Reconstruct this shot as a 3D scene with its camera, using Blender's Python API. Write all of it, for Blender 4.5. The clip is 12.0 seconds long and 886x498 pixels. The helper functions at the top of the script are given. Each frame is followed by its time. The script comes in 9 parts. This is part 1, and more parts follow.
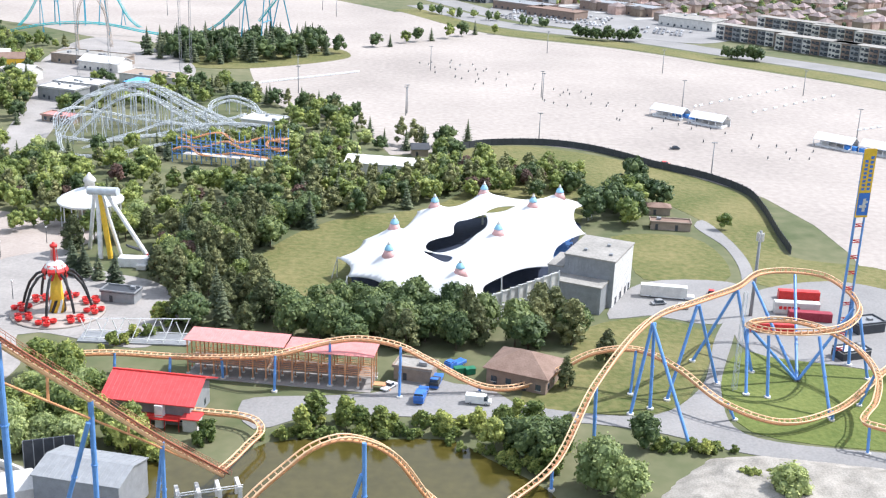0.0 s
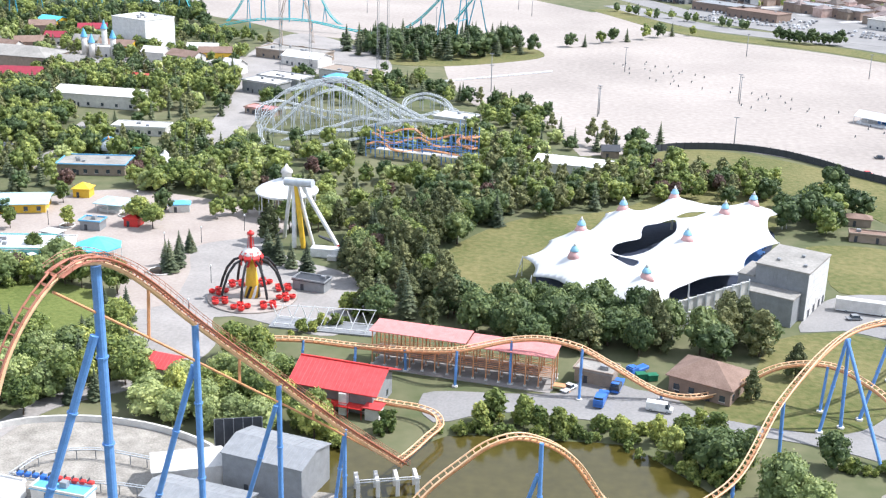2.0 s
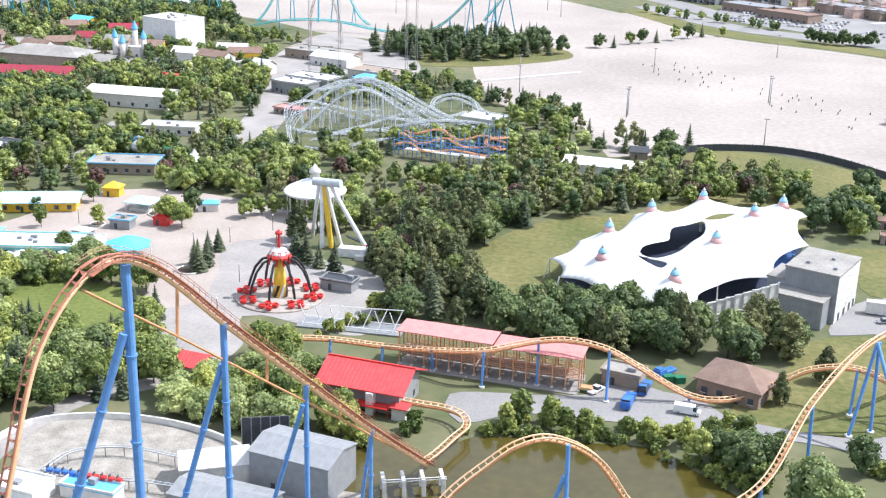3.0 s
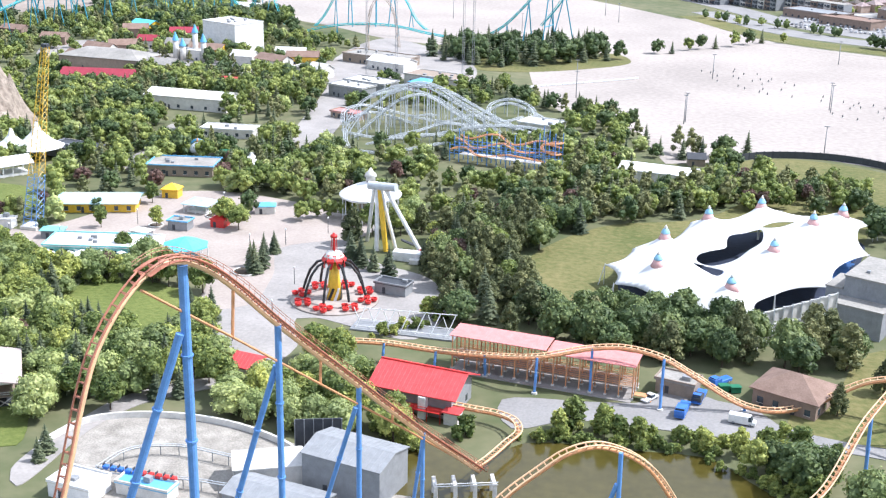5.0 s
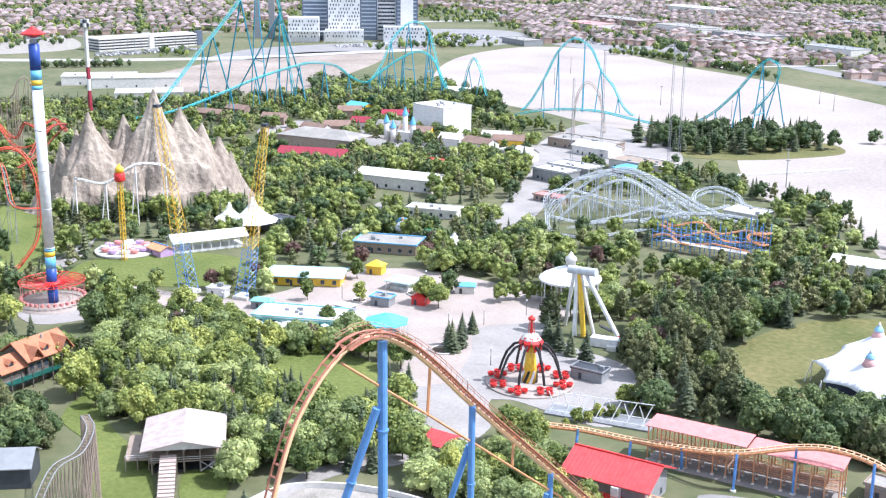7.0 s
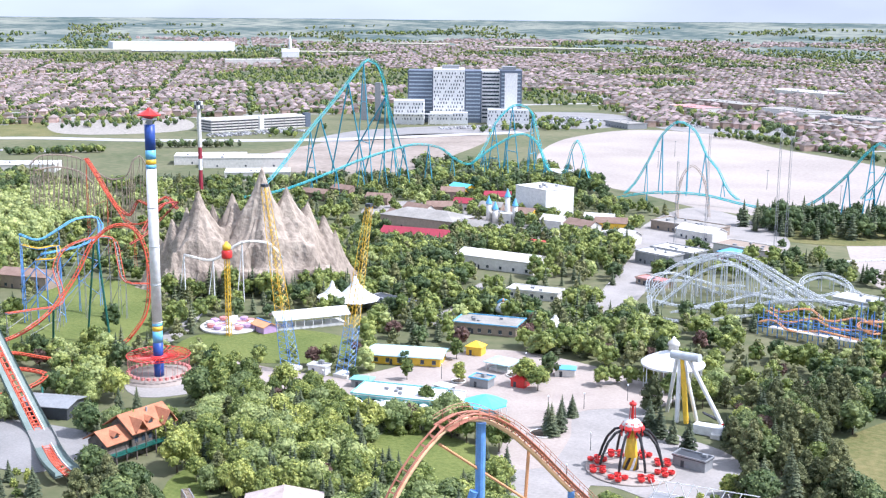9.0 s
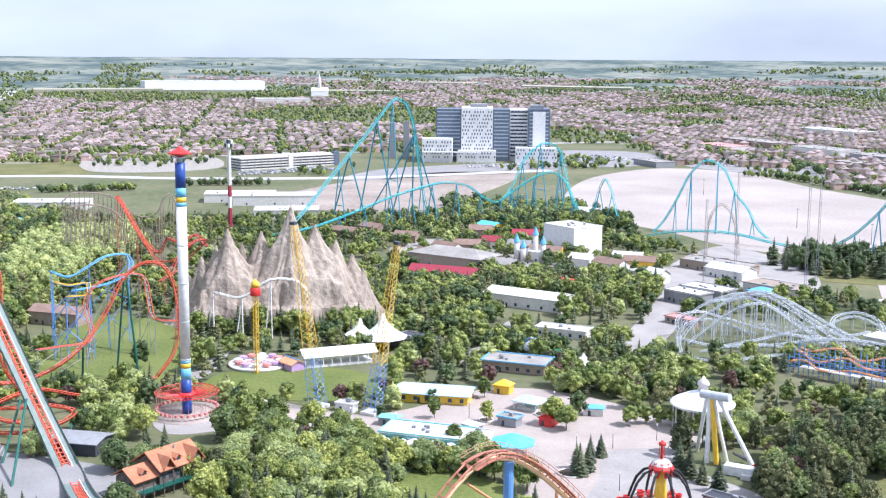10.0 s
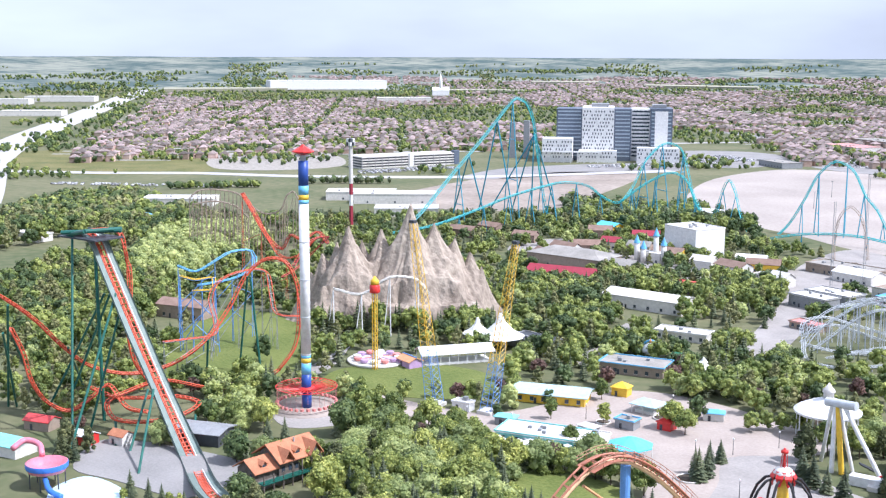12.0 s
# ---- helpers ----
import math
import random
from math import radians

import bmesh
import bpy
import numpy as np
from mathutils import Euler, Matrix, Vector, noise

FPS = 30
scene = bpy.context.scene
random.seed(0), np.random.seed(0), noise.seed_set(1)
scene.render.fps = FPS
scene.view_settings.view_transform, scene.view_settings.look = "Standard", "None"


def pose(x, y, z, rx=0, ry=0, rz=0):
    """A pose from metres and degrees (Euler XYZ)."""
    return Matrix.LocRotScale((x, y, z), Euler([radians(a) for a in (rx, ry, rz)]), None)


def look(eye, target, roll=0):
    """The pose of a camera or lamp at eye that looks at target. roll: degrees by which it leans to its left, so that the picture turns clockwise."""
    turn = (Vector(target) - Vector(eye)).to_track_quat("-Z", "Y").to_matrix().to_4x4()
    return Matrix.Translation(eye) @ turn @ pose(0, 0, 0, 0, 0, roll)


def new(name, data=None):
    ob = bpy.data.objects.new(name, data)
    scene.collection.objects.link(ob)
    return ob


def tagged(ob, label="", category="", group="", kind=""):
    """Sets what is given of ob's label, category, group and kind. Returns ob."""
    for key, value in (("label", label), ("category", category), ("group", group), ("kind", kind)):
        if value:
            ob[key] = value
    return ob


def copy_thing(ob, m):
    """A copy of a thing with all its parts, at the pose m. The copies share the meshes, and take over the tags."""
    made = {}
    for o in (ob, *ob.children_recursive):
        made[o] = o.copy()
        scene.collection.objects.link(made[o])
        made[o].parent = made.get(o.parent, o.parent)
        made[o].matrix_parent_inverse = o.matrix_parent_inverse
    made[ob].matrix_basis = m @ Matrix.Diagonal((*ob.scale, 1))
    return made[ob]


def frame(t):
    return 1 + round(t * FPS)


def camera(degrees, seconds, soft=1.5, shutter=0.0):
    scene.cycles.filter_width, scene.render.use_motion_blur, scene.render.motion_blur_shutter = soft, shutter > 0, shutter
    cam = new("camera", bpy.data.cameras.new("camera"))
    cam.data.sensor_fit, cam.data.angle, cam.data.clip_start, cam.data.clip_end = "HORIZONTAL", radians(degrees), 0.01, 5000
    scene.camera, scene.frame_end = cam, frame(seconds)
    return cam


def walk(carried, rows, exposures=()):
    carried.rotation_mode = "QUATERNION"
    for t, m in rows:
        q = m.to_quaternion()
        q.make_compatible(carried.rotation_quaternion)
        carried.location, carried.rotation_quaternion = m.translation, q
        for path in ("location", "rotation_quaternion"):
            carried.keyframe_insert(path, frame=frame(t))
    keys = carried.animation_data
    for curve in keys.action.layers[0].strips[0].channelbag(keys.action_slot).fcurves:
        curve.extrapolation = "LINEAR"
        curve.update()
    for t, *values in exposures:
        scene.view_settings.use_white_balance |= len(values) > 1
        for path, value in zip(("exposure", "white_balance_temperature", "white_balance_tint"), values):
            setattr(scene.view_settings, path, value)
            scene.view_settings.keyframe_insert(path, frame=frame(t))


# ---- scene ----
cam = camera(40.98, 12.0, soft=1.25)
EYE = 125.0
# seconds, turn to the left, tilt, lean (degrees): a hovering camera that pans and tilts
ROWS = [
    (0.0, 0.00, -18.62, 2.19),
    (0.5, 3.10, -18.74, 1.94),
    (1.0, 5.88, -18.84, 1.74),
    (1.5, 8.00, -18.90, 1.59),
    (2.0, 9.45, -18.93, 1.57),
    (2.5, 10.18, -18.93, 1.49),
    (2.7, 10.49, -18.93, 1.47),
    (4.3, 12.28, -19.03, 1.27),
    (4.5, 12.73, -19.03, 1.27),
    (5.0, 13.63, -18.77, 1.26),
    (5.5, 14.77, -17.78, 1.15),
    (6.0, 18.91, -16.87, 0.86),
    (6.5, 21.72, -15.92, 0.76),
    (7.0, 23.72, -14.92, 0.65),
    (7.5, 25.46, -13.95, 0.57),
    (7.7, 25.96, -13.53, 0.57),
    (9.3, 29.02, -10.51, 0.48),
    (9.5, 29.11, -10.13, 0.48),
    (10.0, 30.14, -9.23, 0.37),
    (10.5, 31.85, -9.19, 0.34),
    (11.0, 33.06, -9.21, 0.31),
    (11.5, 34.53, -9.25, 0.21),
    (12.0, 35.94, -9.29, 0.21),
]


def aim(turn, tilt, lean):
    a, e = radians(turn), radians(tilt)
    far = Vector((-math.sin(a) * math.cos(e), math.cos(a) * math.cos(e), math.sin(e))) * 100
    return look(Vector((0, 0, EYE)), Vector((0, 0, EYE)) + far, lean)


walk(cam, [(t, aim(a, e, r)) for t, a, e, r in ROWS], exposures=[(0.0, 0.64, 6000, 12), (5.0, 0.74, 5850, 13), (7.5, 0.80, 5700, 15), (9.5, 0.70, 5700, 17), (12.0, 0.62, 5750, 17)])

# ---- light ----
SUN_TURN, SUN_HIGH = radians(72), radians(52)  # from straight ahead towards the right, and above the horizon
to_sun = Vector((math.sin(SUN_TURN) * math.cos(SUN_HIGH), math.cos(SUN_TURN) * math.cos(SUN_HIGH), math.sin(SUN_HIGH)))
world = bpy.data.worlds.new("sky")
world.use_nodes = True
scene.world = world
wn, wl = world.node_tree.nodes, world.node_tree.links
sky = wn.new("ShaderNodeTexSky")
sky.sky_type, sky.sun_disc = "NISHITA", False
sky.sun_elevation, sky.sun_rotation = SUN_HIGH, SUN_TURN
sky.air_density, sky.dust_density, sky.ozone_density = 1.0, 4.0, 1.5
# thin high cloud: soft pale patches over the whole sky
tc, cloud, ramp, mix = wn.new("ShaderNodeTexCoord"), wn.new("ShaderNodeTexNoise"), wn.new("ShaderNodeMapRange"), wn.new("ShaderNodeMix")
stretch = wn.new("ShaderNodeMapping")
stretch.inputs["Scale"].default_value = (1.0, 1.0, 3.5)
wl.new(tc.outputs["Generated"], stretch.inputs["Vector"])
wl.new(stretch.outputs["Vector"], cloud.inputs["Vector"])
cloud.inputs["Scale"].default_value, cloud.inputs["Detail"].default_value = 2.2, 5.0
ramp.inputs["From Min"].default_value, ramp.inputs["From Max"].default_value = 0.3, 0.7
ramp.inputs["To Min"].default_value, ramp.inputs["To Max"].default_value = 0.45, 0.8
mix.data_type = "RGBA"
mix.inputs[7].default_value = (7.9, 8.7, 9.8, 1)
wl.new(cloud.outputs["Fac"], ramp.inputs["Value"])
wl.new(ramp.outputs["Result"], mix.inputs[0])
wl.new(sky.outputs["Color"], mix.inputs[6])
wl.new(mix.outputs[2], wn["Background"].inputs["Color"])
wn["Background"].inputs["Strength"].default_value = 0.1
sun = new("sun", bpy.data.lights.new("sun", "SUN"))
sun.data.energy, sun.data.angle, sun.data.color = 4.2, radians(0.6), (1.0, 0.96, 0.9)
sun.matrix_world = look(to_sun * 400, (0, 0, 0))

# ---- materials ----
def mk(name, c1, c2, scale=0.3, rough=0.75, bump=0.0, metal=0.0, vary=0.0, fine=9.0, island=0.0, gloss=0.35, low=0.35, high=0.65, through_light=0.0, local=False):
    """Two colours mixed by a broad and a fine noise, in metres; vary and island shift the brightness from thing to thing."""
    m = bpy.data.materials.new(name)
    m.use_nodes = True
    n, l = m.node_tree.nodes, m.node_tree.links
    b = n["Principled BSDF"]
    geo = n.new("ShaderNodeNewGeometry")
    where = geo.outputs["Position"]
    if local:
        where = n.new("ShaderNodeTexCoord").outputs["Object"]
    broad, grain = n.new("ShaderNodeTexNoise"), n.new("ShaderNodeTexNoise")
    for q, s, d in ((broad, scale, 4.0), (grain, scale * fine, 5.0)):
        q.inputs["Scale"].default_value, q.inputs["Detail"].default_value = s, d
        l.new(where, q.inputs["Vector"])
    both = n.new("ShaderNodeMix")
    both.inputs[0].default_value = 0.45
    l.new(broad.outputs["Fac"], both.inputs[2])
    l.new(grain.outputs["Fac"], both.inputs[3])
    rng = n.new("ShaderNodeMapRange")
    rng.inputs["From Min"].default_value, rng.inputs["From Max"].default_value = low, high
    l.new(both.outputs[0], rng.inputs["Value"])
    col = n.new("ShaderNodeMix")
    col.data_type = "RGBA"
    col.inputs[6].default_value, col.inputs[7].default_value = (*c1, 1), (*c2, 1)
    l.new(rng.outputs["Result"], col.inputs[0])
    out = col.outputs[2]
    for amount, src in ((vary, "obj"), (island, "isl")):
        if amount:
            r = n.new("ShaderNodeObjectInfo").outputs["Random"] if src == "obj" else geo.outputs["Random Per Island"]
            k, h = n.new("ShaderNodeMapRange"), n.new("ShaderNodeHueSaturation")
            k.inputs["To Min"].default_value, k.inputs["To Max"].default_value = 1 - amount, 1 + amount
            l.new(r, k.inputs["Value"])
            l.new(k.outputs["Result"], h.inputs["Value"])
            turn = n.new("ShaderNodeMapRange")
            turn.inputs["To Min"].default_value, turn.inputs["To Max"].default_value = 0.5 + amount * 0.05, 0.5 - amount * 0.05
            l.new(r, turn.inputs["Value"])
            l.new(turn.outputs["Result"], h.inputs["Hue"])
            l.new(out, h.inputs["Color"])
            out = h.outputs["Color"]
    l.new(out, b.inputs["Base Color"])
    b.inputs["Roughness"].default_value, b.inputs["Metallic"].default_value = rough, metal
    b.inputs["Specular IOR Level"].default_value = gloss
    if bump:
        bp = n.new("ShaderNodeBump")
        bp.inputs["Strength"].default_value, bp.inputs["Distance"].default_value = bump, 0.5 / scale * 0.1
        l.new(grain.outputs["Fac"], bp.inputs["Height"])
        l.new(bp.outputs["Normal"], b.inputs["Normal"])
    if through_light:
        tr, ms = n.new("ShaderNodeBsdfTranslucent"), n.new("ShaderNodeMixShader")
        ms.inputs[0].default_value = through_light
        l.new(out, tr.inputs["Color"])
        l.new(b.outputs[0], ms.inputs[1])
        l.new(tr.outputs[0], ms.inputs[2])
        l.new(ms.outputs[0], n["Material Output"].inputs["Surface"])
    return m


def scaled(c, k):
    return tuple(v * k for v in c)


def paint(name, c, rough=0.5, wear=0.18, scale=0.6, metal=0.0, **more):
    """Painted or plain surface with faint dirt and fading."""
    return mk(name, scaled(c, 1 - wear), tuple(min(0.9, v * (1 + wear * 0.6) + 0.01) for v in c), scale, rough, metal=metal, **more)


M = {
    "ground": mk("rough_grass", (0.07, 0.10, 0.03), (0.16, 0.165, 0.07), 0.03, 0.95, 0.3, fine=14),
    "lawn": mk("mown_lawn", (0.080, 0.112, 0.022), (0.165, 0.188, 0.050), 0.035, 0.95, 0.25, fine=20),
    "dry_lawn": mk("dry_lawn", (0.078, 0.098, 0.024), (0.20, 0.175, 0.072), 0.03, 0.95, 0.25, fine=16),
    "lot": mk("sun_bleached_asphalt", (0.275, 0.243, 0.218), (0.405, 0.36, 0.322), 0.012, 0.92, 0.05, fine=30),
    "plaza": mk("pale_paving", (0.25, 0.235, 0.22), (0.35, 0.325, 0.305), 0.08, 0.9, 0.1, fine=12),
    "plaza_pink": mk("pinkish_paving", (0.30, 0.255, 0.225), (0.40, 0.345, 0.305), 0.08, 0.9, 0.1, fine=12),
    "road": mk("grey_road", (0.20, 0.195, 0.19), (0.29, 0.28, 0.27), 0.05, 0.92, 0.04, fine=30),
    "gravel": mk("gravel", (0.20, 0.185, 0.16), (0.40, 0.37, 0.325), 0.25, 0.95, 0.6, fine=10),
    "white": paint("white_paint", (0.72, 0.72, 0.71)),
    "off_white": paint("off_white_paint", (0.62, 0.60, 0.56)),
    "grey": paint("grey_metal_cladding", (0.26, 0.27, 0.28)),
    "dark": paint("dark_metal", (0.05, 0.055, 0.065)),
    "orange": paint("orange_track_paint", (0.64, 0.31, 0.15), 0.45),
    "rail": paint("faded_peach_rail_paint", (0.74, 0.48, 0.28), 0.4),
    "rust_rail": paint("rust_red_rail_paint", (0.42, 0.17, 0.105), 0.5),
    "blue": paint("blue_support_paint", (0.13, 0.29, 0.62), 0.4),
    "teal": paint("teal_track_paint", (0.06, 0.47, 0.50), 0.4),
    "teal_support": paint("blue_teal_support_paint", (0.05, 0.30, 0.42), 0.4),
    "pale_teal": paint("pale_teal_walkway", (0.22, 0.55, 0.54), 0.6),
    "steel": paint("pale_grey_steel", (0.50, 0.53, 0.55), 0.4),
    "red": paint("red_paint", (0.60, 0.035, 0.03), 0.4),
    "red_roof": paint("red_metal_roof", (0.62, 0.07, 0.07), 0.45),
    "pink_roof": paint("faded_red_metal_roof", (0.62, 0.24, 0.22), 0.5),
    "brown_roof": mk("brown_shingles", (0.18, 0.118, 0.09), (0.28, 0.195, 0.155), 0.3, 0.9, 0.3),
    "brick": paint("brown_brick", (0.26, 0.19, 0.15), 0.9),
    "wood": paint("weathered_wood", (0.30, 0.24, 0.19), 0.85),
    "yellow": paint("yellow_paint", (0.75, 0.47, 0.04), 0.4),
    "green_steel": paint("dark_green_steel", (0.015, 0.11, 0.085), 0.4),
    "flat_roof": mk("felt_roof", (0.22, 0.21, 0.19), (0.36, 0.34, 0.31), 0.15, 0.95, 0.1),
    "bark": mk("bark", (0.06, 0.045, 0.03), (0.13, 0.10, 0.075), 2.0, 0.95, 0.5),
    "glass": paint("dark_window_glass", (0.04, 0.055, 0.075), 0.12, gloss=0.6),
    "cyan": paint("bright_cyan_roof", (0.12, 0.52, 0.72), 0.5),
    "track_red": paint("orange_red_track_paint", (0.58, 0.095, 0.045), 0.4),
}
M["leaf"] = mk("broad_leaves", (0.115, 0.168, 0.040), (0.36, 0.405, 0.115), 0.07, 0.6, vary=0.4, island=0.4, fine=22, low=0.38, high=0.62, through_light=0.3)
M["leaf_dark"] = mk("dark_maple_leaves", (0.058, 0.100, 0.036), (0.165, 0.215, 0.074), 0.07, 0.6, vary=0.3, island=0.4, fine=22, through_light=0.2)
M["leaf_pale"] = mk("pale_willow_leaves", (0.21, 0.275, 0.09), (0.38, 0.43, 0.175), 0.1, 0.6, vary=0.25, island=0.35, fine=15, through_light=0.3)
M["needle"] = mk("conifer_needles", (0.042, 0.066, 0.038), (0.125, 0.145, 0.072), 0.1, 0.7, vary=0.4, island=0.4, fine=15, through_light=0.12)
M["pine"] = mk("pine_needles", (0.078, 0.098, 0.040), (0.20, 0.212, 0.088), 0.08, 0.7, vary=0.35, island=0.4, fine=20, through_light=0.12)
M["leaf_red"] = mk("copper_leaves", (0.085, 0.055, 0.045), (0.18, 0.11, 0.08), 0.25, 0.6, vary=0.2, island=0.35, through_light=0.2)

# ---- small building tools ----
def make(name, verts, faces, mat, parent=None, smooth=False):
    me = bpy.data.meshes.new(name)
    me.from_pydata([tuple(v) for v in verts], [], faces)
    for m in mat if isinstance(mat, (list, tuple)) else [mat]:
        me.materials.append(M[m] if isinstance(m, str) else m)
    if smooth:
        me.polygons.foreach_set("use_smooth", [True] * len(me.polygons))
    me.update()
    ob = new(name, me)
    ob.parent = parent
    return ob


def part(name, bm, mat, parent, label="", smooth=False):
    me = bpy.data.meshes.new(name)
    bm.to_mesh(me)
    bm.free()
    me.materials.append(M[mat] if isinstance(mat, str) else mat)
    if smooth:
        me.polygons.foreach_set("use_smooth", [True] * len(me.polygons))
    ob = new(name, me)
    ob.parent = parent
    return tagged(ob, label)


def thing(name, label, category, group="", at=(0, 0, 0), turn=0.0, kind=""):
    ob = new(name)
    ob.empty_display_size = 0.5
    ob.matrix_basis = pose(*at, 0, 0, turn)
    return tagged(ob, label, category, group, kind)


def box(bm, x0, y0, z0, x1, y1, z1, bevel=0.0):
    v = [bm.verts.new((x, y, z)) for z in (z0, z1) for x, y in ((x0, y0), (x1, y0), (x1, y1), (x0, y1))]
    f = [bm.faces.new([v[i] for i in q]) for q in ((3, 2, 1, 0), (4, 5, 6, 7), (0, 1, 5, 4), (1, 2, 6, 5), (2, 3, 7, 6), (3, 0, 4, 7))]
    if bevel:
        bmesh.ops.bevel(bm, geom=list({e for q in f for e in q.edges}), offset=bevel, segments=1, affect="EDGES")
    return bm


def boxes(name, mat, parent, *sizes, label="", bevel=0.0):
    bm = bmesh.new()
    for s in sizes:
        box(bm, *s, bevel=bevel)
    return part(name, bm, mat, parent, label)


def beam(bm, a, b, r, sides=8, r2=None):
    """A round bar from a to b."""
    a, b = Vector(a), Vector(b)
    r2 = r if r2 is None else r2
    q = (b - a).to_track_quat("Z", "Y")
    rings = []
    for p, s in ((a, r), (b, r2)):
        rings.append([bm.verts.new(p + q @ Vector((s * math.cos(t), s * math.sin(t), 0))) for t in (2 * math.pi * i / sides for i in range(sides))])
    for i in range(sides):
        j = (i + 1) % sides
        bm.faces.new((rings[0][i], rings[0][j], rings[1][j], rings[1][i]))
    bm.faces.new(rings[0][::-1])
    bm.faces.new(rings[1])
    return bm


def beams(name, mat, parent, segs, r, sides=8, label=""):
    bm = bmesh.new()
    for s in segs:
        beam(bm, s[0], s[1], r, sides)
    return part(name, bm, mat, parent, label, smooth=False)


def lathe(bm, rings, sides=24, at=(0, 0, 0), caps=True):
    """A turned body from (radius, height) pairs."""
    made = []
    for r, z in rings:
        made.append([bm.verts.new((at[0] + r * math.cos(2 * math.pi * i / sides), at[1] + r * math.sin(2 * math.pi * i / sides), at[2] + z)) for i in range(sides)])
    for a, b in zip(made, made[1:]):
        for i in range(sides):
            j = (i + 1) % sides
            bm.faces.new((a[i], a[j], b[j], b[i]))
    if caps:
        bm.faces.new(made[0][::-1])
        bm.faces.new(made[-1])
    return bm


def turned(name, mat, parent, rings, sides=24, at=(0, 0, 0), label="", smooth=True, caps=True):
    return part(name, lathe(bmesh.new(), rings, sides, at, caps), mat, parent, label, smooth)


def spline(pts, step=3.0, closed=False):
    """Points about every step metres on a smooth curve through pts."""
    p = [Vector(q) for q in pts]
    n = len(p)
    out = []
    for i in range(n if closed else n - 1):
        a, b = p[i], p[(i + 1) % n]
        z = p[i - 1] if (i > 0 or closed) else a * 2 - b
        c = p[(i + 2) % n] if (i + 2 < n or closed) else b * 2 - a
        k = max(1, int((b - a).length / step))
        d1, d2 = max((a - z).length, 0.01) ** 0.5, max((b - a).length, 0.01) ** 0.5
        d3 = max((c - b).length, 0.01) ** 0.5
        m1 = ((a - z) / d1 - (b - z) / (d1 + d2) + (b - a) / d2) * d2
        m2 = ((b - a) / d2 - (c - a) / (d2 + d3) + (c - b) / d3) * d2
        for j in range(k):
            s = j / k
            out.append(a * (2 * s ** 3 - 3 * s * s + 1) + m1 * (s ** 3 - 2 * s * s + s) + b * (3 * s * s - 2 * s ** 3) + m2 * (s ** 3 - s * s))
    if not closed:
        out.append(p[-1])
    return out


def frames_along(path, banks=None):
    """Along, side and up at each point of a path, with the banking (degrees) if given."""
    out = []
    n = len(path)
    for i, p in enumerate(path):
        d = (path[min(i + 1, n - 1)] - path[max(i - 1, 0)]).normalized()
        side = d.cross(Vector((0, 0, 1)))
        side = side.normalized() if side.length > 0.05 else (out[-1][1] if out else Vector((1, 0, 0)))
        up = side.cross(d)
        if banks:
            b = radians(banks[i])
            side, up = side * math.cos(b) + up * math.sin(b), up * math.cos(b) - side * math.sin(b)
        out.append((d, side, up))
    return out


def tube_along(path, fr, dx, dz, r, sides=6):
    verts, faces = [], []
    for p, (d, s, u) in zip(path, fr):
        c = p + s * dx + u * dz
        verts += [c + s * (r * math.cos(2 * math.pi * k / sides)) + u * (r * math.sin(2 * math.pi * k / sides)) for k in range(sides)]
    for i in range(len(path) - 1):
        for k in range(sides):
            j = (k + 1) % sides
            faces.append((i * sides + k, i * sides + j, (i + 1) * sides + j, (i + 1) * sides + k))
    faces += [tuple(range(sides))[::-1], tuple(range((len(path) - 1) * sides, len(path) * sides))]
    return verts, faces


def track(parent, pts, gauge=1.3, rail="rail", spine="orange", tie="orange", r=0.14, rs=0.3, drop=0.75, step=2.0, banks=None, tie_every=1):
    """A coaster track: two rails, a box spine below and ties between."""
    path = spline(pts, step)
    if banks:
        k = len(path)
        banks = [np.interp(i / (k - 1) * (len(banks) - 1), range(len(banks)), banks) for i in range(k)]
    fr = frames_along(path, banks)
    for dx in (-gauge / 2, gauge / 2):
        make("rail", *tube_along(path, fr, dx, 0, r), rail, parent, True)
    if rs:
        make("spine", *tube_along(path, fr, 0, -drop, rs), spine, parent, True)
    bm = bmesh.new()
    for p, (d, s, u) in list(zip(path, fr))[::tie_every]:
        q = p - u * drop
        for a, b in (((p - s * gauge / 2), (p + s * gauge / 2)), ((p - s * gauge / 2), q), ((p + s * gauge / 2), q)):
            beam(bm, a, b, r * 0.75, 4)
    tagged(part("cross_tie", bm, tie, parent), kind="stuff")
    return path, fr


def patch(name, pts, z, mat, label, category, step=6.0, thick=0.3, sharp=False, kind="structure"):
    """A flat piece of ground with a rounded outline."""
    ring = [Vector((x, y, 0)) for x, y in pts] if sharp else spline([(x, y, 0) for x, y in pts], step, True)
    bm = bmesh.new()
    top = [bm.verts.new((p.x, p.y, z)) for p in ring]
    low = [bm.verts.new((p.x, p.y, z - thick)) for p in ring]
    f = bm.faces.new(top)
    n = len(top)
    for i in range(n):
        j = (i + 1) % n
        bm.faces.new((top[i], low[i], low[j], top[j]))
    bmesh.ops.recalc_face_normals(bm, faces=bm.faces)
    bmesh.ops.triangulate(bm, faces=[q for q in bm.faces if len(q.verts) > 4])
    ob = part(name, bm, mat, None)
    return tagged(ob, label, category, "", kind)


def inside(x, y, poly):
    hit = False
    for (x0, y0), (x1, y1) in zip(poly, poly[1:] + poly[:1]):
        if (y0 > y) != (y1 > y) and x < (x1 - x0) * (y - y0) / (y1 - y0) + x0:
            hit = not hit
    return hit


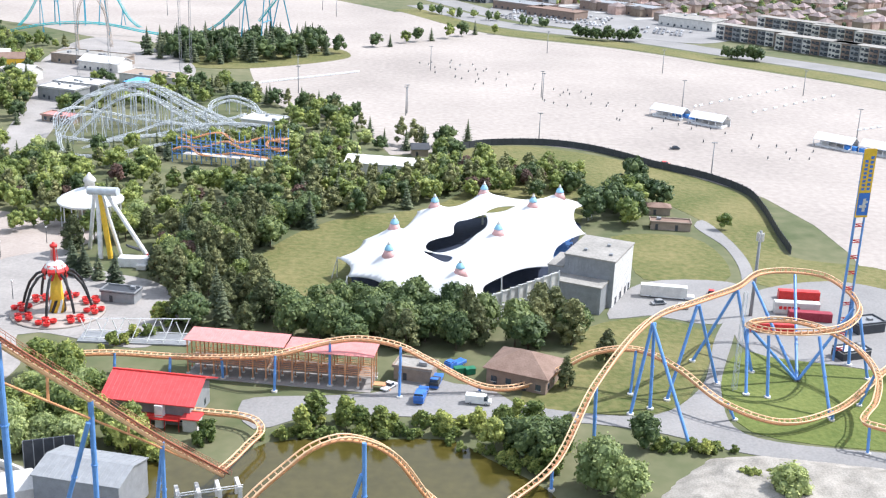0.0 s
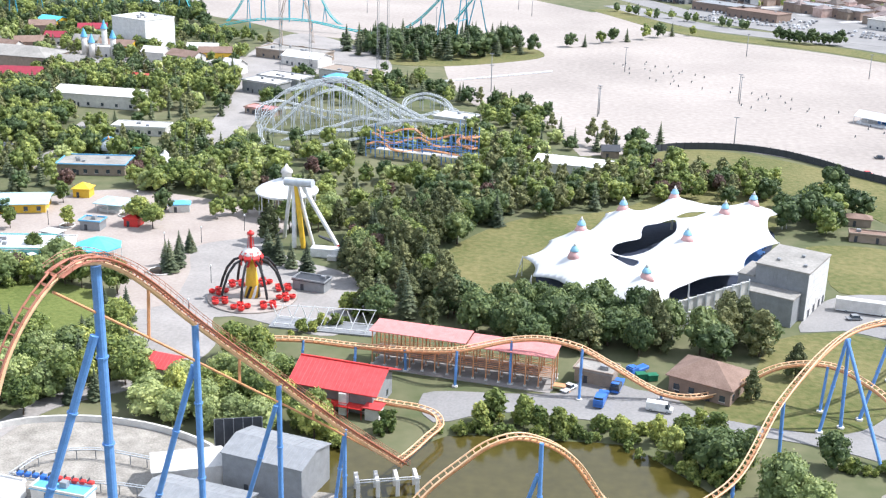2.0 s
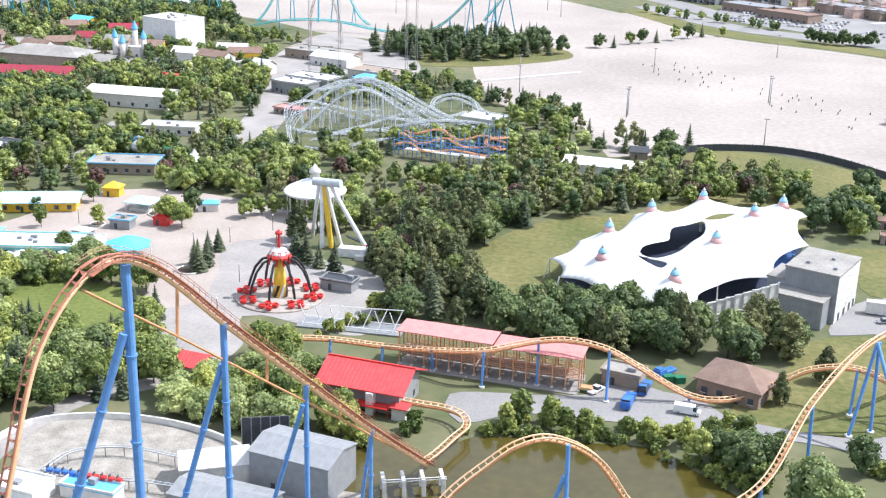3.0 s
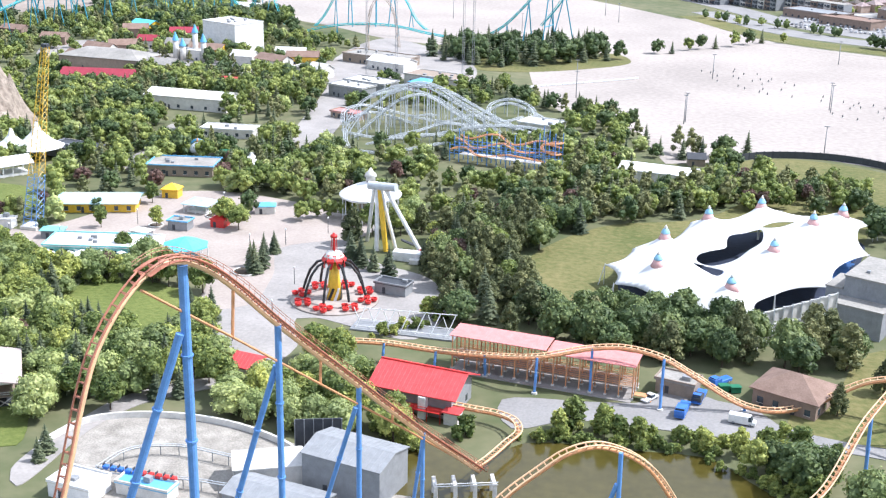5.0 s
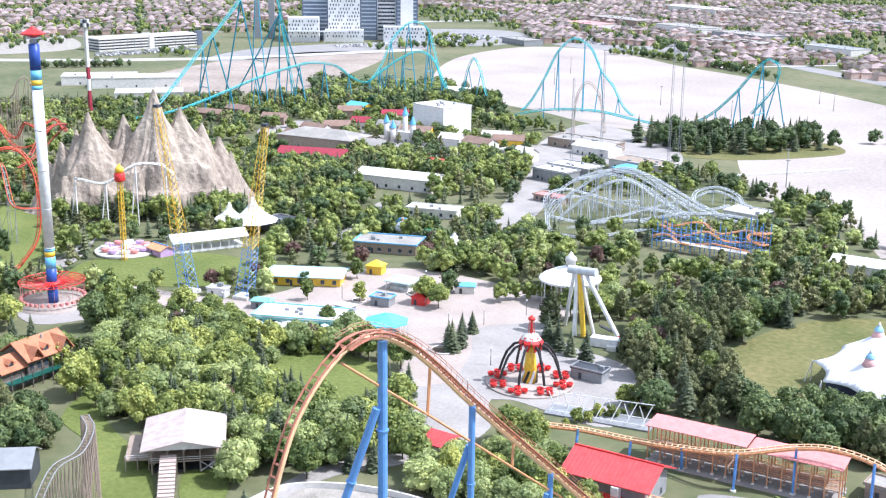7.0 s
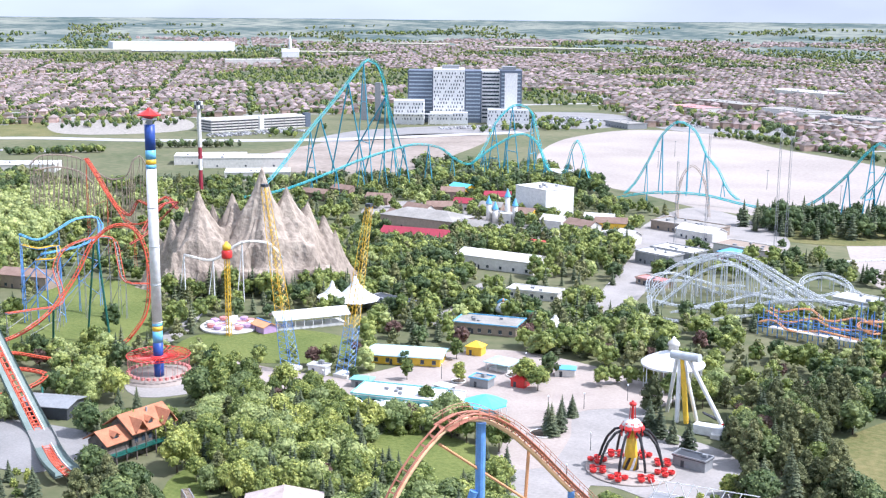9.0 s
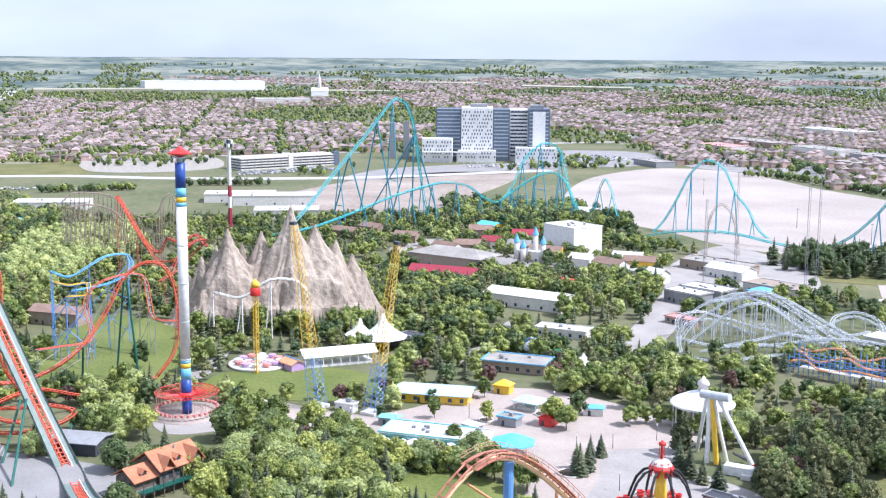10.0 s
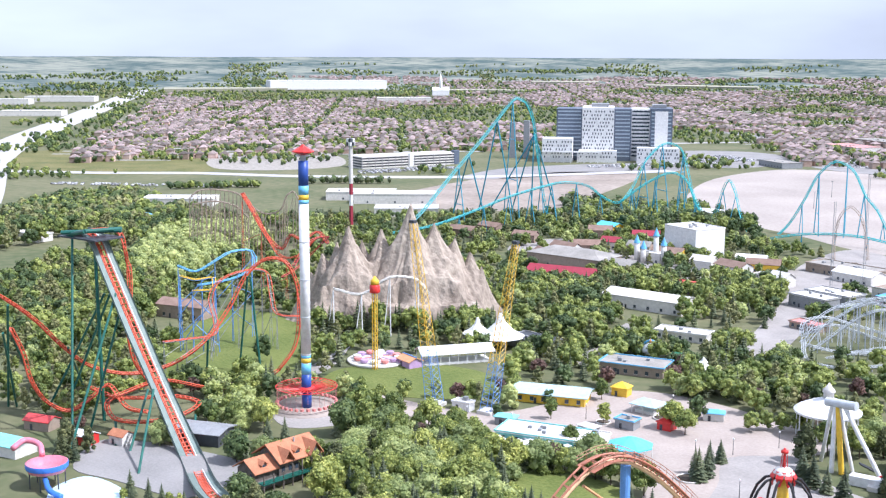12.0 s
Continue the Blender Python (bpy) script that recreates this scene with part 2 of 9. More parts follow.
def rise(d):
    """The height of the far country, which climbs gently towards the horizon."""
    return 114 * min(1, max(0, (d - 2200) / 2700)) ** 1.7
TAKEN = []  # discs kept clear of trees: x, y, radius


def quad(bm, *pts):
    bm.faces.new([bm.verts.new(p) for p in pts])


def roof_mesh(bm, kind, w, d, z, up, over=0.5, thick=0.25):
    """gable (ridge along x), hip, pyramid or flat."""
    X, Y = w / 2 + over, d / 2 + over
    if kind == "flat":
        box(bm, -X, -Y, z, X, Y, z + thick)
        return
    run = {"gable": X, "hip": max(0.0, X - Y), "pyramid": 0.02}[kind]
    for dz in (thick, 0):
        e = [(-X, -Y, z + dz), (X, -Y, z + dz), (X, Y, z + dz), (-X, Y, z + dz)]
        r = [(-run, 0, z + up + dz), (run, 0, z + up + dz)]
        fs = [(e[0], e[1], r[1], r[0]), (e[2], e[3], r[0], r[1]), (e[1], e[2], r[1]), (e[3], e[0], r[0])]
        if kind == "gable":
            fs = fs[:2]
        for f in fs:
            quad(bm, *(f if dz else f[::-1]))
    for a, b in (((-X, -Y), (X, -Y)), ((X, Y), (-X, Y)), ((X, -Y), (X, Y)), ((-X, Y), (-X, -Y))):
        if kind == "gable" and a[0] == b[0]:
            m = (a[0], 0)
            for p, q, zp, zq in ((a, m, 0, up), (m, b, up, 0)):
                quad(bm, (*p, z + zp), (*q, z + zq), (*q, z + zq + thick), (*p, z + zp + thick))
        else:
            quad(bm, (*a, z), (*b, z), (*b, z + thick), (*a, z + thick))


def house(name, label, category, x, y, turn, w, d, h, wall, roof, kind="gable", up=2.5, over=0.5, windows=0, side_windows=0, doors=1, open_sides=False, trim=None, group="", z=0.0, floors=1, seams=0, far=False):
    """A building centred at x, y: walls, roof, doors and windows as parts."""
    ob = thing(name, label, category, group, (x, y, z), turn)
    if open_sides:
        nx = max(2, int(w / 3.5))
        for i in range(nx + 1):
            for sy in (-1, 1):
                px = -w / 2 + w * i / nx
                boxes("post", wall, ob, (px - 0.13, sy * d / 2 - 0.13, 0, px + 0.13, sy * d / 2 + 0.13, h))
        boxes("counter", wall, ob, (-w / 2 + 0.8, -d / 2 + 0.8, 0, w / 2 - 0.8, d / 2 - 0.8, 1.1), bevel=0.05)
    else:
        bm = box(bmesh.new(), -w / 2, -d / 2, 0, w / 2, d / 2, h)
        if kind == "gable":
            for sx in (-1, 1):
                quad(bm, (sx * w / 2, -d / 2, h), (sx * w / 2, d / 2, h), (sx * w / 2, 0, h + up * d / (d + 2 * over)))
        part("wall", bm, wall, ob)
    bm = bmesh.new()
    roof_mesh(bm, kind, w, d, h + 0.01, up, over)
    rf = part("roof", bm, roof, ob)
    if kind == "flat":
        X, Y = w / 2 + over, d / 2 + over
        boxes("parapet", trim or wall, ob, (-X, -Y, h + 0.26, X, -Y + 0.3, h + 0.7), (-X, Y - 0.3, h + 0.26, X, Y, h + 0.7), (-X, -Y + 0.3, h + 0.26, -X + 0.3, Y - 0.3, h + 0.7), (X - 0.3, -Y + 0.3, h + 0.26, X, Y - 0.3, h + 0.7))
        r2 = random.Random(int(x * 7 + y))
        for _ in range(max(1, int(w * d / (500 if far else 90)))):
            ux, uy = r2.uniform(-X * 0.7, X * 0.6), r2.uniform(-Y * 0.7, Y * 0.5)
            boxes("roof_unit", "grey", ob, (ux, uy, h + 0.26, ux + r2.uniform(1, 2.2), uy + r2.uniform(1, 1.8), h + r2.uniform(0.9, 1.6)), bevel=0.06)
    elif trim:
        boxes("ridge", trim, ob, ((-w / 2 - over if kind == "gable" else -max(0.2, w / 2 - d / 2)), -0.2, h + up + 0.1, (w / 2 + over if kind == "gable" else max(0.2, w / 2 - d / 2)), 0.2, h + up + 0.5))
    if seams and kind == "gable":
        bm = bmesh.new()
        n = int(w / seams)
        X, Y = w / 2 + over, d / 2 + over
        for i in range(n + 1):
            px = -X + 2 * X * i / n
            for sy in (-1, 1):
                beam(bm, (px, sy * Y, h + 0.29), (px, 0, h + up + 0.29), 0.05, 4)
        part("seams", bm, roof, rf)
    if not open_sides:
        for f in range(floors):
            z0 = h * f / floors + min(0.9, h / floors * 0.3)
            z1 = z0 + min(1.5, h / floors * 0.5)
            for i in range(windows):
                px = -w / 2 + w * (i + 0.5) / windows
                for sy in (-1,) if far else (-1, 1):
                    win = boxes("window", "glass", ob, (px - 0.7, sy * (d / 2 + 0.03) - 0.03, z0, px + 0.7, sy * (d / 2 + 0.03) + 0.03, z1))
                    if not far:
                        boxes("sill", "off_white", win, (px - 0.8, sy * (d / 2 + 0.06) - 0.06, z0 - 0.12, px + 0.8, sy * (d / 2 + 0.06) + 0.06, z0))
            for i in range(side_windows):
                py = -d / 2 + d * (i + 0.5) / side_windows
                for sx in (-1, 1):
                    boxes("window", "glass", ob, (sx * (w / 2 + 0.03) - 0.03, py - 0.6, z0, sx * (w / 2 + 0.03) + 0.03, py + 0.6, z1))
        for i in range(doors):
            px = -w / 2 + w * (i + 0.3) / max(1, doors)
            boxes("door", "dark", ob, (px - 0.5, -d / 2 - 0.08, 0, px + 0.5, -d / 2 - 0.01, min(2.1, h - 0.2)))
    TAKEN.append((x, y, max(w, d) * 0.52 + 1))
    return ob


def vehicle(name, label, x, y, turn, body, length=4.6, width=1.9, cab=(0.25, 0.85), low=0.75, high=1.5, box_back=None, z=0.16):
    """A parked car, van or lorry: body, cabin with glass, four wheels with tyres and rims."""
    ob = thing(name, label, "vehicle", "parked vehicles", (x, y, z), turn)
    L = length / 2
    bm = box(bmesh.new(), -L, -width / 2, 0.3, L, width / 2, low, 0.12)
    part("body", bm, body, ob)
    x0, x1 = -L + length * cab[0], -L + length * cab[1]
    bm = bmesh.new()
    s = min(0.5, (x1 - x0) * 0.2)
    v = [bm.verts.new(p) for p in ((x0, -width / 2 + 0.05, low), (x1, -width / 2 + 0.05, low), (x1, width / 2 - 0.05, low), (x0, width / 2 - 0.05, low),
                                   (x0 + s * 0.4, -width / 2 + 0.2, high), (x1 - s, -width / 2 + 0.2, high), (x1 - s, width / 2 - 0.2, high), (x0 + s * 0.4, width / 2 - 0.2, high))]
    for q in ((4, 5, 6, 7), (0, 1, 5, 4), (1, 2, 6, 5), (2, 3, 7, 6), (3, 0, 4, 7)):
        bm.faces.new([v[i] for i in q])
    cabin = part("cabin", bm, "glass", ob, "dark window glass")
    boxes("roof", body, cabin, (x0 + s * 0.4, -width / 2 + 0.18, high - 0.02, x1 - s, width / 2 - 0.18, high + 0.06), bevel=0.03)
    if box_back:
        boxes("cargo_box", box_back[0], ob, (-L, -width / 2 - 0.02, 0.7, -L + length * box_back[1], width / 2 + 0.02, box_back[2]), bevel=0.06)
    for wx in (-L * 0.62, L * 0.62):
        for sy in (-1, 1):
            bm = bmesh.new()
            beam(bm, (wx, sy * (width / 2 - 0.2), 0.34), (wx, sy * (width / 2 + 0.02), 0.34), 0.34, 12)
            w = part("wheel", bm, "dark", ob)
            bm = bmesh.new()
            beam(bm, (wx, sy * (width / 2 - 0.1), 0.34), (wx, sy * (width / 2 + 0.04), 0.34), 0.18, 10)
            part("rim", bm, "steel", w)
    return ob

# ---- ground ----
POND = [(-60, 203), (-64, 218), (-61, 227), (-53, 227), (-45, 219), (-42, 226), (-37, 233), (-31, 235), (-16, 236), (4, 237), (11, 230), (20, 221), (26, 212), (15, 197), (-13, 191), (-39, 193)]
SERVICE_ROAD = [(-46, 253), (-24, 258), (-12, 262), (-8, 273), (4, 267), (13, 265), (18, 258), (38, 253), (52, 254), (65, 269), (76, 303), (94, 350), (96, 383), (90, 408), (94, 415), (100, 387), (99, 355), (81, 303), (70, 266), (71, 246), (101, 239), (117, 237), (114, 230), (98, 231), (67, 237), (53, 244), (36, 248), (17, 248), (-9, 248), (-28, 247), (-41, 239)]
LOADING_YARD = [(48, 314), (63, 346), (93, 347), (79, 313), (60, 318)]
CONTAINER_YARD = [(88, 327), (98, 343), (128, 353), (153, 327), (135, 282), (107, 287), (83, 295)]
HELIX_LAWN = [(75, 284), (83, 295), (107, 286), (134, 279), (118, 239), (102, 240), (73, 247), (70, 265)]
DIRT_HEAP = [(52, 224), (61, 234), (73, 236), (99, 232), (120, 229), (109, 204), (59, 200), (44, 212)]
AMPHI_LAWN = [(-59, 338), (-59, 351), (-53, 374), (-37, 400), (-6, 418), (26, 478), (53, 490), (74, 485), (60, 448), (53, 424), (42, 389), (3, 350), (-23, 327), (-30, 309), (-46, 320)]
FENCE_LAWN = [(-0, 498), (20, 517), (43, 518), (76, 500), (107, 470), (118, 448), (118, 405), (116, 377), (145, 366), (137, 344), (99, 348), (100, 387), (92, 419), (79, 443), (62, 465), (26, 478)]
FIELD_LAWN = [(58, 391), (86, 394), (93, 365), (88, 349), (63, 349), (61, 362)]
TRACK_LAWN = [(33, 283), (41, 307), (60, 316), (75, 307), (65, 272), (56, 257), (37, 253), (20, 259)]
PLAZA = [(-126, 266), (-135, 298), (-136, 313), (-142, 360), (-128, 374), (-114, 373), (-117, 353), (-105, 339), (-84, 329), (-73, 308), (-76, 282), (-106, 289), (-111, 287), (-104, 269), (-108, 253)]
PLAZA_W = [(-278, 332), (-245, 332), (-225, 336), (-217, 348), (-205, 386), (-186, 397), (-155, 394), (-121, 380), (-115, 363), (-137, 343), (-130, 317), (-128, 292), (-139, 286), (-149, 311), (-170, 329), (-186, 320), (-202, 317), (-208, 306), (-231, 313)]
PATH_TOWER = [(-285, 291), (-289, 304), (-274, 318), (-259, 311), (-257, 297), (-269, 283)]
PATH_STAR = [(-307, 333), (-311, 354), (-327, 383), (-346, 421), (-359, 442), (-366, 438), (-349, 407), (-322, 363), (-316, 341)]
PATH_MID = [(-235, 417), (-241, 448), (-251, 495), (-239, 474), (-232, 441), (-222, 414)]
PATH_MID2 = [(-178, 452), (-180, 474), (-193, 545), (-186, 535), (-183, 551), (-171, 479), (-168, 458)]
PATH_N = [(-214, 607), (-239, 697), (-231, 778), (-153, 697), (-147, 641), (-191, 637), (-188, 569), (-172, 460), (-180, 461)]
VILLAGE = [(-424, 676), (-361, 737), (-264, 684), (-232, 677), (-217, 624), (-266, 618), (-328, 596), (-378, 602)]
LAWN_WS = [(-296, 330), (-305, 353), (-279, 379), (-253, 380), (-237, 353), (-258, 336)]
LAWN_DIVE = [(-370, 314), (-406, 358), (-424, 402), (-410, 410), (-373, 405), (-341, 374), (-316, 327), (-329, 310), (-347, 299)]
LAWN_C = [(-184, 275), (-175, 301), (-144, 294), (-130, 272), (-148, 255)]
DIVE_YARD = [(-294, 214), (-309, 237), (-287, 246), (-250, 247), (-246, 227), (-248, 218), (-277, 215)]
LAWN_BARN = [(-171, 193), (-190, 215), (-209, 226), (-214, 241), (-192, 226), (-171, 213), (-157, 194)]
LAWN_BARN2 = [(-149, 198), (-161, 215), (-158, 227), (-150, 217), (-143, 201)]
GREY_YARD = [(-122, 184), (-135, 216), (-115, 224), (-93, 222), (-78, 213), (-69, 203), (-55, 204), (-51, 186), (-120, 168), (-127, 181)]
MEADOW = [(-1152, 763), (-1334, 934), (-1163, 1070), (-959, 914), (-1006, 798)]
BARELOT = [(-964, 911), (-1114, 1063), (-1036, 1148), (-883, 1017), (-911, 936)]
FENCE_LINE = [(-0, 501), (10, 513), (20, 519), (43, 523), (60, 518), (76, 505), (87, 492), (107, 474), (119, 453), (120, 429), (118, 402), (117, 379)]
LOT = [(-120, 704), (-83, 584), (-39, 547), (-24, 494), (0, 505), (20, 525), (43, 523), (77, 510), (98, 484), (125, 449), (135, 414), (138, 382), (136, 344), (160, 330), (300, 420), (330, 560), (304, 626), (254, 686), (180, 751), (116, 807), (25, 856), (-45, 960), (-187, 1114), (-260, 1175), (-380, 1300), (-460, 1303), (-490, 1174), (-448, 995), (-417, 939), (-333, 846), (-288, 822), (-223, 772), (-173, 763), (-123, 747)]
HIGHWAY = [(-1368, 907), (-2279, 1817), (-2779, 2429), (-3369, 3112)]
NORTH_ROAD = [(-1065, 585), (-1025, 678), (-939, 745), (-834, 795), (-748, 861)]
SITE = [(-563, 789), (-649, 823), (-664, 1146), (-604, 1193), (-526, 973), (-504, 835)]

# one sheet to the horizon
rings_, sides_ = [0, 120, 200, 300, 400, 500, 650, 800, 1000, 1250, 1500, 1800, 2100] + list(range(2200, 4951, 125)), 144
gv, gf = [(0, 0, 0)], []
for d in rings_[1:]:
    for i in range(sides_):
        a = 2 * math.pi * i / sides_
        gv.append((d * math.sin(a), d * math.cos(a), rise(d)))
for i in range(sides_):
    gf.append((0, 1 + (i + 1) % sides_, 1 + i))
for r in range(len(rings_) - 2):
    for i in range(sides_):
        a, b = 1 + r * sides_ + i, 1 + r * sides_ + (i + 1) % sides_
        gf.append((a, b, b + sides_, a + sides_))
M["country"] = mk("grass_and_fields", (0.070, 0.092, 0.036), (0.17, 0.162, 0.090), 0.012, 0.95, fine=12)
tagged(make("ground", gv, gf, "country", smooth=True), "grassy ground and fields reaching the horizon", "ground", kind="structure")

patch("parking_lot", LOT, 0.06, "lot", "vast empty sun-bleached asphalt parking lot", "parking lot", 25)
patch("amphitheatre_lawn", AMPHI_LAWN, 0.10, "dry_lawn", "sloping lawn with dry patches behind the tent", "lawn")
patch("fence_lawn", FENCE_LAWN, 0.08, "dry_lawn", "mown lawn inside the curved dark fence", "lawn")
patch("field_lawn", FIELD_LAWN, 0.12, "dry_lawn", "dry lawn beside the stage building", "lawn")
patch("track_lawn", TRACK_LAWN, 0.09, "dry_lawn", "dry lawn under the orange coaster track", "lawn")
patch("helix_lawn", HELIX_LAWN, 0.11, "lawn", "green lawn inside the coaster turnaround", "lawn")
patch("service_road", SERVICE_ROAD, 0.16, "road", "pale grey service road", "road", 4)
patch("loading_yard", LOADING_YARD, 0.13, "road", "grey loading yard behind the stage building", "yard")
patch("container_yard", CONTAINER_YARD, 0.14, "road", "grey storage yard with containers", "yard")
patch("plaza", PLAZA, 0.10, "plaza", "pale paved plaza round the rides", "plaza", 4)
patch("west_plaza", PLAZA_W, 0.12, "plaza_pink", "wide pinkish paved plaza between food stands", "plaza", 4)
for k, (pts, nm) in enumerate(((PATH_TOWER, "tower_path"), (PATH_STAR, "star_path"), (PATH_MID, "middle_path"), (PATH_MID2, "coaster_path"), (PATH_N, "north_path"), (VILLAGE, "village_paving"), (DIVE_YARD, "dive_yard"))):
    patch(nm, pts, 0.15 + 0.01 * k, "plaza" if k != 6 else "road", "pale paved park path", "path", 4)
for k, (pts, nm) in enumerate(((LAWN_WS, "swing_lawn"), (LAWN_DIVE, "hill_lawn"), (LAWN_C, "garden_lawn"), (LAWN_BARN, "barn_lawn"), (LAWN_BARN2, "side_lawn"))):
    patch(nm, pts, 0.11 + 0.01 * k, "lawn", "green mown lawn in the park", "lawn", 4)
patch("splash_yard", GREY_YARD, 0.12, "gravel", "pale gravel yard of the small coaster", "yard")
M["site"] = mk("bare_sandy_soil", (0.20, 0.165, 0.135), (0.36, 0.31, 0.265), 0.02, 0.95, fine=10)
patch("building_site", SITE, 0.1, "site", "sandy building site with bare soil", "building site")
patch("meadow", MEADOW, 0.12, "dry_lawn", "rough green meadow beside the highway", "meadow", 20)
patch("bare_lot", BARELOT, 0.15, "gravel", "bare gravel field beside the meadow", "field", 20)
patch("island_lawn", [(-123.4, 684.3), (-86.8, 707.8), (-62.5, 740.0), (-76.1, 770.2), (-126.9, 744.5), (-170.4, 717.4), (-153.2, 685.5)], 0.14, "dry_lawn", "grass island with trees in the lot", "lawn", 6)
M["water"] = mk("murky_pond_water", (0.055, 0.046, 0.010), (0.085, 0.07, 0.018), 0.05, 0.12, fine=8, gloss=0.5)
patch("pond", POND, 0.07, "water", "murky olive-brown pond water", "pond", 4)

# ---- the orange coaster ----
ORANGE_RISE = [(11.2, 198.5, 4.5), (15.4, 206.5, 3.8), (24.4, 216.7, 6.3), (34.7, 237.4, 15.4), (50.3, 261.8, 22.0), (61.6, 270.4, 23.0), (75.0, 285.7, 21.5), (85.9, 302.7, 20.0), (94.9, 305.1, 20.0), (103.7, 303.4, 19.5), (107.5, 290.9, 19.0), (106.0, 280.0, 18.5), (98.0, 269.2, 18.0), (89.1, 266.7, 17.5), (80.6, 270.5, 16.0), (77.0, 277.0, 15.0), (81.6, 282.2, 14.3), (90.2, 284.3, 13.8), (98.1, 281.3, 13.0), (104.2, 272.7, 11.5), (105.6, 262.1, 9.5), (101.2, 249.4, 8.0), (96.0, 240.9, 7.0), (100.2, 238.9, 6.5), (109.7, 233.2, 6.0)]
ORANGE_RETURN = [(142.4, 303.6, 9.0), (128.0, 289.1, 7.0), (112.5, 274.3, 5.0), (94.2, 254.1, 3.2), (78.8, 246.4, 3.5), (66.8, 252.1, 5.2), (57.6, 262.1, 9.0), (48.8, 267.9, 11.0), (38.0, 269.7, 9.0), (25.6, 265.9, 3.2), (17.1, 261.8, 2.2), (10.3, 262.3, 2.4), (-2.3, 261.5, 9.0), (-9.3, 261.2, 12.5), (-18.8, 263.8, 12.9), (-26.4, 263.5, 12.0), (-39.1, 260.0, 9.6), (-52.2, 263.0, 7.0), (-65.8, 265.5, 5.6), (-79.9, 266.5, 5.5), (-93.0, 264.2, 5.5)]
ORANGE_STATION = [(-43.4, 212.6, 4.5), (-42.1, 218.1, 3.6), (-39.9, 226.1, 3.4), (-38.2, 232.2, 3.4), (-40.3, 237.4, 3.4), (-44.7, 239.8, 3.4), (-49.9, 240.5, 3.4), (-57.7, 241.2, 3.6)]
POND_HILL = [(-37.0, 175.1, 11.7), (-32.0, 180.2, 17.5), (-26.6, 184.1, 21.5), (-22.0, 186.7, 24.5), (-17.2, 189.2, 25.4), (-12.4, 192.6, 23.2), (-7.3, 195.9, 18.7), (-0.2, 200.0, 7.4), (5.3, 198.6, 3.6)]
LIFT = [(-42.8, 214.0, 3.2), (-50.5, 195.6, 20.1), (-57.7, 178.3, 37.1), (-65.2, 160.5, 54.8), (-68.5, 152.6, 63.2), (-70.5, 147.8, 67.5), (-72.3, 143.4, 70.0), (-73.8, 139.9, 70.5), (-75.1, 136.7, 69.6)]
SIGNBASE = [(111.7, 290.7, 0.0), (108.9, 291.8, 41.1), (106.4, 292.7, 59.3)]
DROP = [(-75.1, 136.7, 69.6), (-76.3, 133.9, 67.5), (-77.5, 131.1, 64.6), (-78.7, 128.2, 60.4), (-79.6, 126.1, 55.2), (-80.5, 123.8, 48.0), (-82.1, 120.1, 36.0), (-84.0, 115.5, 17.0), (-87.5, 107.1, -0.0), (-95.2, 88.7, -5.0)]
CHORD = [(-75.2, 136.5, 67.0), (-68.9, 151.7, 54.7), (-61.5, 169.3, 40.0), (-54.1, 186.9, 25.4), (-45.7, 207.0, 8.3)]
CHORD_TOP = [(-74.9, 137.1, 69.3), (-68.7, 152.1, 62.7), (-61.4, 169.5, 46.0), (-54.1, 186.9, 28.3), (-45.4, 207.9, 8.3)]
orange = thing("orange_coaster", "tall orange steel roller coaster with blue supports beside the pond", "roller coaster")
track(orange, LIFT, 1.5, "rust_rail", "rail", "rust_rail", 0.16, 0.4, 0.9, 1.6)
track(orange, DROP, 1.5, "rust_rail", "rail", "rust_rail", 0.16, 0.4, 0.9, 1.6)
track(orange, ORANGE_RISE, 1.5, "rail", "orange", "rail", 0.17, 0.36, 0.85, 1.5, banks=[0, 0, 0, 0, 8, 20, 35, 50, 60, 60, 60, 60, 60, 55, 55, 55, 55, 50, 45, 40, 30, 15, 0, -10, 0])
track(orange, ORANGE_RETURN, 1.5, "rail", "orange", "rail", 0.17, 0.36, 0.85, 1.5, banks=[0, 0, 20, 30, 35, 25, 10] + [0] * 14)
track(orange, ORANGE_STATION, 1.5, "rail", "orange", "rail", 0.17, 0.36, 0.85, 1.5)
track(orange, POND_HILL, 1.5, "rail", "orange", "rail", 0.17, 0.36, 0.85, 1.5)
beams("lift_chord", "orange", orange, list(zip(CHORD, CHORD[1:])), 0.22, 6)
for a, b in zip(CHORD[1:-1], CHORD_TOP[1:-1]):
    beams("lift_post", "orange", orange, [(a, b)], 0.25, 6)
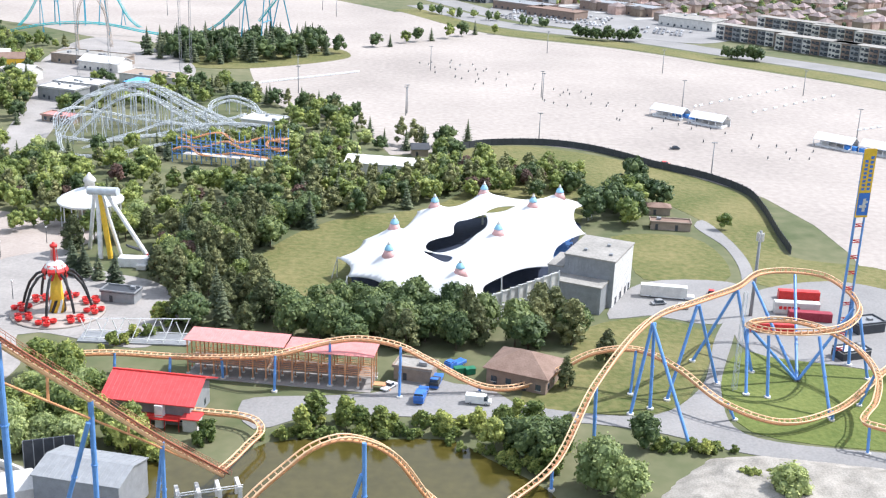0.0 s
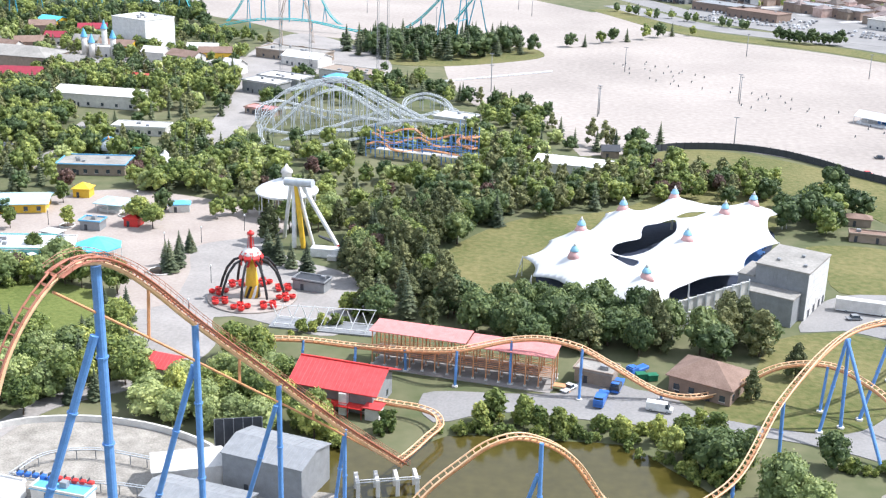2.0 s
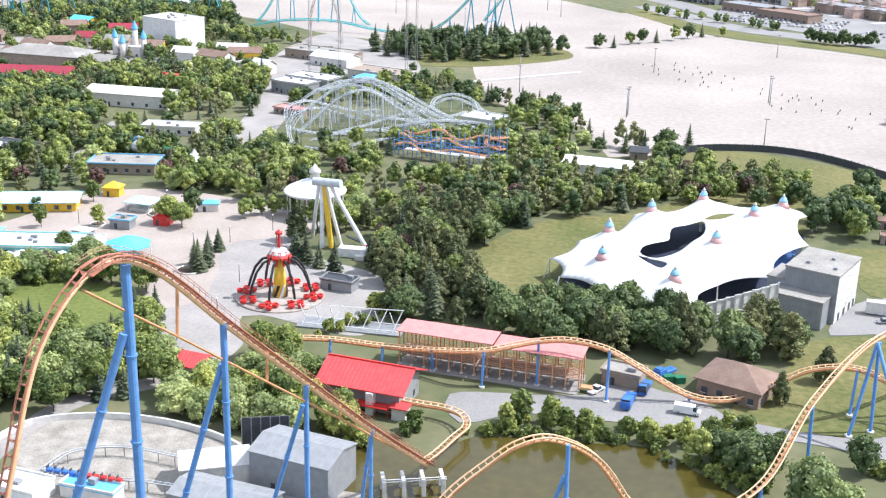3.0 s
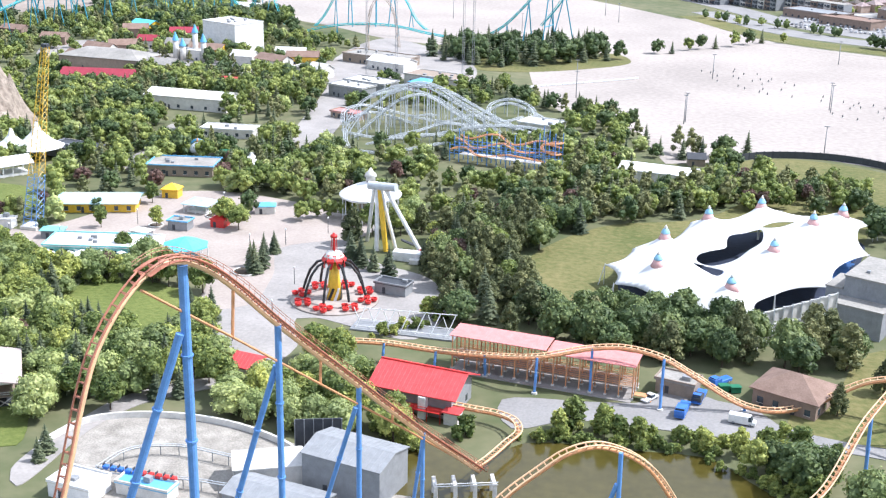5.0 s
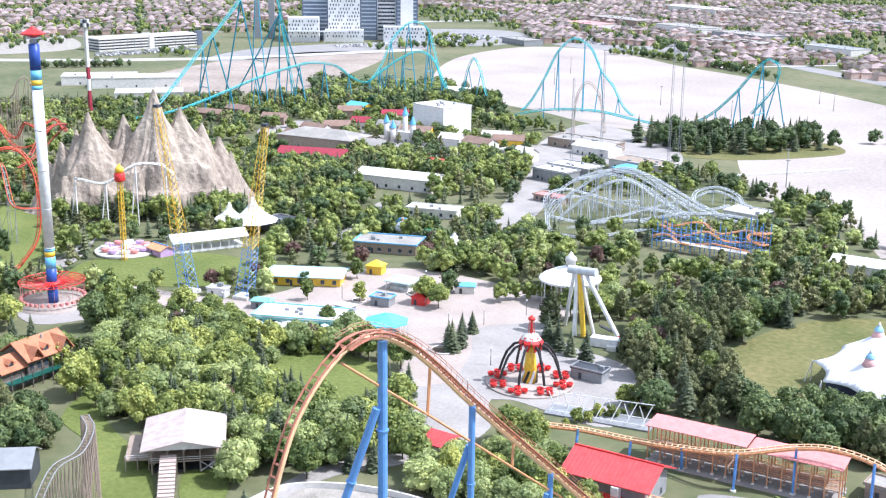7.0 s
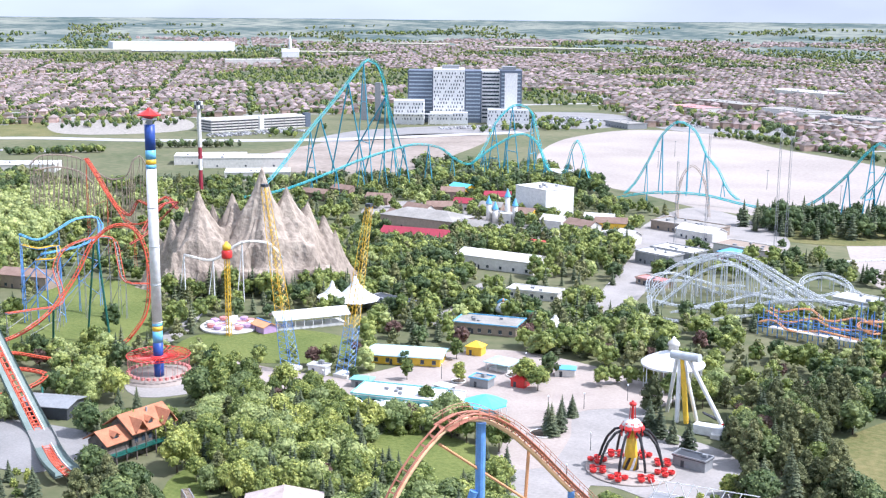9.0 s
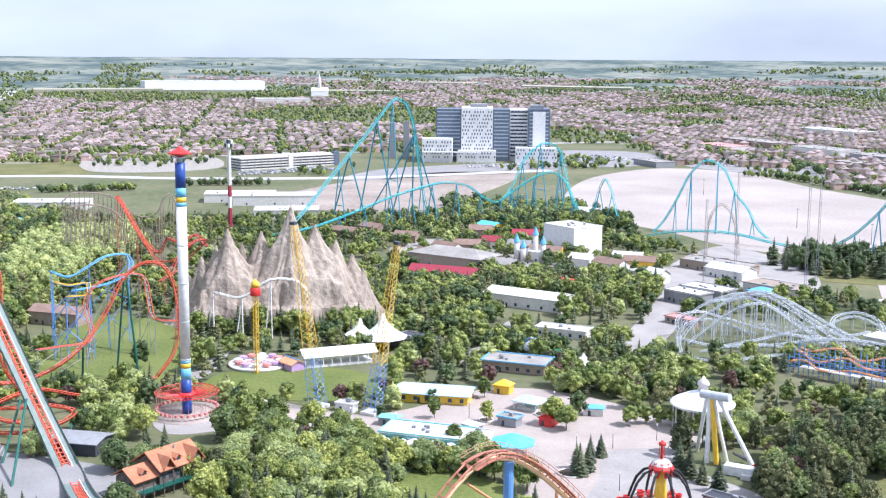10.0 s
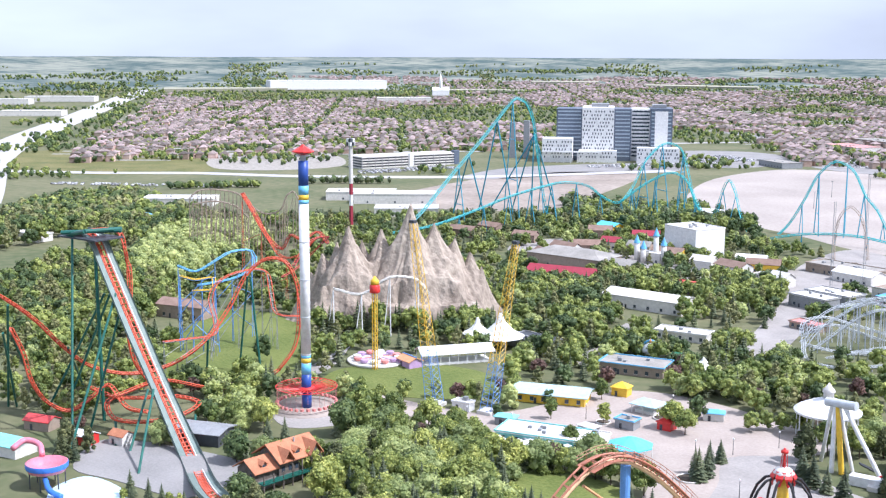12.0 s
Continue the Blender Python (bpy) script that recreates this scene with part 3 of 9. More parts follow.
# walkways with handrails along the lift
lift_path = spline(LIFT, 1.6)
lift_fr = frames_along(lift_path)
for side in (-1, 1):
    bm = bmesh.new()
    for (p, (d, s, u)), (p2, (d2, s2, u2)) in zip(zip(lift_path, lift_fr), list(zip(lift_path, lift_fr))[1:]):
        a, b = p + s * side * 1.0 - u * 0.3, p + s * side * 1.85 - u * 0.3
        a2, b2 = p2 + s2 * side * 1.0 - u2 * 0.3, p2 + s2 * side * 1.85 - u2 * 0.3
        vs = [bm.verts.new(q) for q in (a, b, b2, a2)]
        bm.faces.new(vs)
        vs2 = [bm.verts.new(q - Vector((0, 0, 0.08))) for q in (a, b, b2, a2)]
        bm.faces.new(vs2[::-1])
    part("walkway", bm, "rust_rail", orange, "rust-red grated walkway")
    bm = bmesh.new()
    for (p, (d, s, u)), (p2, (d2, s2, u2)) in zip(zip(lift_path, lift_fr), list(zip(lift_path, lift_fr))[1:]):
        for h in (0.45, 0.95):
            beam(bm, p + s * side * 1.85 + Vector((0, 0, h)), p2 + s2 * side * 1.85 + Vector((0, 0, h)), 0.045, 4)
        beam(bm, p + s * side * 1.85 - u * 0.3, p + s * side * 1.85 + Vector((0, 0, 0.95)), 0.045, 4)
    part("handrail", bm, "rust_rail", orange)


def support(foot, head, r=0.45):
    """A blue column with flanges and a concrete footing."""
    f, h = Vector(foot), Vector(head)
    bm = bmesh.new()
    beam(bm, f, h, r, 12)
    n = max(1, int((h - f).length / 14))
    for i in range(n + 1):
        c, d = f.lerp(h, i / (n + 1)), (h - f).normalized()
        beam(bm, c - d * 0.12, c + d * 0.12, r * 1.3, 12)
    part("column", bm, "blue", orange)
    bm = bmesh.new()
    beam(bm, (f.x, f.y, -0.3), (f.x, f.y, 0.45), r * 2.2, 10)
    part("footing", bm, "off_white", orange, "pale concrete footing")


crest = Vector(LIFT[6])
support((crest.x, crest.y, 0), crest - Vector((0, 0, 1.4)), 0.72)


def prop(head, mark, r):
    """A leaning leg from its head through a mark down to the ground."""
    h, m = Vector(head), Vector(mark)
    foot = h + (m - h) * (h.z / (h.z - m.z))
    support((foot.x, foot.y, 0), h, r)


prop((-72.8, 142.5, 58.5), (-80.7, 139.3, 32.2), 0.62)
prop((-65.9, 161.0, 46.4), (-73.1, 160.1, 21.3), 0.5)
prop((-58.1, 177.7, 32.2), (-64.2, 178.8, 11.8), 0.42)
prop((-50.4, 195.6, 19.3), (-52.5, 198.2, 6.2), 0.36)
for i, rr in ((3, 0.55), (2, 0.48), (1, 0.4)):
    p = Vector(LIFT[i])
    support((p.x, p.y, 0), p - Vector((0, 0, 1.2)), rr)
support((DROP[6][0], DROP[6][1] + 1, 0), (DROP[6][0], DROP[6][1] + 0.5, DROP[6][2] - 2), 0.55)
for f, h in (((81.2, 265.9, 0), (80.6, 269.6, 15)), ((93.7, 255.8, 0), (91.8, 266.2, 16.6)), ((76.2, 267.1, 0), (77.0, 276.0, 14)), ((91.3, 276.4, 0), (82.7, 296.9, 19)), ((91.3, 276.4, 0), (95.8, 304.1, 19)),
             ((91.3, 276.4, 0), (105.4, 283.4, 17.6)), ((91.3, 276.4, 0), (77.6, 273.7, 14.5)), ((50.9, 257.0, 0), (50.1, 257.7, 22)), ((57.1, 239.3, 0), (49.6, 257.2, 22)), ((45.7, 253.6, 0), (49.6, 257.4, 22)),
             ((55.8, 262.2, 0), (61.9, 267.7, 23)), ((70.2, 273.0, 0), (62.3, 267.7, 23)), ((66.5, 286.4, 0), (75.4, 284.9, 21)), ((80.8, 280.7, 0), (75.7, 284.9, 21)), ((35.3, 237.3, 0), (34.9, 238.3, 14)),
             ((24.3, 217.0, 0), (24.2, 217.3, 5)), ((70.3, 252.9, 0), (67.9, 251.9, 4.6)), ((93.6, 254.5, 0), (93.7, 254.4, 2.6)), ((-39.2, 258.6, 0), (-39.1, 259.8, 9)), ((-26.3, 262.9, 0), (-26.4, 263.5, 11.4)),
             ((-9.1, 258.0, 0), (-9.2, 261.0, 12)), ((96.8, 238.2, 0), (97.1, 240.4, 6.4)), ((102.9, 263.2, 0), (105.8, 263.4, 9)), ((25.8, 265.8, 0), (25.6, 265.9, 2.8)), ((-52.7, 264.8, 0), (-52.6, 263.0, 6.6)),
             ((47.2, 264.6, 0), (48.2, 267.8, 10.4)), ((10.2, 262.8, 0), (10.3, 262.4, 2)), ((-11.4, 177.5, 0), (-12.0, 178.7, 29.8)), ((-18.9, 181.0, 0), (-12.3, 178.4, 24)), ((108.0, 287.7, 0), (107.4, 290.5, 18.4)),
             ((110.2, 279.1, 0), (107.0, 284.5, 18)), ((-65.5, 263.4, 0), (-65.6, 265.3, 5)), ((-79.4, 264.6, 0), (-79.5, 266.5, 5))):
    support(f, h, 0.34 if h[2] < 13 else 0.4)

# ---- the tent theatre ----
MASTS = [(13.6, 399.0), (-3.3, 379.5), (-15.4, 352.4), (-15.7, 327.2), (5.1, 314.6), (16.9, 349.5), (29.5, 380.6), (39.8, 397.5)]
CORNERS = [(-32.0, 340.2), (-27.5, 323.1), (-14.2, 312.9), (0.6, 303.1), (13.0, 304.0), (17.6, 328.6), (34.7, 340.1), (46.9, 374.0), (51.8, 409.7),
           (MASTS[7][0] + 4, MASTS[7][1] + 13), (MASTS[0][0] + 3, MASTS[0][1] + 13), (MASTS[1][0] - 6, MASTS[1][1] + 12), (MASTS[2][0] - 10, MASTS[2][1] + 4)]
HOLES = [[(4.1, 369.7), (8.2, 373.3), (13.4, 379.0), (14.2, 374.7), (13.7, 366.6), (10.8, 357.4), (7.1, 347.3), (2.8, 341.4), (-1.5, 338.2), (-4.9, 340.5), (-4.7, 347.0), (-1.7, 351.8), (2.7, 356.4), (3.2, 365.3)],
         [(-6.1, 339.1), (-3.2, 337.6), (2.8, 335.5), (0.9, 330.0), (-2.2, 332.8)], [(13.9, 381.2), (17.9, 387.2), (24.0, 388.0), (20.2, 382.3)]]
outline = []
for (x0, y0), (x1, y1) in zip(CORNERS, CORNERS[1:] + CORNERS[:1]):
    for k in range(14):
        s = k / 14
        sag = 4 * s * (1 - s) * 0.13
        nx, ny = -(y1 - y0), x1 - x0  # inward: the corners run anticlockwise
        outline.append((x0 + (x1 - x0) * s + nx * sag, y0 + (y1 - y0) * s + ny * sag))
holes = [[(p.x, p.y) for p in spline([(x, y, 0) for x, y in h], 1.0, True)] for h in HOLES]


def nearest(x, y, ring):
    best, where = 1e9, (x, y)
    for (x0, y0), (x1, y1) in zip(ring, ring[1:] + ring[:1]):
        L = (x1 - x0) ** 2 + (y1 - y0) ** 2
        s = max(0, min(1, ((x - x0) * (x1 - x0) + (y - y0) * (y1 - y0)) / max(L, 1e-9)))
        px, py = x0 + s * (x1 - x0), y0 + s * (y1 - y0)
        d = (px - x) ** 2 + (py - y) ** 2
        if d < best:
            best, where = d, (px, py)
    return where


def canopy_height(x, y):
    ex, ey = nearest(x, y, outline)
    e = math.hypot(x - ex, y - ey)
    z = 6.0 + 3.4 * (1 - math.exp(-e / 6.0))
    for mx, my in MASTS:
        z += 5.2 * math.exp(-math.hypot(x - mx, y - my) / 5.5)
    return min(z, 15.0)


tent = thing("theatre_tent", "white open-air theatre tent with peaked masts and pink-and-blue caps", "tent")
g = 1.0
x_lo, y_lo = min(p[0] for p in outline), min(p[1] for p in outline)
nx_, ny_ = int((max(p[0] for p in outline) - x_lo) / g) + 1, int((max(p[1] for p in outline) - y_lo) / g) + 1
cells = [(i, j) for i in range(nx_) for j in range(ny_)
         if inside(x_lo + (i + 0.5) * g, y_lo + (j + 0.5) * g, outline) and not any(inside(x_lo + (i + 0.5) * g, y_lo + (j + 0.5) * g, h) for h in holes)]
use = {}
for i, j in cells:
    for q in ((i, j), (i + 1, j), (i + 1, j + 1), (i, j + 1)):
        use[q] = use.get(q, 0) + 1
ids, tv = {}, []
for q, n in use.items():
    x, y = x_lo + q[0] * g, y_lo + q[1] * g
    if n < 4:
        x, y = min((nearest(x, y, r) for r in [outline] + holes), key=lambda p: (p[0] - x) ** 2 + (p[1] - y) ** 2)
    ids[q] = len(tv)
    tv.append((x, y, canopy_height(x, y)))
tf = [(ids[(i, j)], ids[(i + 1, j)], ids[(i + 1, j + 1)], ids[(i, j + 1)]) for i, j in cells]
M["canvas"] = mk("white_tent_fabric", (0.70, 0.70, 0.69), (0.78, 0.78, 0.77), 0.08, 0.6, fine=10, through_light=0.15)
M["cap_pink"] = paint("faded_pink_fabric", (0.62, 0.36, 0.34))
M["cap_blue"] = paint("pale_blue_cap", (0.28, 0.52, 0.66))
canopy = make("canopy", tv, tf, "canvas", tent, True)
thick = canopy.modifiers.new("thick", "SOLIDIFY")
thick.thickness = 0.12
for mx, my in MASTS:
    h = canopy_height(mx, my) - 0.4
    turned("mast_skirt", "cap_pink", tent, [(2.3, h - 1.9), (1.7, h - 0.5), (1.3, h + 0.5)], 20, (mx, my, 0), "faded pink striped skirt round the mast")
    cap = turned("mast_cap", "cap_blue", tent, [(1.4, h + 0.5), (1.35, h + 0.8), (0.85, h + 1.8), (0.5, h + 2.0)], 20, (mx, my, 0), "pale blue conical cap")
    turned("finial", "off_white", cap, [(0.4, h + 2.0), (0.6, h + 2.3), (0.35, h + 2.6), (0.12, h + 3.2)], 12, (mx, my, 0))
    beams("mast", "white", tent, [((mx, my, 0), (mx, my, h + 2))], 0.35, 10)
for x, y in CORNERS[:9]:
    z = canopy_height(x, y)
    beams("edge_pole", "white", tent, [((x, y, 0), (x, y, z + 0.3)), ((x, y, z), (x * 1.0 + (x - 8) * 0.04, y + (y - 375) * 0.04, 0))], 0.14, 8)
TAKEN.append((10, 378, 40))
# seats below: dark floor with curved rows
M["seat_floor"] = paint("dark_blue_floor", (0.02, 0.03, 0.06), 0.8)
M["seat_blue"] = paint("blue_plastic_seats", (0.10, 0.22, 0.50), 0.5)
floor_ring = [((x - 10) * 0.9 + 10, (y - 375) * 0.9 + 375) for x, y in CORNERS]
patch("theatre_floor", floor_ring, 0.2, "seat_floor", "dark blue sloped theatre floor under the tent", "floor", 3)
for k in range(14):
    rr = 9 + k * 2.0
    arc = [Vector((38 - rr * math.cos(a), 356 + rr * math.sin(a), 0.55)) for a in np.linspace(0.05, 2.0, int(rr * 1.2))]
    arc = [p for p in arc if inside(p.x, p.y, floor_ring)]
    if len(arc) > 3:
        tagged(make("seat_row", *tube_along(arc, frames_along(arc), 0, 0, 0.5, 4), "seat_blue"), "curved row of blue plastic theatre seats", "seating", "seat rows under the tent")

# ---- stage building ----
stage = thing("stage_building", "tall grey metal-clad stage house with flat roof beside the tent", "building", "", (49.6, 322.6, 0), -23.4)
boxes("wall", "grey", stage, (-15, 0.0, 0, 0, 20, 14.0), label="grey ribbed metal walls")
boxes("front_block", "grey", stage, (-18, -7, 0, -1.5, -0.02, 8.0), label="lower grey front block")
boxes("side_block", "grey", stage, (-20, 0, 0, -15.02, 12, 10.0))
boxes("roof", "flat_roof", stage, (-15.3, -0.3, 14.0, 0.3, 20.3, 14.5), label="weathered flat felt roof")
boxes("front_roof", "flat_roof", stage, (-18.3, -7.3, 8.0, -1.3, -0.05, 8.4))
boxes("side_roof", "flat_roof", stage, (-20.3, -0.3, 10.0, -15.35, 12.3, 10.4))
for k in range(15):
    boxes("cladding_rib", "grey", stage, (-15 + k, -0.08, 8.4, -14.86 + k, -0.01, 14))
# off-white ribs: the sunlight on this end is put into their colour
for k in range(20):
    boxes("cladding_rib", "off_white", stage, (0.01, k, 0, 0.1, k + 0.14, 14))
# white sheet over the grey end wall, standing in for sunlight on it
boxes("bright_side", "white", stage, (0.0, 0.05, 0.0, 0.06, 19.95, 13.95), label="grey end wall coloured white for the sun on it")
for k in range(11):
    boxes("cladding_rib", "grey", stage, (-17.9 + k * 1.5, -7.08, 0.3, -17.78 + k * 1.5, -7.0, 7.8))
for y in (3, 8, 13, 17):
    boxes("door", "dark", stage, (0.06, y, 0, 0.16, y + 1.6, 2.4))
boxes("loading_door", "off_white", stage, (0.06, 9.8, 0, 0.15, 12.6, 4.0))
for x, y in ((-11, 5), (-6, 12), (-3, 4)):
    boxes("roof_vent", "grey", stage, (x, y, 14.5, x + 1, y + 1, 15.2), bevel=0.08)
TAKEN.append((48, 352, 17))

# white lattice wall between tent and stage house
wall_run = thing("lattice_wall", "white steel lattice wall with panels along the tent", "wall")
wa, wb = Vector((12.0, 303.5, 0)), Vector((33.7, 321.6, 0))
nb = 9
for i in range(nb + 1):
    p = wa.lerp(wb, i / nb)
    h = 9.5 + 2.0 * i / nb
    boxes("post", "white", wall_run, (p.x - 0.18, p.y - 0.18, 0, p.x + 0.18, p.y + 0.18, h))
    if i < nb:
        q = wa.lerp(wb, (i + 1) / nb)
        for z in (0.5, 3.0, 5.6, h - 0.2):
            beams("rail", "white", wall_run, [((p.x, p.y, z), (q.x, q.y, z))], 0.12, 6)
        beams("brace", "white", wall_run, [((p.x, p.y, 0.5), (q.x, q.y, 5.6)), ((p.x, p.y - 2.5, 0.2), (p.x, p.y, 6))], 0.1, 6)
        bm = bmesh.new()
        d = (q - p)
        s = Vector((-d.y, d.x, 0)).normalized()
        v = [bm.verts.new(Vector((a.x, a.y, z)) + s * o) for o in (0.25, 0.33) for a, z in ((p, 0.4), (q, 0.4), (q, h - 0.6), (p, h - 0.6))]
        for f in ((3, 2, 1, 0), (4, 5, 6, 7), (0, 1, 5, 4), (1, 2, 6, 5), (2, 3, 7, 6), (3, 0, 4, 7)):
            bm.faces.new([v[k] for k in f])
        part("panel", bm, "off_white", wall_run)

# ---- buildings by the pond ----
house("ticket_house", "brown shingled hip-roofed brick house with white gable", "house", 21.6, 271.3, -23, 15.5, 13, 4.2, "brick", "brown_roof", "hip", 3.6, 0.8, windows=4, side_windows=3, doors=2)
house("pump_shed", "small grey-brown shed with flat roof beside the queue", "shed", -5.7, 270.2, -14, 9.5, 6, 3.4, "wood", "flat_roof", "flat", 0.2, 0.4, windows=0)
# station with the big red roof
station = house("station_house", "grey coaster station with big red metal roof on the pond bank", "station", -63.7, 246.9, -8, 19, 13, 5.5, "grey", "red_roof", "gable", 3.6, 1.6, windows=4, side_windows=2, trim="red", seams=0.9)
boxes("annex", "off_white", station, (8.6, -9.0, 0, 12, -5.5, 3.0))
boxes("annex_roof", "red_roof", station, (8.2, -9.4, 3.0, 12.4, -5.2, 3.3), label="small red annex roof")
boxes("balcony", "red", station, (-2, -9.5, 2.4, 8, -6.6, 2.6), (-2, -9.5, 3.5, 8, -9.4, 3.6), label="red balcony deck and rail")
for x in (-2, 1.3, 4.6, 7.9):
    boxes("balcony_post", "red", station, (x - 0.06, -9.5, 0, x + 0.06, -9.38, 3.6))
boxes("stair_tower", "white", station, (2.0, -8.6, 0, 3.8, -6.7, 5.4))
house("red_kiosk", "small kiosk with faded red roof beside the willows", "kiosk", -109.3, 249.5, -10, 9, 7, 3.2, "off_white", "red_roof", "gable", 2.2, 0.8, windows=2, seams=0.9)
# queue shed: orange frame, two levels, long faded roofs
shed = thing("queue_shed", "long open orange-framed queue shed with faded red roofs", "shed", "", (-61.7, 266.9, 0), -6.3)
SL = 45.9
for i in range(15):
    x = SL * i / 14
    for y in (0, 3.3, 6.6):
        boxes("column", "orange", shed, (x - 0.14, y - 0.14, 0.5, x + 0.14, y + 0.14, 9.4 if x < SL * 0.52 else 8.8))
        boxes("column_base", "off_white", shed, (x - 0.35, y - 0.35, 0, x + 0.35, y + 0.35, 0.55))
boxes("deck", "wood", shed, (0, 0, 3.1, SL, 6.6, 3.3), label="raised timber walking deck")
for y in (0, 2.2, 4.4, 6.6):
    for z in (3.75, 4.25, 5.6):
        boxes("hand_rail", "orange", shed, (0, y - 0.05, z - 0.05, SL, y + 0.05, z + 0.05))
for k in range(29):
    x = SL * k / 28
    boxes("baluster", "orange", shed, (x - 0.04, -0.04, 3.3, x + 0.04, 0.04, 4.25))
for x0, x1, z in ((-0.6, SL * 0.53, 9.4), (SL * 0.53 + 0.1, SL + 0.6, 8.8)):
    bm = bmesh.new()
    box(bm, x0, -0.9, z, x1, 7.2, z + 0.18)
    for v in bm.verts:
        v.co.z += 0.02 * v.co.y
    rf = part("roof", bm, "pink_roof", shed, "faded red ribbed metal roof")
    bm = bmesh.new()
    for k in range(int((x1 - x0) / 0.8)):
        x = x0 + 0.2 + k * 0.8
        beam(bm, (x, -0.9, z + 0.19), (x, 7.2, z + 0.35), 0.045, 4)
    part("ribs", bm, "pink_roof", rf)
boxes("stair", "orange", shed, (SL + 0.4, 0, 1.2, SL + 3.4, 2, 1.4), (SL + 3.2, 0, 0.1, SL + 4.6, 2, 0.3))
patch("shed_floor", [(-61.9, 264.9), (-16.3, 259.9), (-15.0, 271.8), (-60.6, 276.8)], 0.19, "plaza", "pale concrete floor below the queue shed", "paving", sharp=True)
TAKEN += [(shed.location.x + SL * k / 6, shed.location.y - SL * 0.24 * k / 6 + 4, 8) for k in range(7)]
TAKEN += [(LIFT[0][0] + (LIFT[6][0] - LIFT[0][0]) * k / 8, LIFT[0][1] + (LIFT[6][1] - LIFT[0][1]) * k / 8, 4) for k in range(9)]
# vehicles on the service road
vehicle("white_van", "white delivery van parked on the service road", 9.8, 256.2, -8, "white", 6.2, 2.0, (0.02, 0.88), 1.2, 2.3, ("white", 0.72, 2.35))
vehicle("pickup_truck", "white pickup truck beside the shed", -11.9, 262.9, 60, "white", 5.2, 1.9, (0.4, 0.75))
M["lorry_blue"] = paint("bright_blue_lorry_paint", (0.05, 0.17, 0.55), 0.4)
vehicle("blue_lorry", "blue lorry with lifting gear on the service road", -3.9, 258.3, 82, "lorry_blue", 8.5, 2.4, (0.02, 0.25), 1.2, 2.7, ("lorry_blue", 0.55, 2.2))
vehicle("blue_lorry", "second blue lorry parked beside the shed", -0.4, 266.6, 80, "lorry_blue", 7.5, 2.3, (0.02, 0.25), 1.2, 2.6, ("dark", 0.55, 1.8))
vehicle("boom_lift", "blue boom lift with folded arm under trees", 4.3, 277.2, 50, "lorry_blue", 6.5, 2.2, (0.02, 0.3), 1.2, 2.2, ("lorry_blue", 0.4, 2.0))
M["bin_green"] = paint("green_skip_paint", (0.02, 0.16, 0.08), 0.5)
for px, py in ((812, 655), (832, 655)):
    sk = thing("skip", "dark green steel waste skip beside the house", "waste skip", "skips", (6.6, 273.3, 0.16), 20)
    sk.location.x += (px - 822) * 0.14
    boxes("body", "bin_green", sk, (-1.2, -0.9, 0, 1.2, 0.9, 1.5), bevel=0.06)
    boxes("rim", "bin_green", sk, (-1.3, -1.0, 1.5, 1.3, 1.0, 1.6))
# loading yard and containers
vehicle("lorry", "white semi-trailer parked at the loading yard", 67.6, 333.0, -8, "white", 16, 2.5, (0.0, 0.12), 1.3, 3.0, ("off_white", 0.86, 3.9))
vehicle("fire_truck", "small red service truck in the yard", 81.4, 335.9, 75, "red", 5.5, 2.0, (0.3, 0.7), 0.9, 1.9)
vehicle("car", "white car parked in the loading yard", 70.3, 324.1, 10, "white")
vehicle("car", "grey car parked in the loading yard", 64.1, 327.1, 15, "grey")
vehicle("car", "black car parked alone on the lot", 103.2, 524.5, 5, "dark")
vehicle("car", "red car parked by the fence", 93.4, 494.8, 15, "red")
M["maroon"] = paint("maroon_container_paint", (0.30, 0.03, 0.05), 0.5)


def container(label, x, y, turn, body, L=12.2, H=2.6, W=2.45, z=0.2, stripe=None):
    ob = thing("shipping_container", label, "container", "containers in the yard", (x, y, z), turn)
    boxes("box", body, ob, (-L / 2, -W / 2, 0, L / 2, W / 2, H), bevel=0.04)
    for k in range(int(L / 0.6)):
        boxes("rib", body, ob, (-L / 2 + 0.25 + k * 0.6, -W / 2 - 0.05, 0.15, -L / 2 + 0.5 + k * 0.6, -W / 2, H - 0.15))
    if stripe:
        # unreadable lettering as plain bars
        for k in range(5):
            boxes("lettering_bar", stripe, ob, (-L / 2 + 1.2 + k * 1.25, -W / 2 - 0.09, H * 0.42, -L / 2 + 2.1 + k * 1.25, -W / 2 - 0.051, H * 0.68))
    return ob


container("white trailer box with faded red lettering in the yard", 103.8, 323.9, -3, "off_white", 13, 3.6, 2.6, stripe="red")
container("red shipping container behind the white trailer", 107.9, 336.3, -3, "red", 12.2)
container("maroon shipping container in the yard", 106.4, 318.9, -5, "maroon", 12.2)
container("red shipping container behind the helix track", 93.0, 309.2, -2, "red", 12.2)
house("yard_pen", "dark fenced storage pen with white crates", "shed", 110.4, 293.6, 20, 9, 5, 2.2, "dark", "off_white", "flat", 0.2, 0.0, doors=0)
house("yard_shed", "dark grey storage shed in the yard", "shed", 120.5, 313.1, 20, 9, 6, 2.8, "dark", "grey", "flat", 0.2, 0.1, doors=0)
house("site_cabins", "brown wooden stalls behind the theatre", "stall", 80.4, 403.5, -5, 14, 5, 2.6, "wood", "brown_roof", "flat", 0.2, 0.3, doors=2)
house("picnic_shelter", "brown picnic shelter with low roof", "shelter", 79.3, 421.9, -5, 8, 5, 2.8, "wood", "brown_roof", "hip", 1.2, 0.5, doors=1)
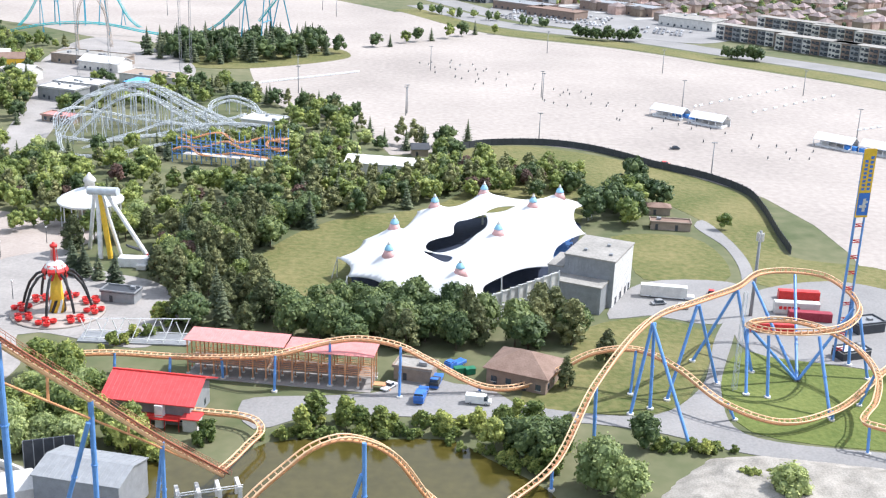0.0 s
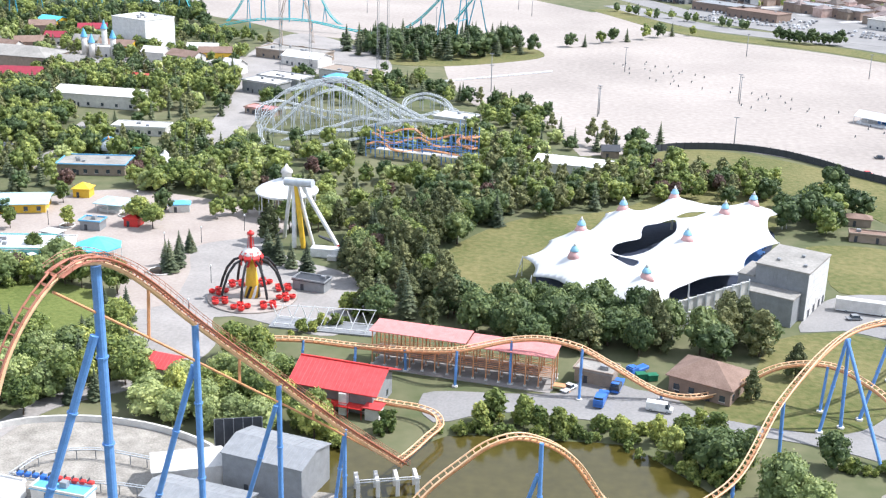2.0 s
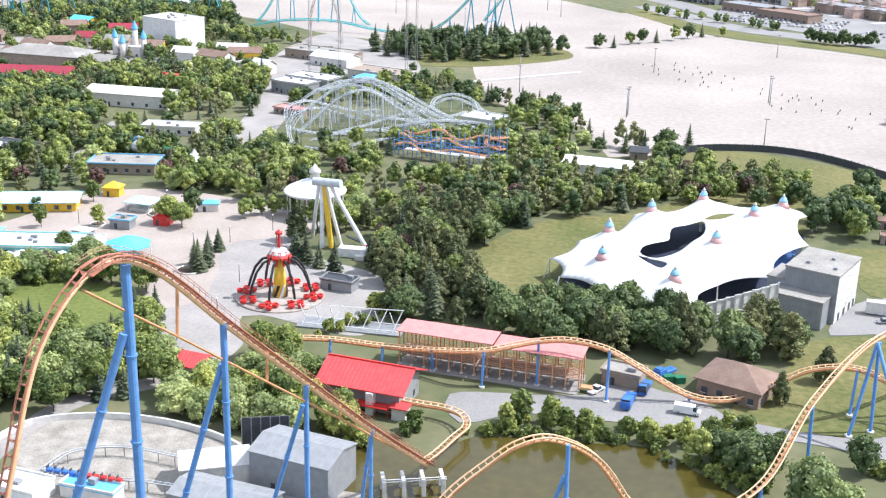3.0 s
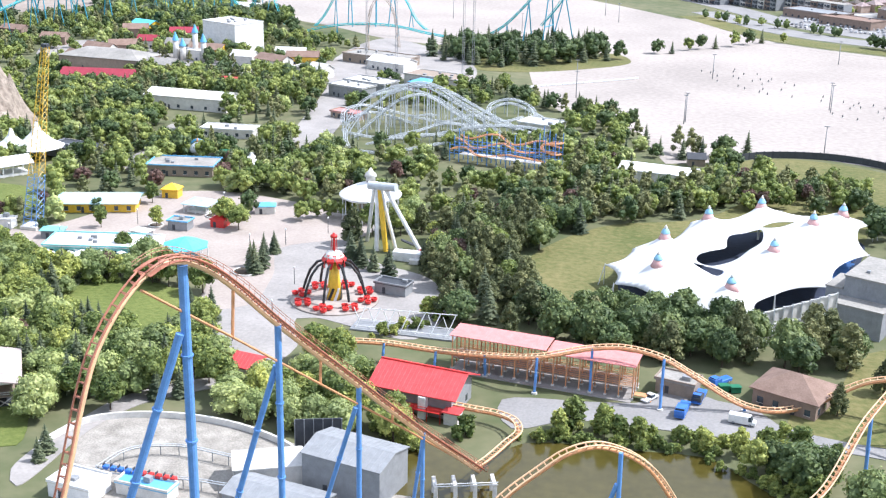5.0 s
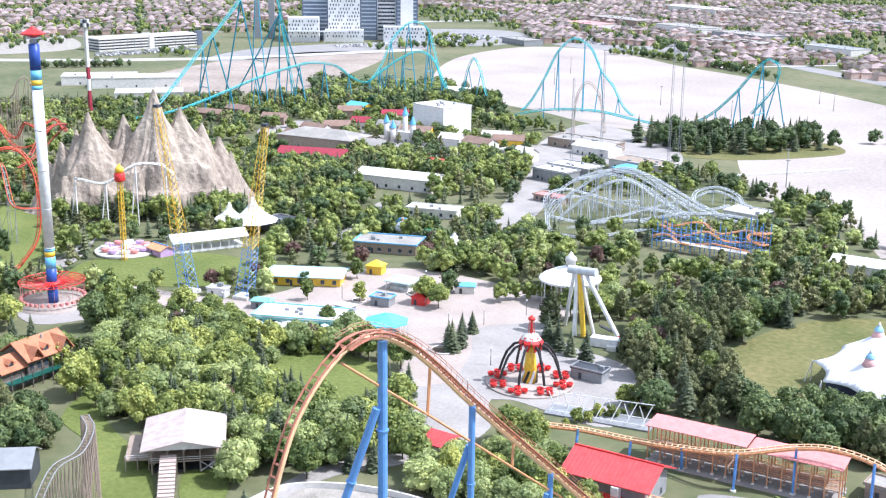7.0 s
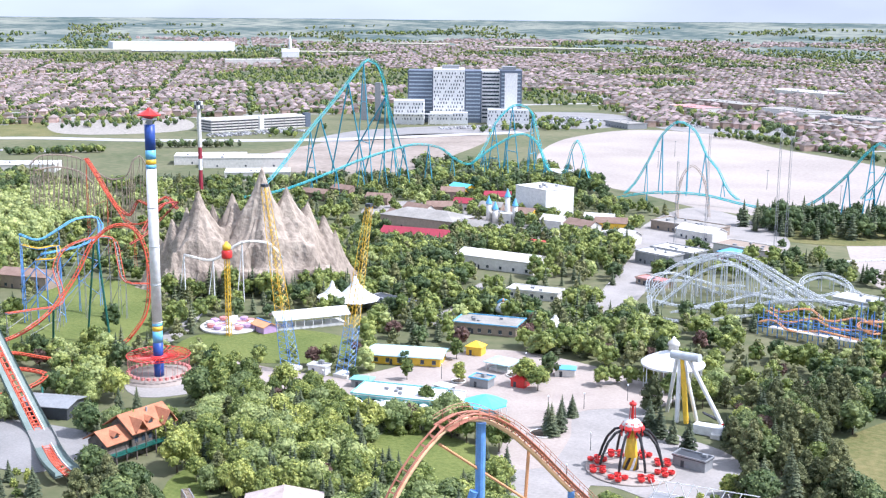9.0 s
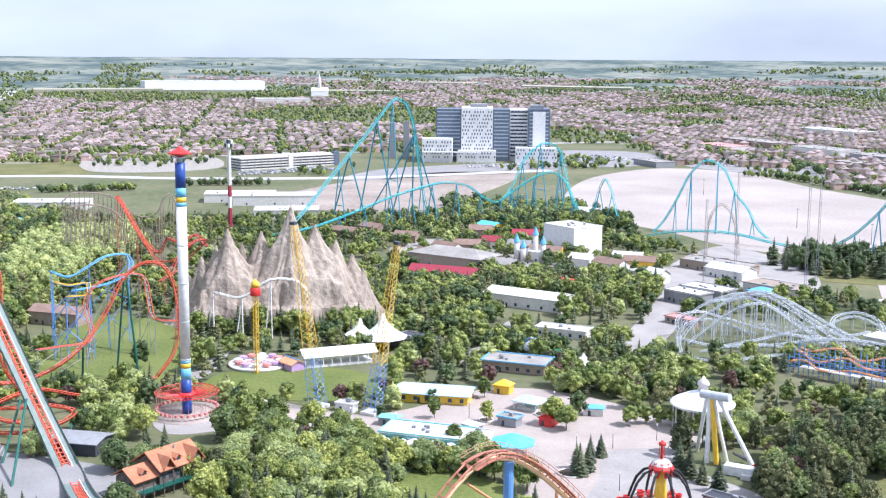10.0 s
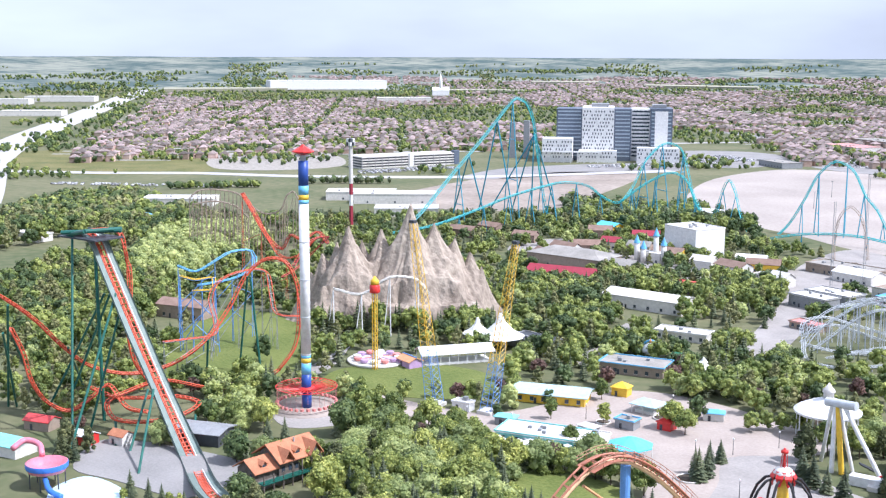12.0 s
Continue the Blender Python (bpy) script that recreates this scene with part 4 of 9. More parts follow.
house("long_barn", "long pale-roofed storage building behind trees", "building", -22.8, 466.1, -8, 34, 13, 4.5, "off_white", "white", "gable", 1.8, 0.5, windows=0, seams=1.4)
house("gate_hut", "dark little gatehouse with pitched roof by the lot", "hut", -11.7, 496.1, 10, 7, 5, 3, "wood", "dark", "gable", 2.2, 0.6)

# ---- curved dark fence, panel by panel ----
fence = thing("boundary_fence", "long curved dark grey panel fence along the lawn", "fence")
fp = spline([(x, y, 0) for x, y in FENCE_LINE], 3.2)
for a, b in zip(fp, fp[1:]):
    d = b - a
    s = Vector((-d.y, d.x, 0)).normalized() * 0.05
    bm = bmesh.new()
    v = [bm.verts.new(p) for p in (a + s, b + s, b - s, a - s)]
    v += [bm.verts.new(p.co + Vector((0, 0, 3.0))) for p in v]
    for q in ((4, 5, 6, 7), (0, 1, 5, 4), (1, 2, 6, 5), (2, 3, 7, 6), (3, 0, 4, 7)):
        bm.faces.new([v[i] for i in q])
    part("panel", bm, "dark", fence)
    boxes("post", "dark", fence, (a.x - 0.12, a.y - 0.12, 0, a.x + 0.12, a.y + 0.12, 3.3))

# ---- sign tower ----
sb = Vector((106.0, 290.7, 0))
sign = thing("sign_tower", "tall blue lattice sign tower with a yellow and blue banner", "sign", "", sb, 14)
for dx in (-1.3, 1.3):
    beams("leg", "blue", sign, [((dx, 0, 0), (dx, 0, 58))], 0.28, 10)
beams("leg", "blue", sign, [((0, 2.2, 0), (0, 2.2, 56))], 0.25, 10)
for k in range(9):
    z = 3 + k * 4.3
    bm = bmesh.new()
    for a, b in (((-1.3, 0, z), (1.3, 0, z)), ((1.3, 0, z), (0, 2.2, z)), ((0, 2.2, z), (-1.3, 0, z)), ((-1.3, 0, z + 0.7), (1.3, 0, z + 0.7))):
        beam(bm, a, b, 0.13, 6)
    part("cross_tie", bm, "red", sign, "red triangular cross tie")
boxes("banner", "yellow", sign, (-1.75, -0.55, 40, 1.75, -0.3, 58), label="yellow upright banner", bevel=0.04)
boxes("banner_badge", "lorry_blue", sign, (-1.6, -0.62, 40.6, 1.6, -0.56, 46.5), label="blue badge panel with pale emblem")
boxes("emblem", "off_white", sign, (-1.1, -0.68, 42.6, 0.9, -0.63, 43.3), (-0.2, -0.68, 41.6, 0.6, -0.63, 45.0), (0.2, -0.68, 43.8, 1.2, -0.63, 44.4))
for x0, x1, z0, z1 in ((-1.2, -0.3, 47.2, 55.5), (0.3, 1.2, 47.2, 56.5)):
    for k in range(8):
        za = z0 + (z1 - z0) * k / 8
        boxes("lettering_bar", "lorry_blue", sign, (x0, -0.6, za, x1, -0.551, za + (z1 - z0) / 8 * 0.62))
TAKEN.append((sb.x, sb.y, 4))

# ---- grey lattice phone mast by the road ----
mast = thing("phone_mast", "grey steel phone mast with panel antennas", "mast", "", (89.8, 320.7, 0))
turned("pole", "grey", mast, [(0.55, 0), (0.4, 26)], 12)
for k in range(6):
    a = k * math.pi / 3
    boxes("antenna", "off_white", mast, (0.9 * math.cos(a) - 0.2, 0.9 * math.sin(a) - 0.2, 23, 0.9 * math.cos(a) + 0.2, 0.9 * math.sin(a) + 0.2, 25.4), bevel=0.05)
    beams("arm", "grey", mast, [((0, 0, 24), (0.9 * math.cos(a), 0.9 * math.sin(a), 24))], 0.06, 5)
lat = thing("lattice_mast", "slender grey lattice mast beside the road", "mast", "", (73.8, 270.0, 0))
for k in range(3):
    a = k * 2.094
    beams("leg", "steel", lat, [((0.8 * math.cos(a), 0.8 * math.sin(a), 0), (0.55 * math.cos(a), 0.55 * math.sin(a), 26))], 0.07, 6)
for k in range(26):
    bm = bmesh.new()
    for j in range(3):
        a, b = j * 2.094, (j + 1) * 2.094
        beam(bm, (0.75 * math.cos(a), 0.75 * math.sin(a), k), (0.75 * math.cos(b), 0.75 * math.sin(b), k + 1), 0.04, 4)
    part("brace", bm, "steel", lat)

# ---- flat rides round the plaza ----
sx, sy = -105.6, 303.6
spider = thing("spider_ride", "spider ride with black arms, red cars and yellow striped cone", "fairground ride", "", (sx, sy, 0.1))
M["black"] = paint("black_paint", (0.02, 0.02, 0.022), 0.4)
turned("platform", "plaza_pink", spider, [(12.8, 0), (12.8, 0.35), (12.5, 0.45)], 40, label="round pale concrete platform")
turned("cone", "yellow", spider, [(2.3, 0.46), (1.7, 6.0), (1.0, 12.5)], 16, label="yellow cone with dark stripes")
for k in range(8):
    a = k * math.pi / 4 + 0.2
    bm = bmesh.new()
    for j in range(6):
        z0, z1 = 0.5 + j * 0.6, 1.1 + j * 0.6
        r0, r1 = 2.42 - j * 0.06, 2.36 - j * 0.06
        t0, t1 = a + j * 0.1, a + (j + 1) * 0.1
        quad(bm, (r0 * math.cos(t0), r0 * math.sin(t0), z0), (r0 * math.cos(t0 + 0.38), r0 * math.sin(t0 + 0.38), z0), (r1 * math.cos(t1 + 0.38), r1 * math.sin(t1 + 0.38), z1), (r1 * math.cos(t1), r1 * math.sin(t1), z1))
    part("stripe", bm, "black" if k % 2 else "white", spider)
turned("dome", "off_white", spider, [(3.1, 12.6), (2.9, 13.6), (2.0, 14.6), (0.6, 15.1)], 20)
for k in range(8):
    a = k * math.pi / 4
    ca, sa = math.cos(a), math.sin(a)
    bm = bmesh.new()
    for t0, t1 in ((0, 1), (1, 2)):
        prof_ = [(2.2, 14.2, 0.9), (3.3, 12.6, 1.1), (3.0, 10.2, 0.3)]
        (ra, za, wa_), (rb, zb, wb_) = prof_[t0], prof_[t1]
        for o in (0, 0.12):
            quad(bm, ((ra + o) * ca - wa_ * sa, (ra + o) * sa + wa_ * ca, za), ((ra + o) * ca + wa_ * sa, (ra + o) * sa - wa_ * ca, za), ((rb + o) * ca + wb_ * sa, (rb + o) * sa - wb_ * ca, zb), ((rb + o) * ca - wb_ * sa, (rb + o) * sa + wb_ * ca, zb))
    part("petal", bm, "red", spider, "red petal-shaped shield")
    arm_pts = [(2.0, 12.2), (5.0, 11.2), (7.2, 8.6), (8.6, 5.2), (9.4, 2.4)]
    bm = bmesh.new()
    for (ra, za), (rb, zb) in zip(arm_pts, arm_pts[1:]):
        beam(bm, (ra * ca, ra * sa, za), (rb * ca, rb * sa, zb), 0.42, 8, 0.36)
    arm = part("arm", bm, "black", spider, "black curved steel arm")
    hub = (10.0 * ca, 10.0 * sa)
    for j in range(4):
        b = a + j * math.pi / 2 + 0.4
        cx, cy = hub[0] + 1.9 * math.cos(b), hub[1] + 1.9 * math.sin(b)
        bm = bmesh.new()
        lathe(bm, [(0.5, 0.6), (0.95, 0.9), (1.0, 1.6), (0.75, 1.65), (0.6, 1.1)], 12, (cx, cy, 0))
        beam(bm, (hub[0], hub[1], 1.9), (cx, cy, 1.5), 0.12, 6)
        part("car", bm, "red", arm, "round red passenger car")
turned("mast", "red", spider, [(0.5, 15.0), (0.35, 19.0), (0.35, 20.3)], 10)
beams("mast_rods", "red", spider, [((0.9 * math.cos(k), 0.9 * math.sin(k), 15), (0.6 * math.cos(k), 0.6 * math.sin(k), 19.2)) for k in (0.5, 2.1, 3.7, 5.2)], 0.1, 6)
turned("mast_cap", "red", spider, [(1.0, 19.0), (1.0, 19.7), (0.4, 19.9)], 14)
TAKEN.append((sx, sy, 15))

px_, py_ = -105.3, 350.8
pend = thing("pendulum_ride", "white pendulum ride on slanted legs with a grey drum", "fairground ride", "", (px_, py_, 0.1))
beams("drum", "steel", pend, [((-5.0, 1.2, 21.0), (4.8, -1.2, 21.6))], 1.35, 18, label="grey horizontal drum")
for f, m, r, lb in (((-7.5, 7.0, 0), "white", 0.62, ""), ((-1.4, -2.0, 0), "white", 0.75, ""), ((1.6, -1.6, 0), "yellow", 0.85, "yellow centre leg"), ((4.2, 1.0, 0), "white", 0.6, ""), ((14.0, -2.0, 0), "white", 0.7, "")):
    head = (-1.6 + 0.18 * f[0], 0.2, 20.4)
    beams("leg", m, pend, [(f, head)], r, 12, lb)
    if f[0] > 10:
        beams("leg_foot", "red", pend, [(f, Vector(f).lerp(Vector(head), 0.09))], r * 1.15, 12, "red lower end of the leg")
beams("swing_arm", "dark", pend, [((6, 2, 3), (9.5, 4, 1.0)), ((5.5, 2.4, 3.2), (9.0, 5.0, 1.2))], 0.3, 8)
boxes("platform", "white", pend, (6, -9.5, 0, 19, -6.0, 3.0), label="white loading platform", bevel=0.1)
boxes("platform_step", "off_white", pend, (12, -11.5, 0, 15, -9.5, 1.4))
TAKEN.append((px_ + 4, py_ - 2, 13))

cx_, cy_ = -119.4, 382.8
disc = thing("round_pavilion", "round white-roofed carousel pavilion with a small cupola", "pavilion", "", (cx_, cy_, 0.1))
turned("roof", "white", disc, [(10.8, 8.2), (11.0, 8.9), (9.8, 9.8), (6.0, 11.6), (1.8, 13.2)], 28, label="white conical roof with scalloped rim", smooth=False)
turned("cupola", "off_white", disc, [(1.7, 13.2), (1.7, 15.0), (2.2, 15.2), (1.9, 16.2), (1.0, 17.0), (0.2, 18.3)], 16)
for k in range(16):
    a = k * math.pi / 8
    beams("column", "white", disc, [((9.8 * math.cos(a), 9.8 * math.sin(a), 0), (9.8 * math.cos(a), 9.8 * math.sin(a), 8.4))], 0.22, 8)
turned("core", "wood", disc, [(4.0, 0), (4.0, 8.3)], 16)
TAKEN.append((cx_, cy_, 11))

# dark ride huts, white pergola and hedge below the spider plaza
house("ride_control", "dark grey ride hut with flat roof", "hut", -91.0, 314.6, -10, 10, 5, 3, "grey", "dark", "flat", 0.2, 0.3)
perg = thing("pergola", "white slanted-pole garden structure over a ramp", "pergola", "", (-80.3, 286.4, 0))
for k in range(7):
    x = -13 + k * 4.2
    beams("pole", "white", perg, [((x, -2, 0), (x + 2.4, 1, 6.0)), ((x, 3, 0), (x - 1.2, 1.5, 5.0))], 0.13, 6)
beams("rail", "white", perg, [((-13, 1, 5.2), (15, 1, 6.2)), ((-13, -2, 1.2), (14, -2, 1.2)), ((-13, 3, 1.2), (14, 3, 1.2))], 0.12, 6)
boxes("ramp", "grey", perg, (-14, -3, 0.1, 15, 4, 0.5), label="grey ramp slab")

# ---- pale grey steel coaster ----
steel_c = thing("grey_coaster", "pale grey steel coaster with many slender columns among trees", "roller coaster")
S1 = [(-172.6, 516.9, -7.9), (-174.9, 521.4, -1.4), (-171.7, 528.8, 7.4), (-163.2, 535.7, 13.6), (-148.2, 540.0, 17.6), (-138.8, 538.4, 16.7), (-123.8, 533.8, 10.8), (-107.6, 529.2, 3.3), (-93.5, 526.8, -4.2), (-85.3, 533.2, -6.6), (-83.8, 543.6, -2.6)]
S2 = [(-163.5, 493.6, -0.5), (-155.4, 501.5, 7.6), (-145.8, 509.5, 15.8), (-136.0, 517.4, 17.6), (-120.7, 521.2, 8.7), (-106.8, 519.1, 2.3), (-94.9, 526.5, -1.0), (-88.7, 542.8, 2.6), (-92.9, 557.3, 6.7), (-103.7, 562.5, 9.1), (-112.1, 558.9, 7.2), (-111.4, 546.8, 4.7), (-102.8, 538.3, 3.3), (-94.4, 543.9, 4.7)]
S3 = [(-159.5, 489.7, -3.1), (-148.4, 496.3, 0.9), (-134.9, 504.3, 3.9), (-124.0, 513.2, 6.2), (-111.9, 518.1, 3.5), (-99.0, 520.7, -2.2)]
S4 = [(-168.3, 534.1, -7.3), (-156.6, 542.8, -2.6), (-142.1, 552.0, 0.8), (-125.8, 555.9, -3.0), (-116.2, 563.1, 1.9), (-106.4, 570.2, 5.4), (-88.8, 568.1, 0.1)]
S5 = [(-169.6, 502.1, -6.9), (-171.9, 506.6, -1.4), (-169.2, 514.9, 5.0), (-162.2, 523.5, 6.5), (-153.1, 530.3, 3.0), (-140.1, 533.9, -0.3), (-128.0, 541.1, 1.3), (-118.4, 547.3, 3.5), (-104.9, 550.1, -2.1), (-89.3, 548.8, -7.0)]
S6 = [(-162.2, 523.4, 14.6), (-148.1, 531.8, 16.7), (-132.2, 528.7, 13.8), (-115.6, 522.4, 6.8), (-99.6, 516.5, 0.3), (-86.1, 514.8, -4.2)]
S7 = [(-160.9, 481.9, -4.0), (-153.2, 486.4, 0.2), (-141.9, 492.0, 2.9), (-128.2, 498.8, 3.8), (-113.7, 503.3, 1.4)]
S8 = [(-164.2, 488.1, 5.7), (-158.2, 474.3, 2.2), (-149.4, 468.8, 1.5), (-138.0, 472.2, 1.5), (-125.0, 479.0, 3.4), (-109.7, 487.8, 5.4), (-92.1, 499.6, 6.4), (-76.8, 514.3, 3.1)]
S9 = [(-165.4, 493.0, 1.5), (-161.6, 499.5, 9.0), (-154.0, 505.0, 15.5), (-144.8, 509.8, 22.1), (-135.0, 512.5, 24.2), (-123.5, 513.4, 20.9), (-105.2, 513.3, 12.3), (-87.2, 514.7, 4.4), (-78.3, 516.1, 1.5)]
S10 = [(-163.1, 491.7, 3.4), (-152.5, 495.1, 1.5), (-138.1, 499.3, 1.5), (-123.5, 503.1, 4.0), (-106.3, 507.0, 7.4), (-89.1, 510.3, 7.8), (-76.6, 512.3, 6.2)]
S11 = [(-153.8, 517.6, 16.2), (-144.4, 522.4, 19.5), (-134.3, 525.1, 20.7), (-120.8, 524.3, 14.3), (-102.0, 524.2, 5.5), (-85.9, 523.0, 2.1)]
S12 = [(-169.9, 502.0, 4.3), (-170.9, 507.0, 9.4), (-164.9, 514.2, 11.5), (-155.2, 522.4, 8.3), (-140.9, 529.6, 4.0), (-122.9, 534.0, 1.5), (-104.1, 535.0, 1.5)]
for pts in (S1, S2, S3, S4, S5, S6, S7, S8, S9, S10, S11, S12):
    path, fr_ = track(steel_c, pts, 1.6, "steel", "steel", "steel", 0.16, 0.24, 0.7, 1.8)
    for i in range(2, len(path) - 1, 3):
        p, sd = path[i], fr_[i][1]
        if p.z > 2:
            bm = bmesh.new()
            beam(bm, (p.x, p.y, 0), (p.x, p.y, p.z - 0.6), 0.2, 6)
            if p.z > 6 and i % 2:
                beam(bm, (p.x + sd.x * 3.2, p.y + sd.y * 3.2, 0), (p.x, p.y, p.z - 0.8), 0.15, 5)
                for k in (0.35, 0.65):
                    w = 3.2 * (1 - k)
                    beam(bm, (p.x, p.y, p.z * k), (p.x + sd.x * w, p.y + sd.y * w, p.z * k), 0.1, 4)
            part("column", bm, "steel", steel_c)
# maintenance walk along the lift crest
boxes("crest_walk", "grey", steel_c, (S9[3][0], S9[3][1] + 1.2, S9[3][2] - 0.4, S9[5][0], S9[3][1] + 2.4, S9[3][2] - 0.2))
TAKEN += [(p[0], p[1], 10) for q in (S1, S2, S3, S4, S5, S6, S7) for p in q] + [(p[0] * 0.95, p[1] * 0.95, 6) for p in S7] + [(p[0] * 0.975, p[1] * 0.975, 7) for q in (S2, S3) for p in q]

# ---- small blue-framed coaster with orange track ----
mouse = thing("blue_coaster", "small coaster with bright blue frame and orange track", "roller coaster", "", (-89.3, 465.7, 0), -10)
for i in range(12):
    for j in range(3):
        x, y = -23 + i * 4.2, j * 5.0
        h = 8 + 5 * (i > 8) + 2 * ((i + j) % 3)
        boxes("column", "blue", mouse, (x - 0.16, y - 0.16, 0, x + 0.16, y + 0.16, h))
        if i < 11:
            for z in (3.5, 7.0):
                boxes("tie_beam", "blue", mouse, (x, y - 0.12, z, x + 4.2, y + 0.12, z + 0.24))
boxes("deck", "off_white", mouse, (-18, -1.5, 3.8, 18, 2.5, 4.0), label="pale walking deck")
for k, z in ((0, 5.2), (1, 7.5), (2, 9.6)):
    xs = np.linspace(-23, 23, 12)
    track(mouse, [(float(x), 5 * k + 2.6 * math.sin(i * 1.5 + k), z + 1.2 * math.sin(i * 1.1 + k * 2)) for i, x in enumerate(xs)], 1.0, "orange", "orange", "orange", 0.14, 0.18, 0.4, 1.6)
track(mouse, [(18, 0, 12), (23, 2, 12.4), (24, 7, 11.8), (20, 10, 11), (16, 8, 10.2), (17, 2, 9.4), (22, 0, 8.4), (24, 4, 7.6), (22, 9, 6.6)], 1.0, "orange", "orange", "orange", 0.14, 0.18, 0.4, 1.4)
TAKEN += [(-102.4, 445.4, 9), (-86.3, 451.0, 10), (-70.1, 456.5, 9), (-105.9, 460.0, 10), (-89.3, 465.7, 13), (-72.6, 471.5, 12)]

# ---- swing tower ----
tower = thing("swing_tower", "very tall white swing tower with blue bands and red star cap", "fairground ride", "", (-280.3, 303.8, 0.1))
M["sky_blue"] = paint("sky_blue_paint", (0.16, 0.46, 0.70), 0.4)
M["deep_blue"] = paint("deep_blue_paint", (0.025, 0.07, 0.30), 0.4)
for z0, z1, m in ((0, 6.0, "deep_blue"), (6, 12.5, "deep_blue"), (12.5, 16.6, "sky_blue"), (16.6, 18.4, "yellow"), (18.4, 19.4, "sky_blue"), (19.4, 73.6, "white"), (73.6, 75, "sky_blue"), (75, 76.8, "yellow"), (76.8, 80, "sky_blue"), (80, 88.6, "deep_blue")):
    turned("shaft_band", m, tower, [(1.75, z0), (1.75, z1 - 0.03)], 24)
for z in (19.5, 33, 46.5, 60):
    turned("joint_ring", "steel", tower, [(1.85, z), (1.85, z + 0.35)], 24)
turned("neck", "steel", tower, [(1.0, 88.5), (1.0, 90.0), (2.6, 90.2), (2.6, 90.5)], 16)
turned("star_cap", "red", tower, [(0.6, 90.5), (3.9, 91.6), (3.9, 91.9), (1.2, 93.4), (0.4, 94.2)], 8, label="red star-shaped cap", smooth=False)
turned("hub_ring", "red", tower, [(2.1, 6.2), (3.0, 6.6), (3.0, 7.4), (2.1, 7.8)], 24)
for k in range(32):
    a = 2 * math.pi * k / 32
    ca, sa = math.cos(a), math.sin(a)
    bm = bmesh.new()
    beam(bm, (2.6 * ca, 2.6 * sa, 7.2), (11 * ca, 11 * sa, 8.0), 0.13, 5)
    b2 = 2 * math.pi * (k + 1) / 32
    beam(bm, (11 * ca, 11 * sa, 8.0), (11 * math.cos(b2), 11 * math.sin(b2), 8.0), 0.14, 5)
    beam(bm, (7 * ca, 7 * sa, 7.6), (7 * math.cos(b2), 7 * math.sin(b2), 7.6), 0.12, 5)
    arm = part("swing_arm", bm, "red", tower, "red radial arm")
    bm = bmesh.new()
    beam(bm, (10.6 * ca, 10.6 * sa, 8.0), (10.6 * ca, 10.6 * sa, 2.6), 0.05, 4)
    box(bm, 10.6 * ca - 0.5, 10.6 * sa - 0.5, 1.6, 10.6 * ca + 0.5, 10.6 * sa + 0.5, 2.5)
    part("swing_seat", bm, "pink_roof", arm)
turned("platform", "plaza_pink", tower, [(13.5, -0.2), (13.5, 0.25)], 40, label="round pale boarding platform")
TAKEN.append((-280.3, 303.8, 14))

# ---- small yellow tower and round ride ----
flyer = thing("small_drop_tower", "yellow lattice tower with a red and yellow top", "fairground ride", "", (-293.5, 358.7, 0.1))
for dx, dy in ((-0.7, -0.7), (0.7, -0.7), (0.7, 0.7), (-0.7, 0.7)):
    beams("leg", "yellow", flyer, [((dx, dy, 0), (dx, dy, 36))], 0.16, 6)
for k in range(18):
    z = k * 2
    bm = bmesh.new()
    for a, b in (((-0.7, -0.7), (0.7, -0.7)), ((0.7, -0.7), (0.7, 0.7)), ((0.7, 0.7), (-0.7, 0.7)), ((-0.7, 0.7), (-0.7, -0.7))):
        beam(bm, (*a, z), (*b, z + 2), 0.08, 4)
    part("brace", bm, "yellow", flyer)
turned("carriage", "red", flyer, [(1.9, 31.5), (2.1, 32.0), (2.1, 34.4), (1.6, 34.8)], 12, label="red seat carriage")
turned("crown_top", "yellow", flyer, [(1.7, 34.9), (1.7, 36.6), (1.1, 37.0), (0.3, 38.2)], 12)
whirl = thing("round_ride", "round white whirling ride with pink and purple trim", "fairground ride", "", (-301.3, 369.7, 0.1))
M["lilac"] = paint("lilac_paint", (0.45, 0.30, 0.50))
turned("platform", "off_white", whirl, [(12.5, 0), (12.5, 0.8), (12.2, 0.9)], 32)
for k in range(12):
    a = k * math.pi / 6
    bm = bmesh.new()
    lathe(bm, [(0.9, 1.0), (1.6, 1.4), (1.7, 2.4), (1.2, 2.6)], 10, (8.5 * math.cos(a), 8.5 * math.sin(a), 0))
    beam(bm, (0, 0, 2.2), (8.5 * math.cos(a), 8.5 * math.sin(a), 1.6), 0.2, 6)
    part("car", bm, ("lilac", "white", "pink_roof")[k % 3], whirl)
turned("centre_drum", "white", whirl, [(2.4, 0.9), (2.2, 3.0), (0.8, 4.4)], 16)
house("striped_booth", "striped orange, blue and pink ticket booth", "booth", -286.1, 371.8, -20, 9, 6, 2.6, "lilac", "orange", "gable", 1.6, 0.6, trim="blue")
TAKEN += [(-301.3, 369.7, 13)]

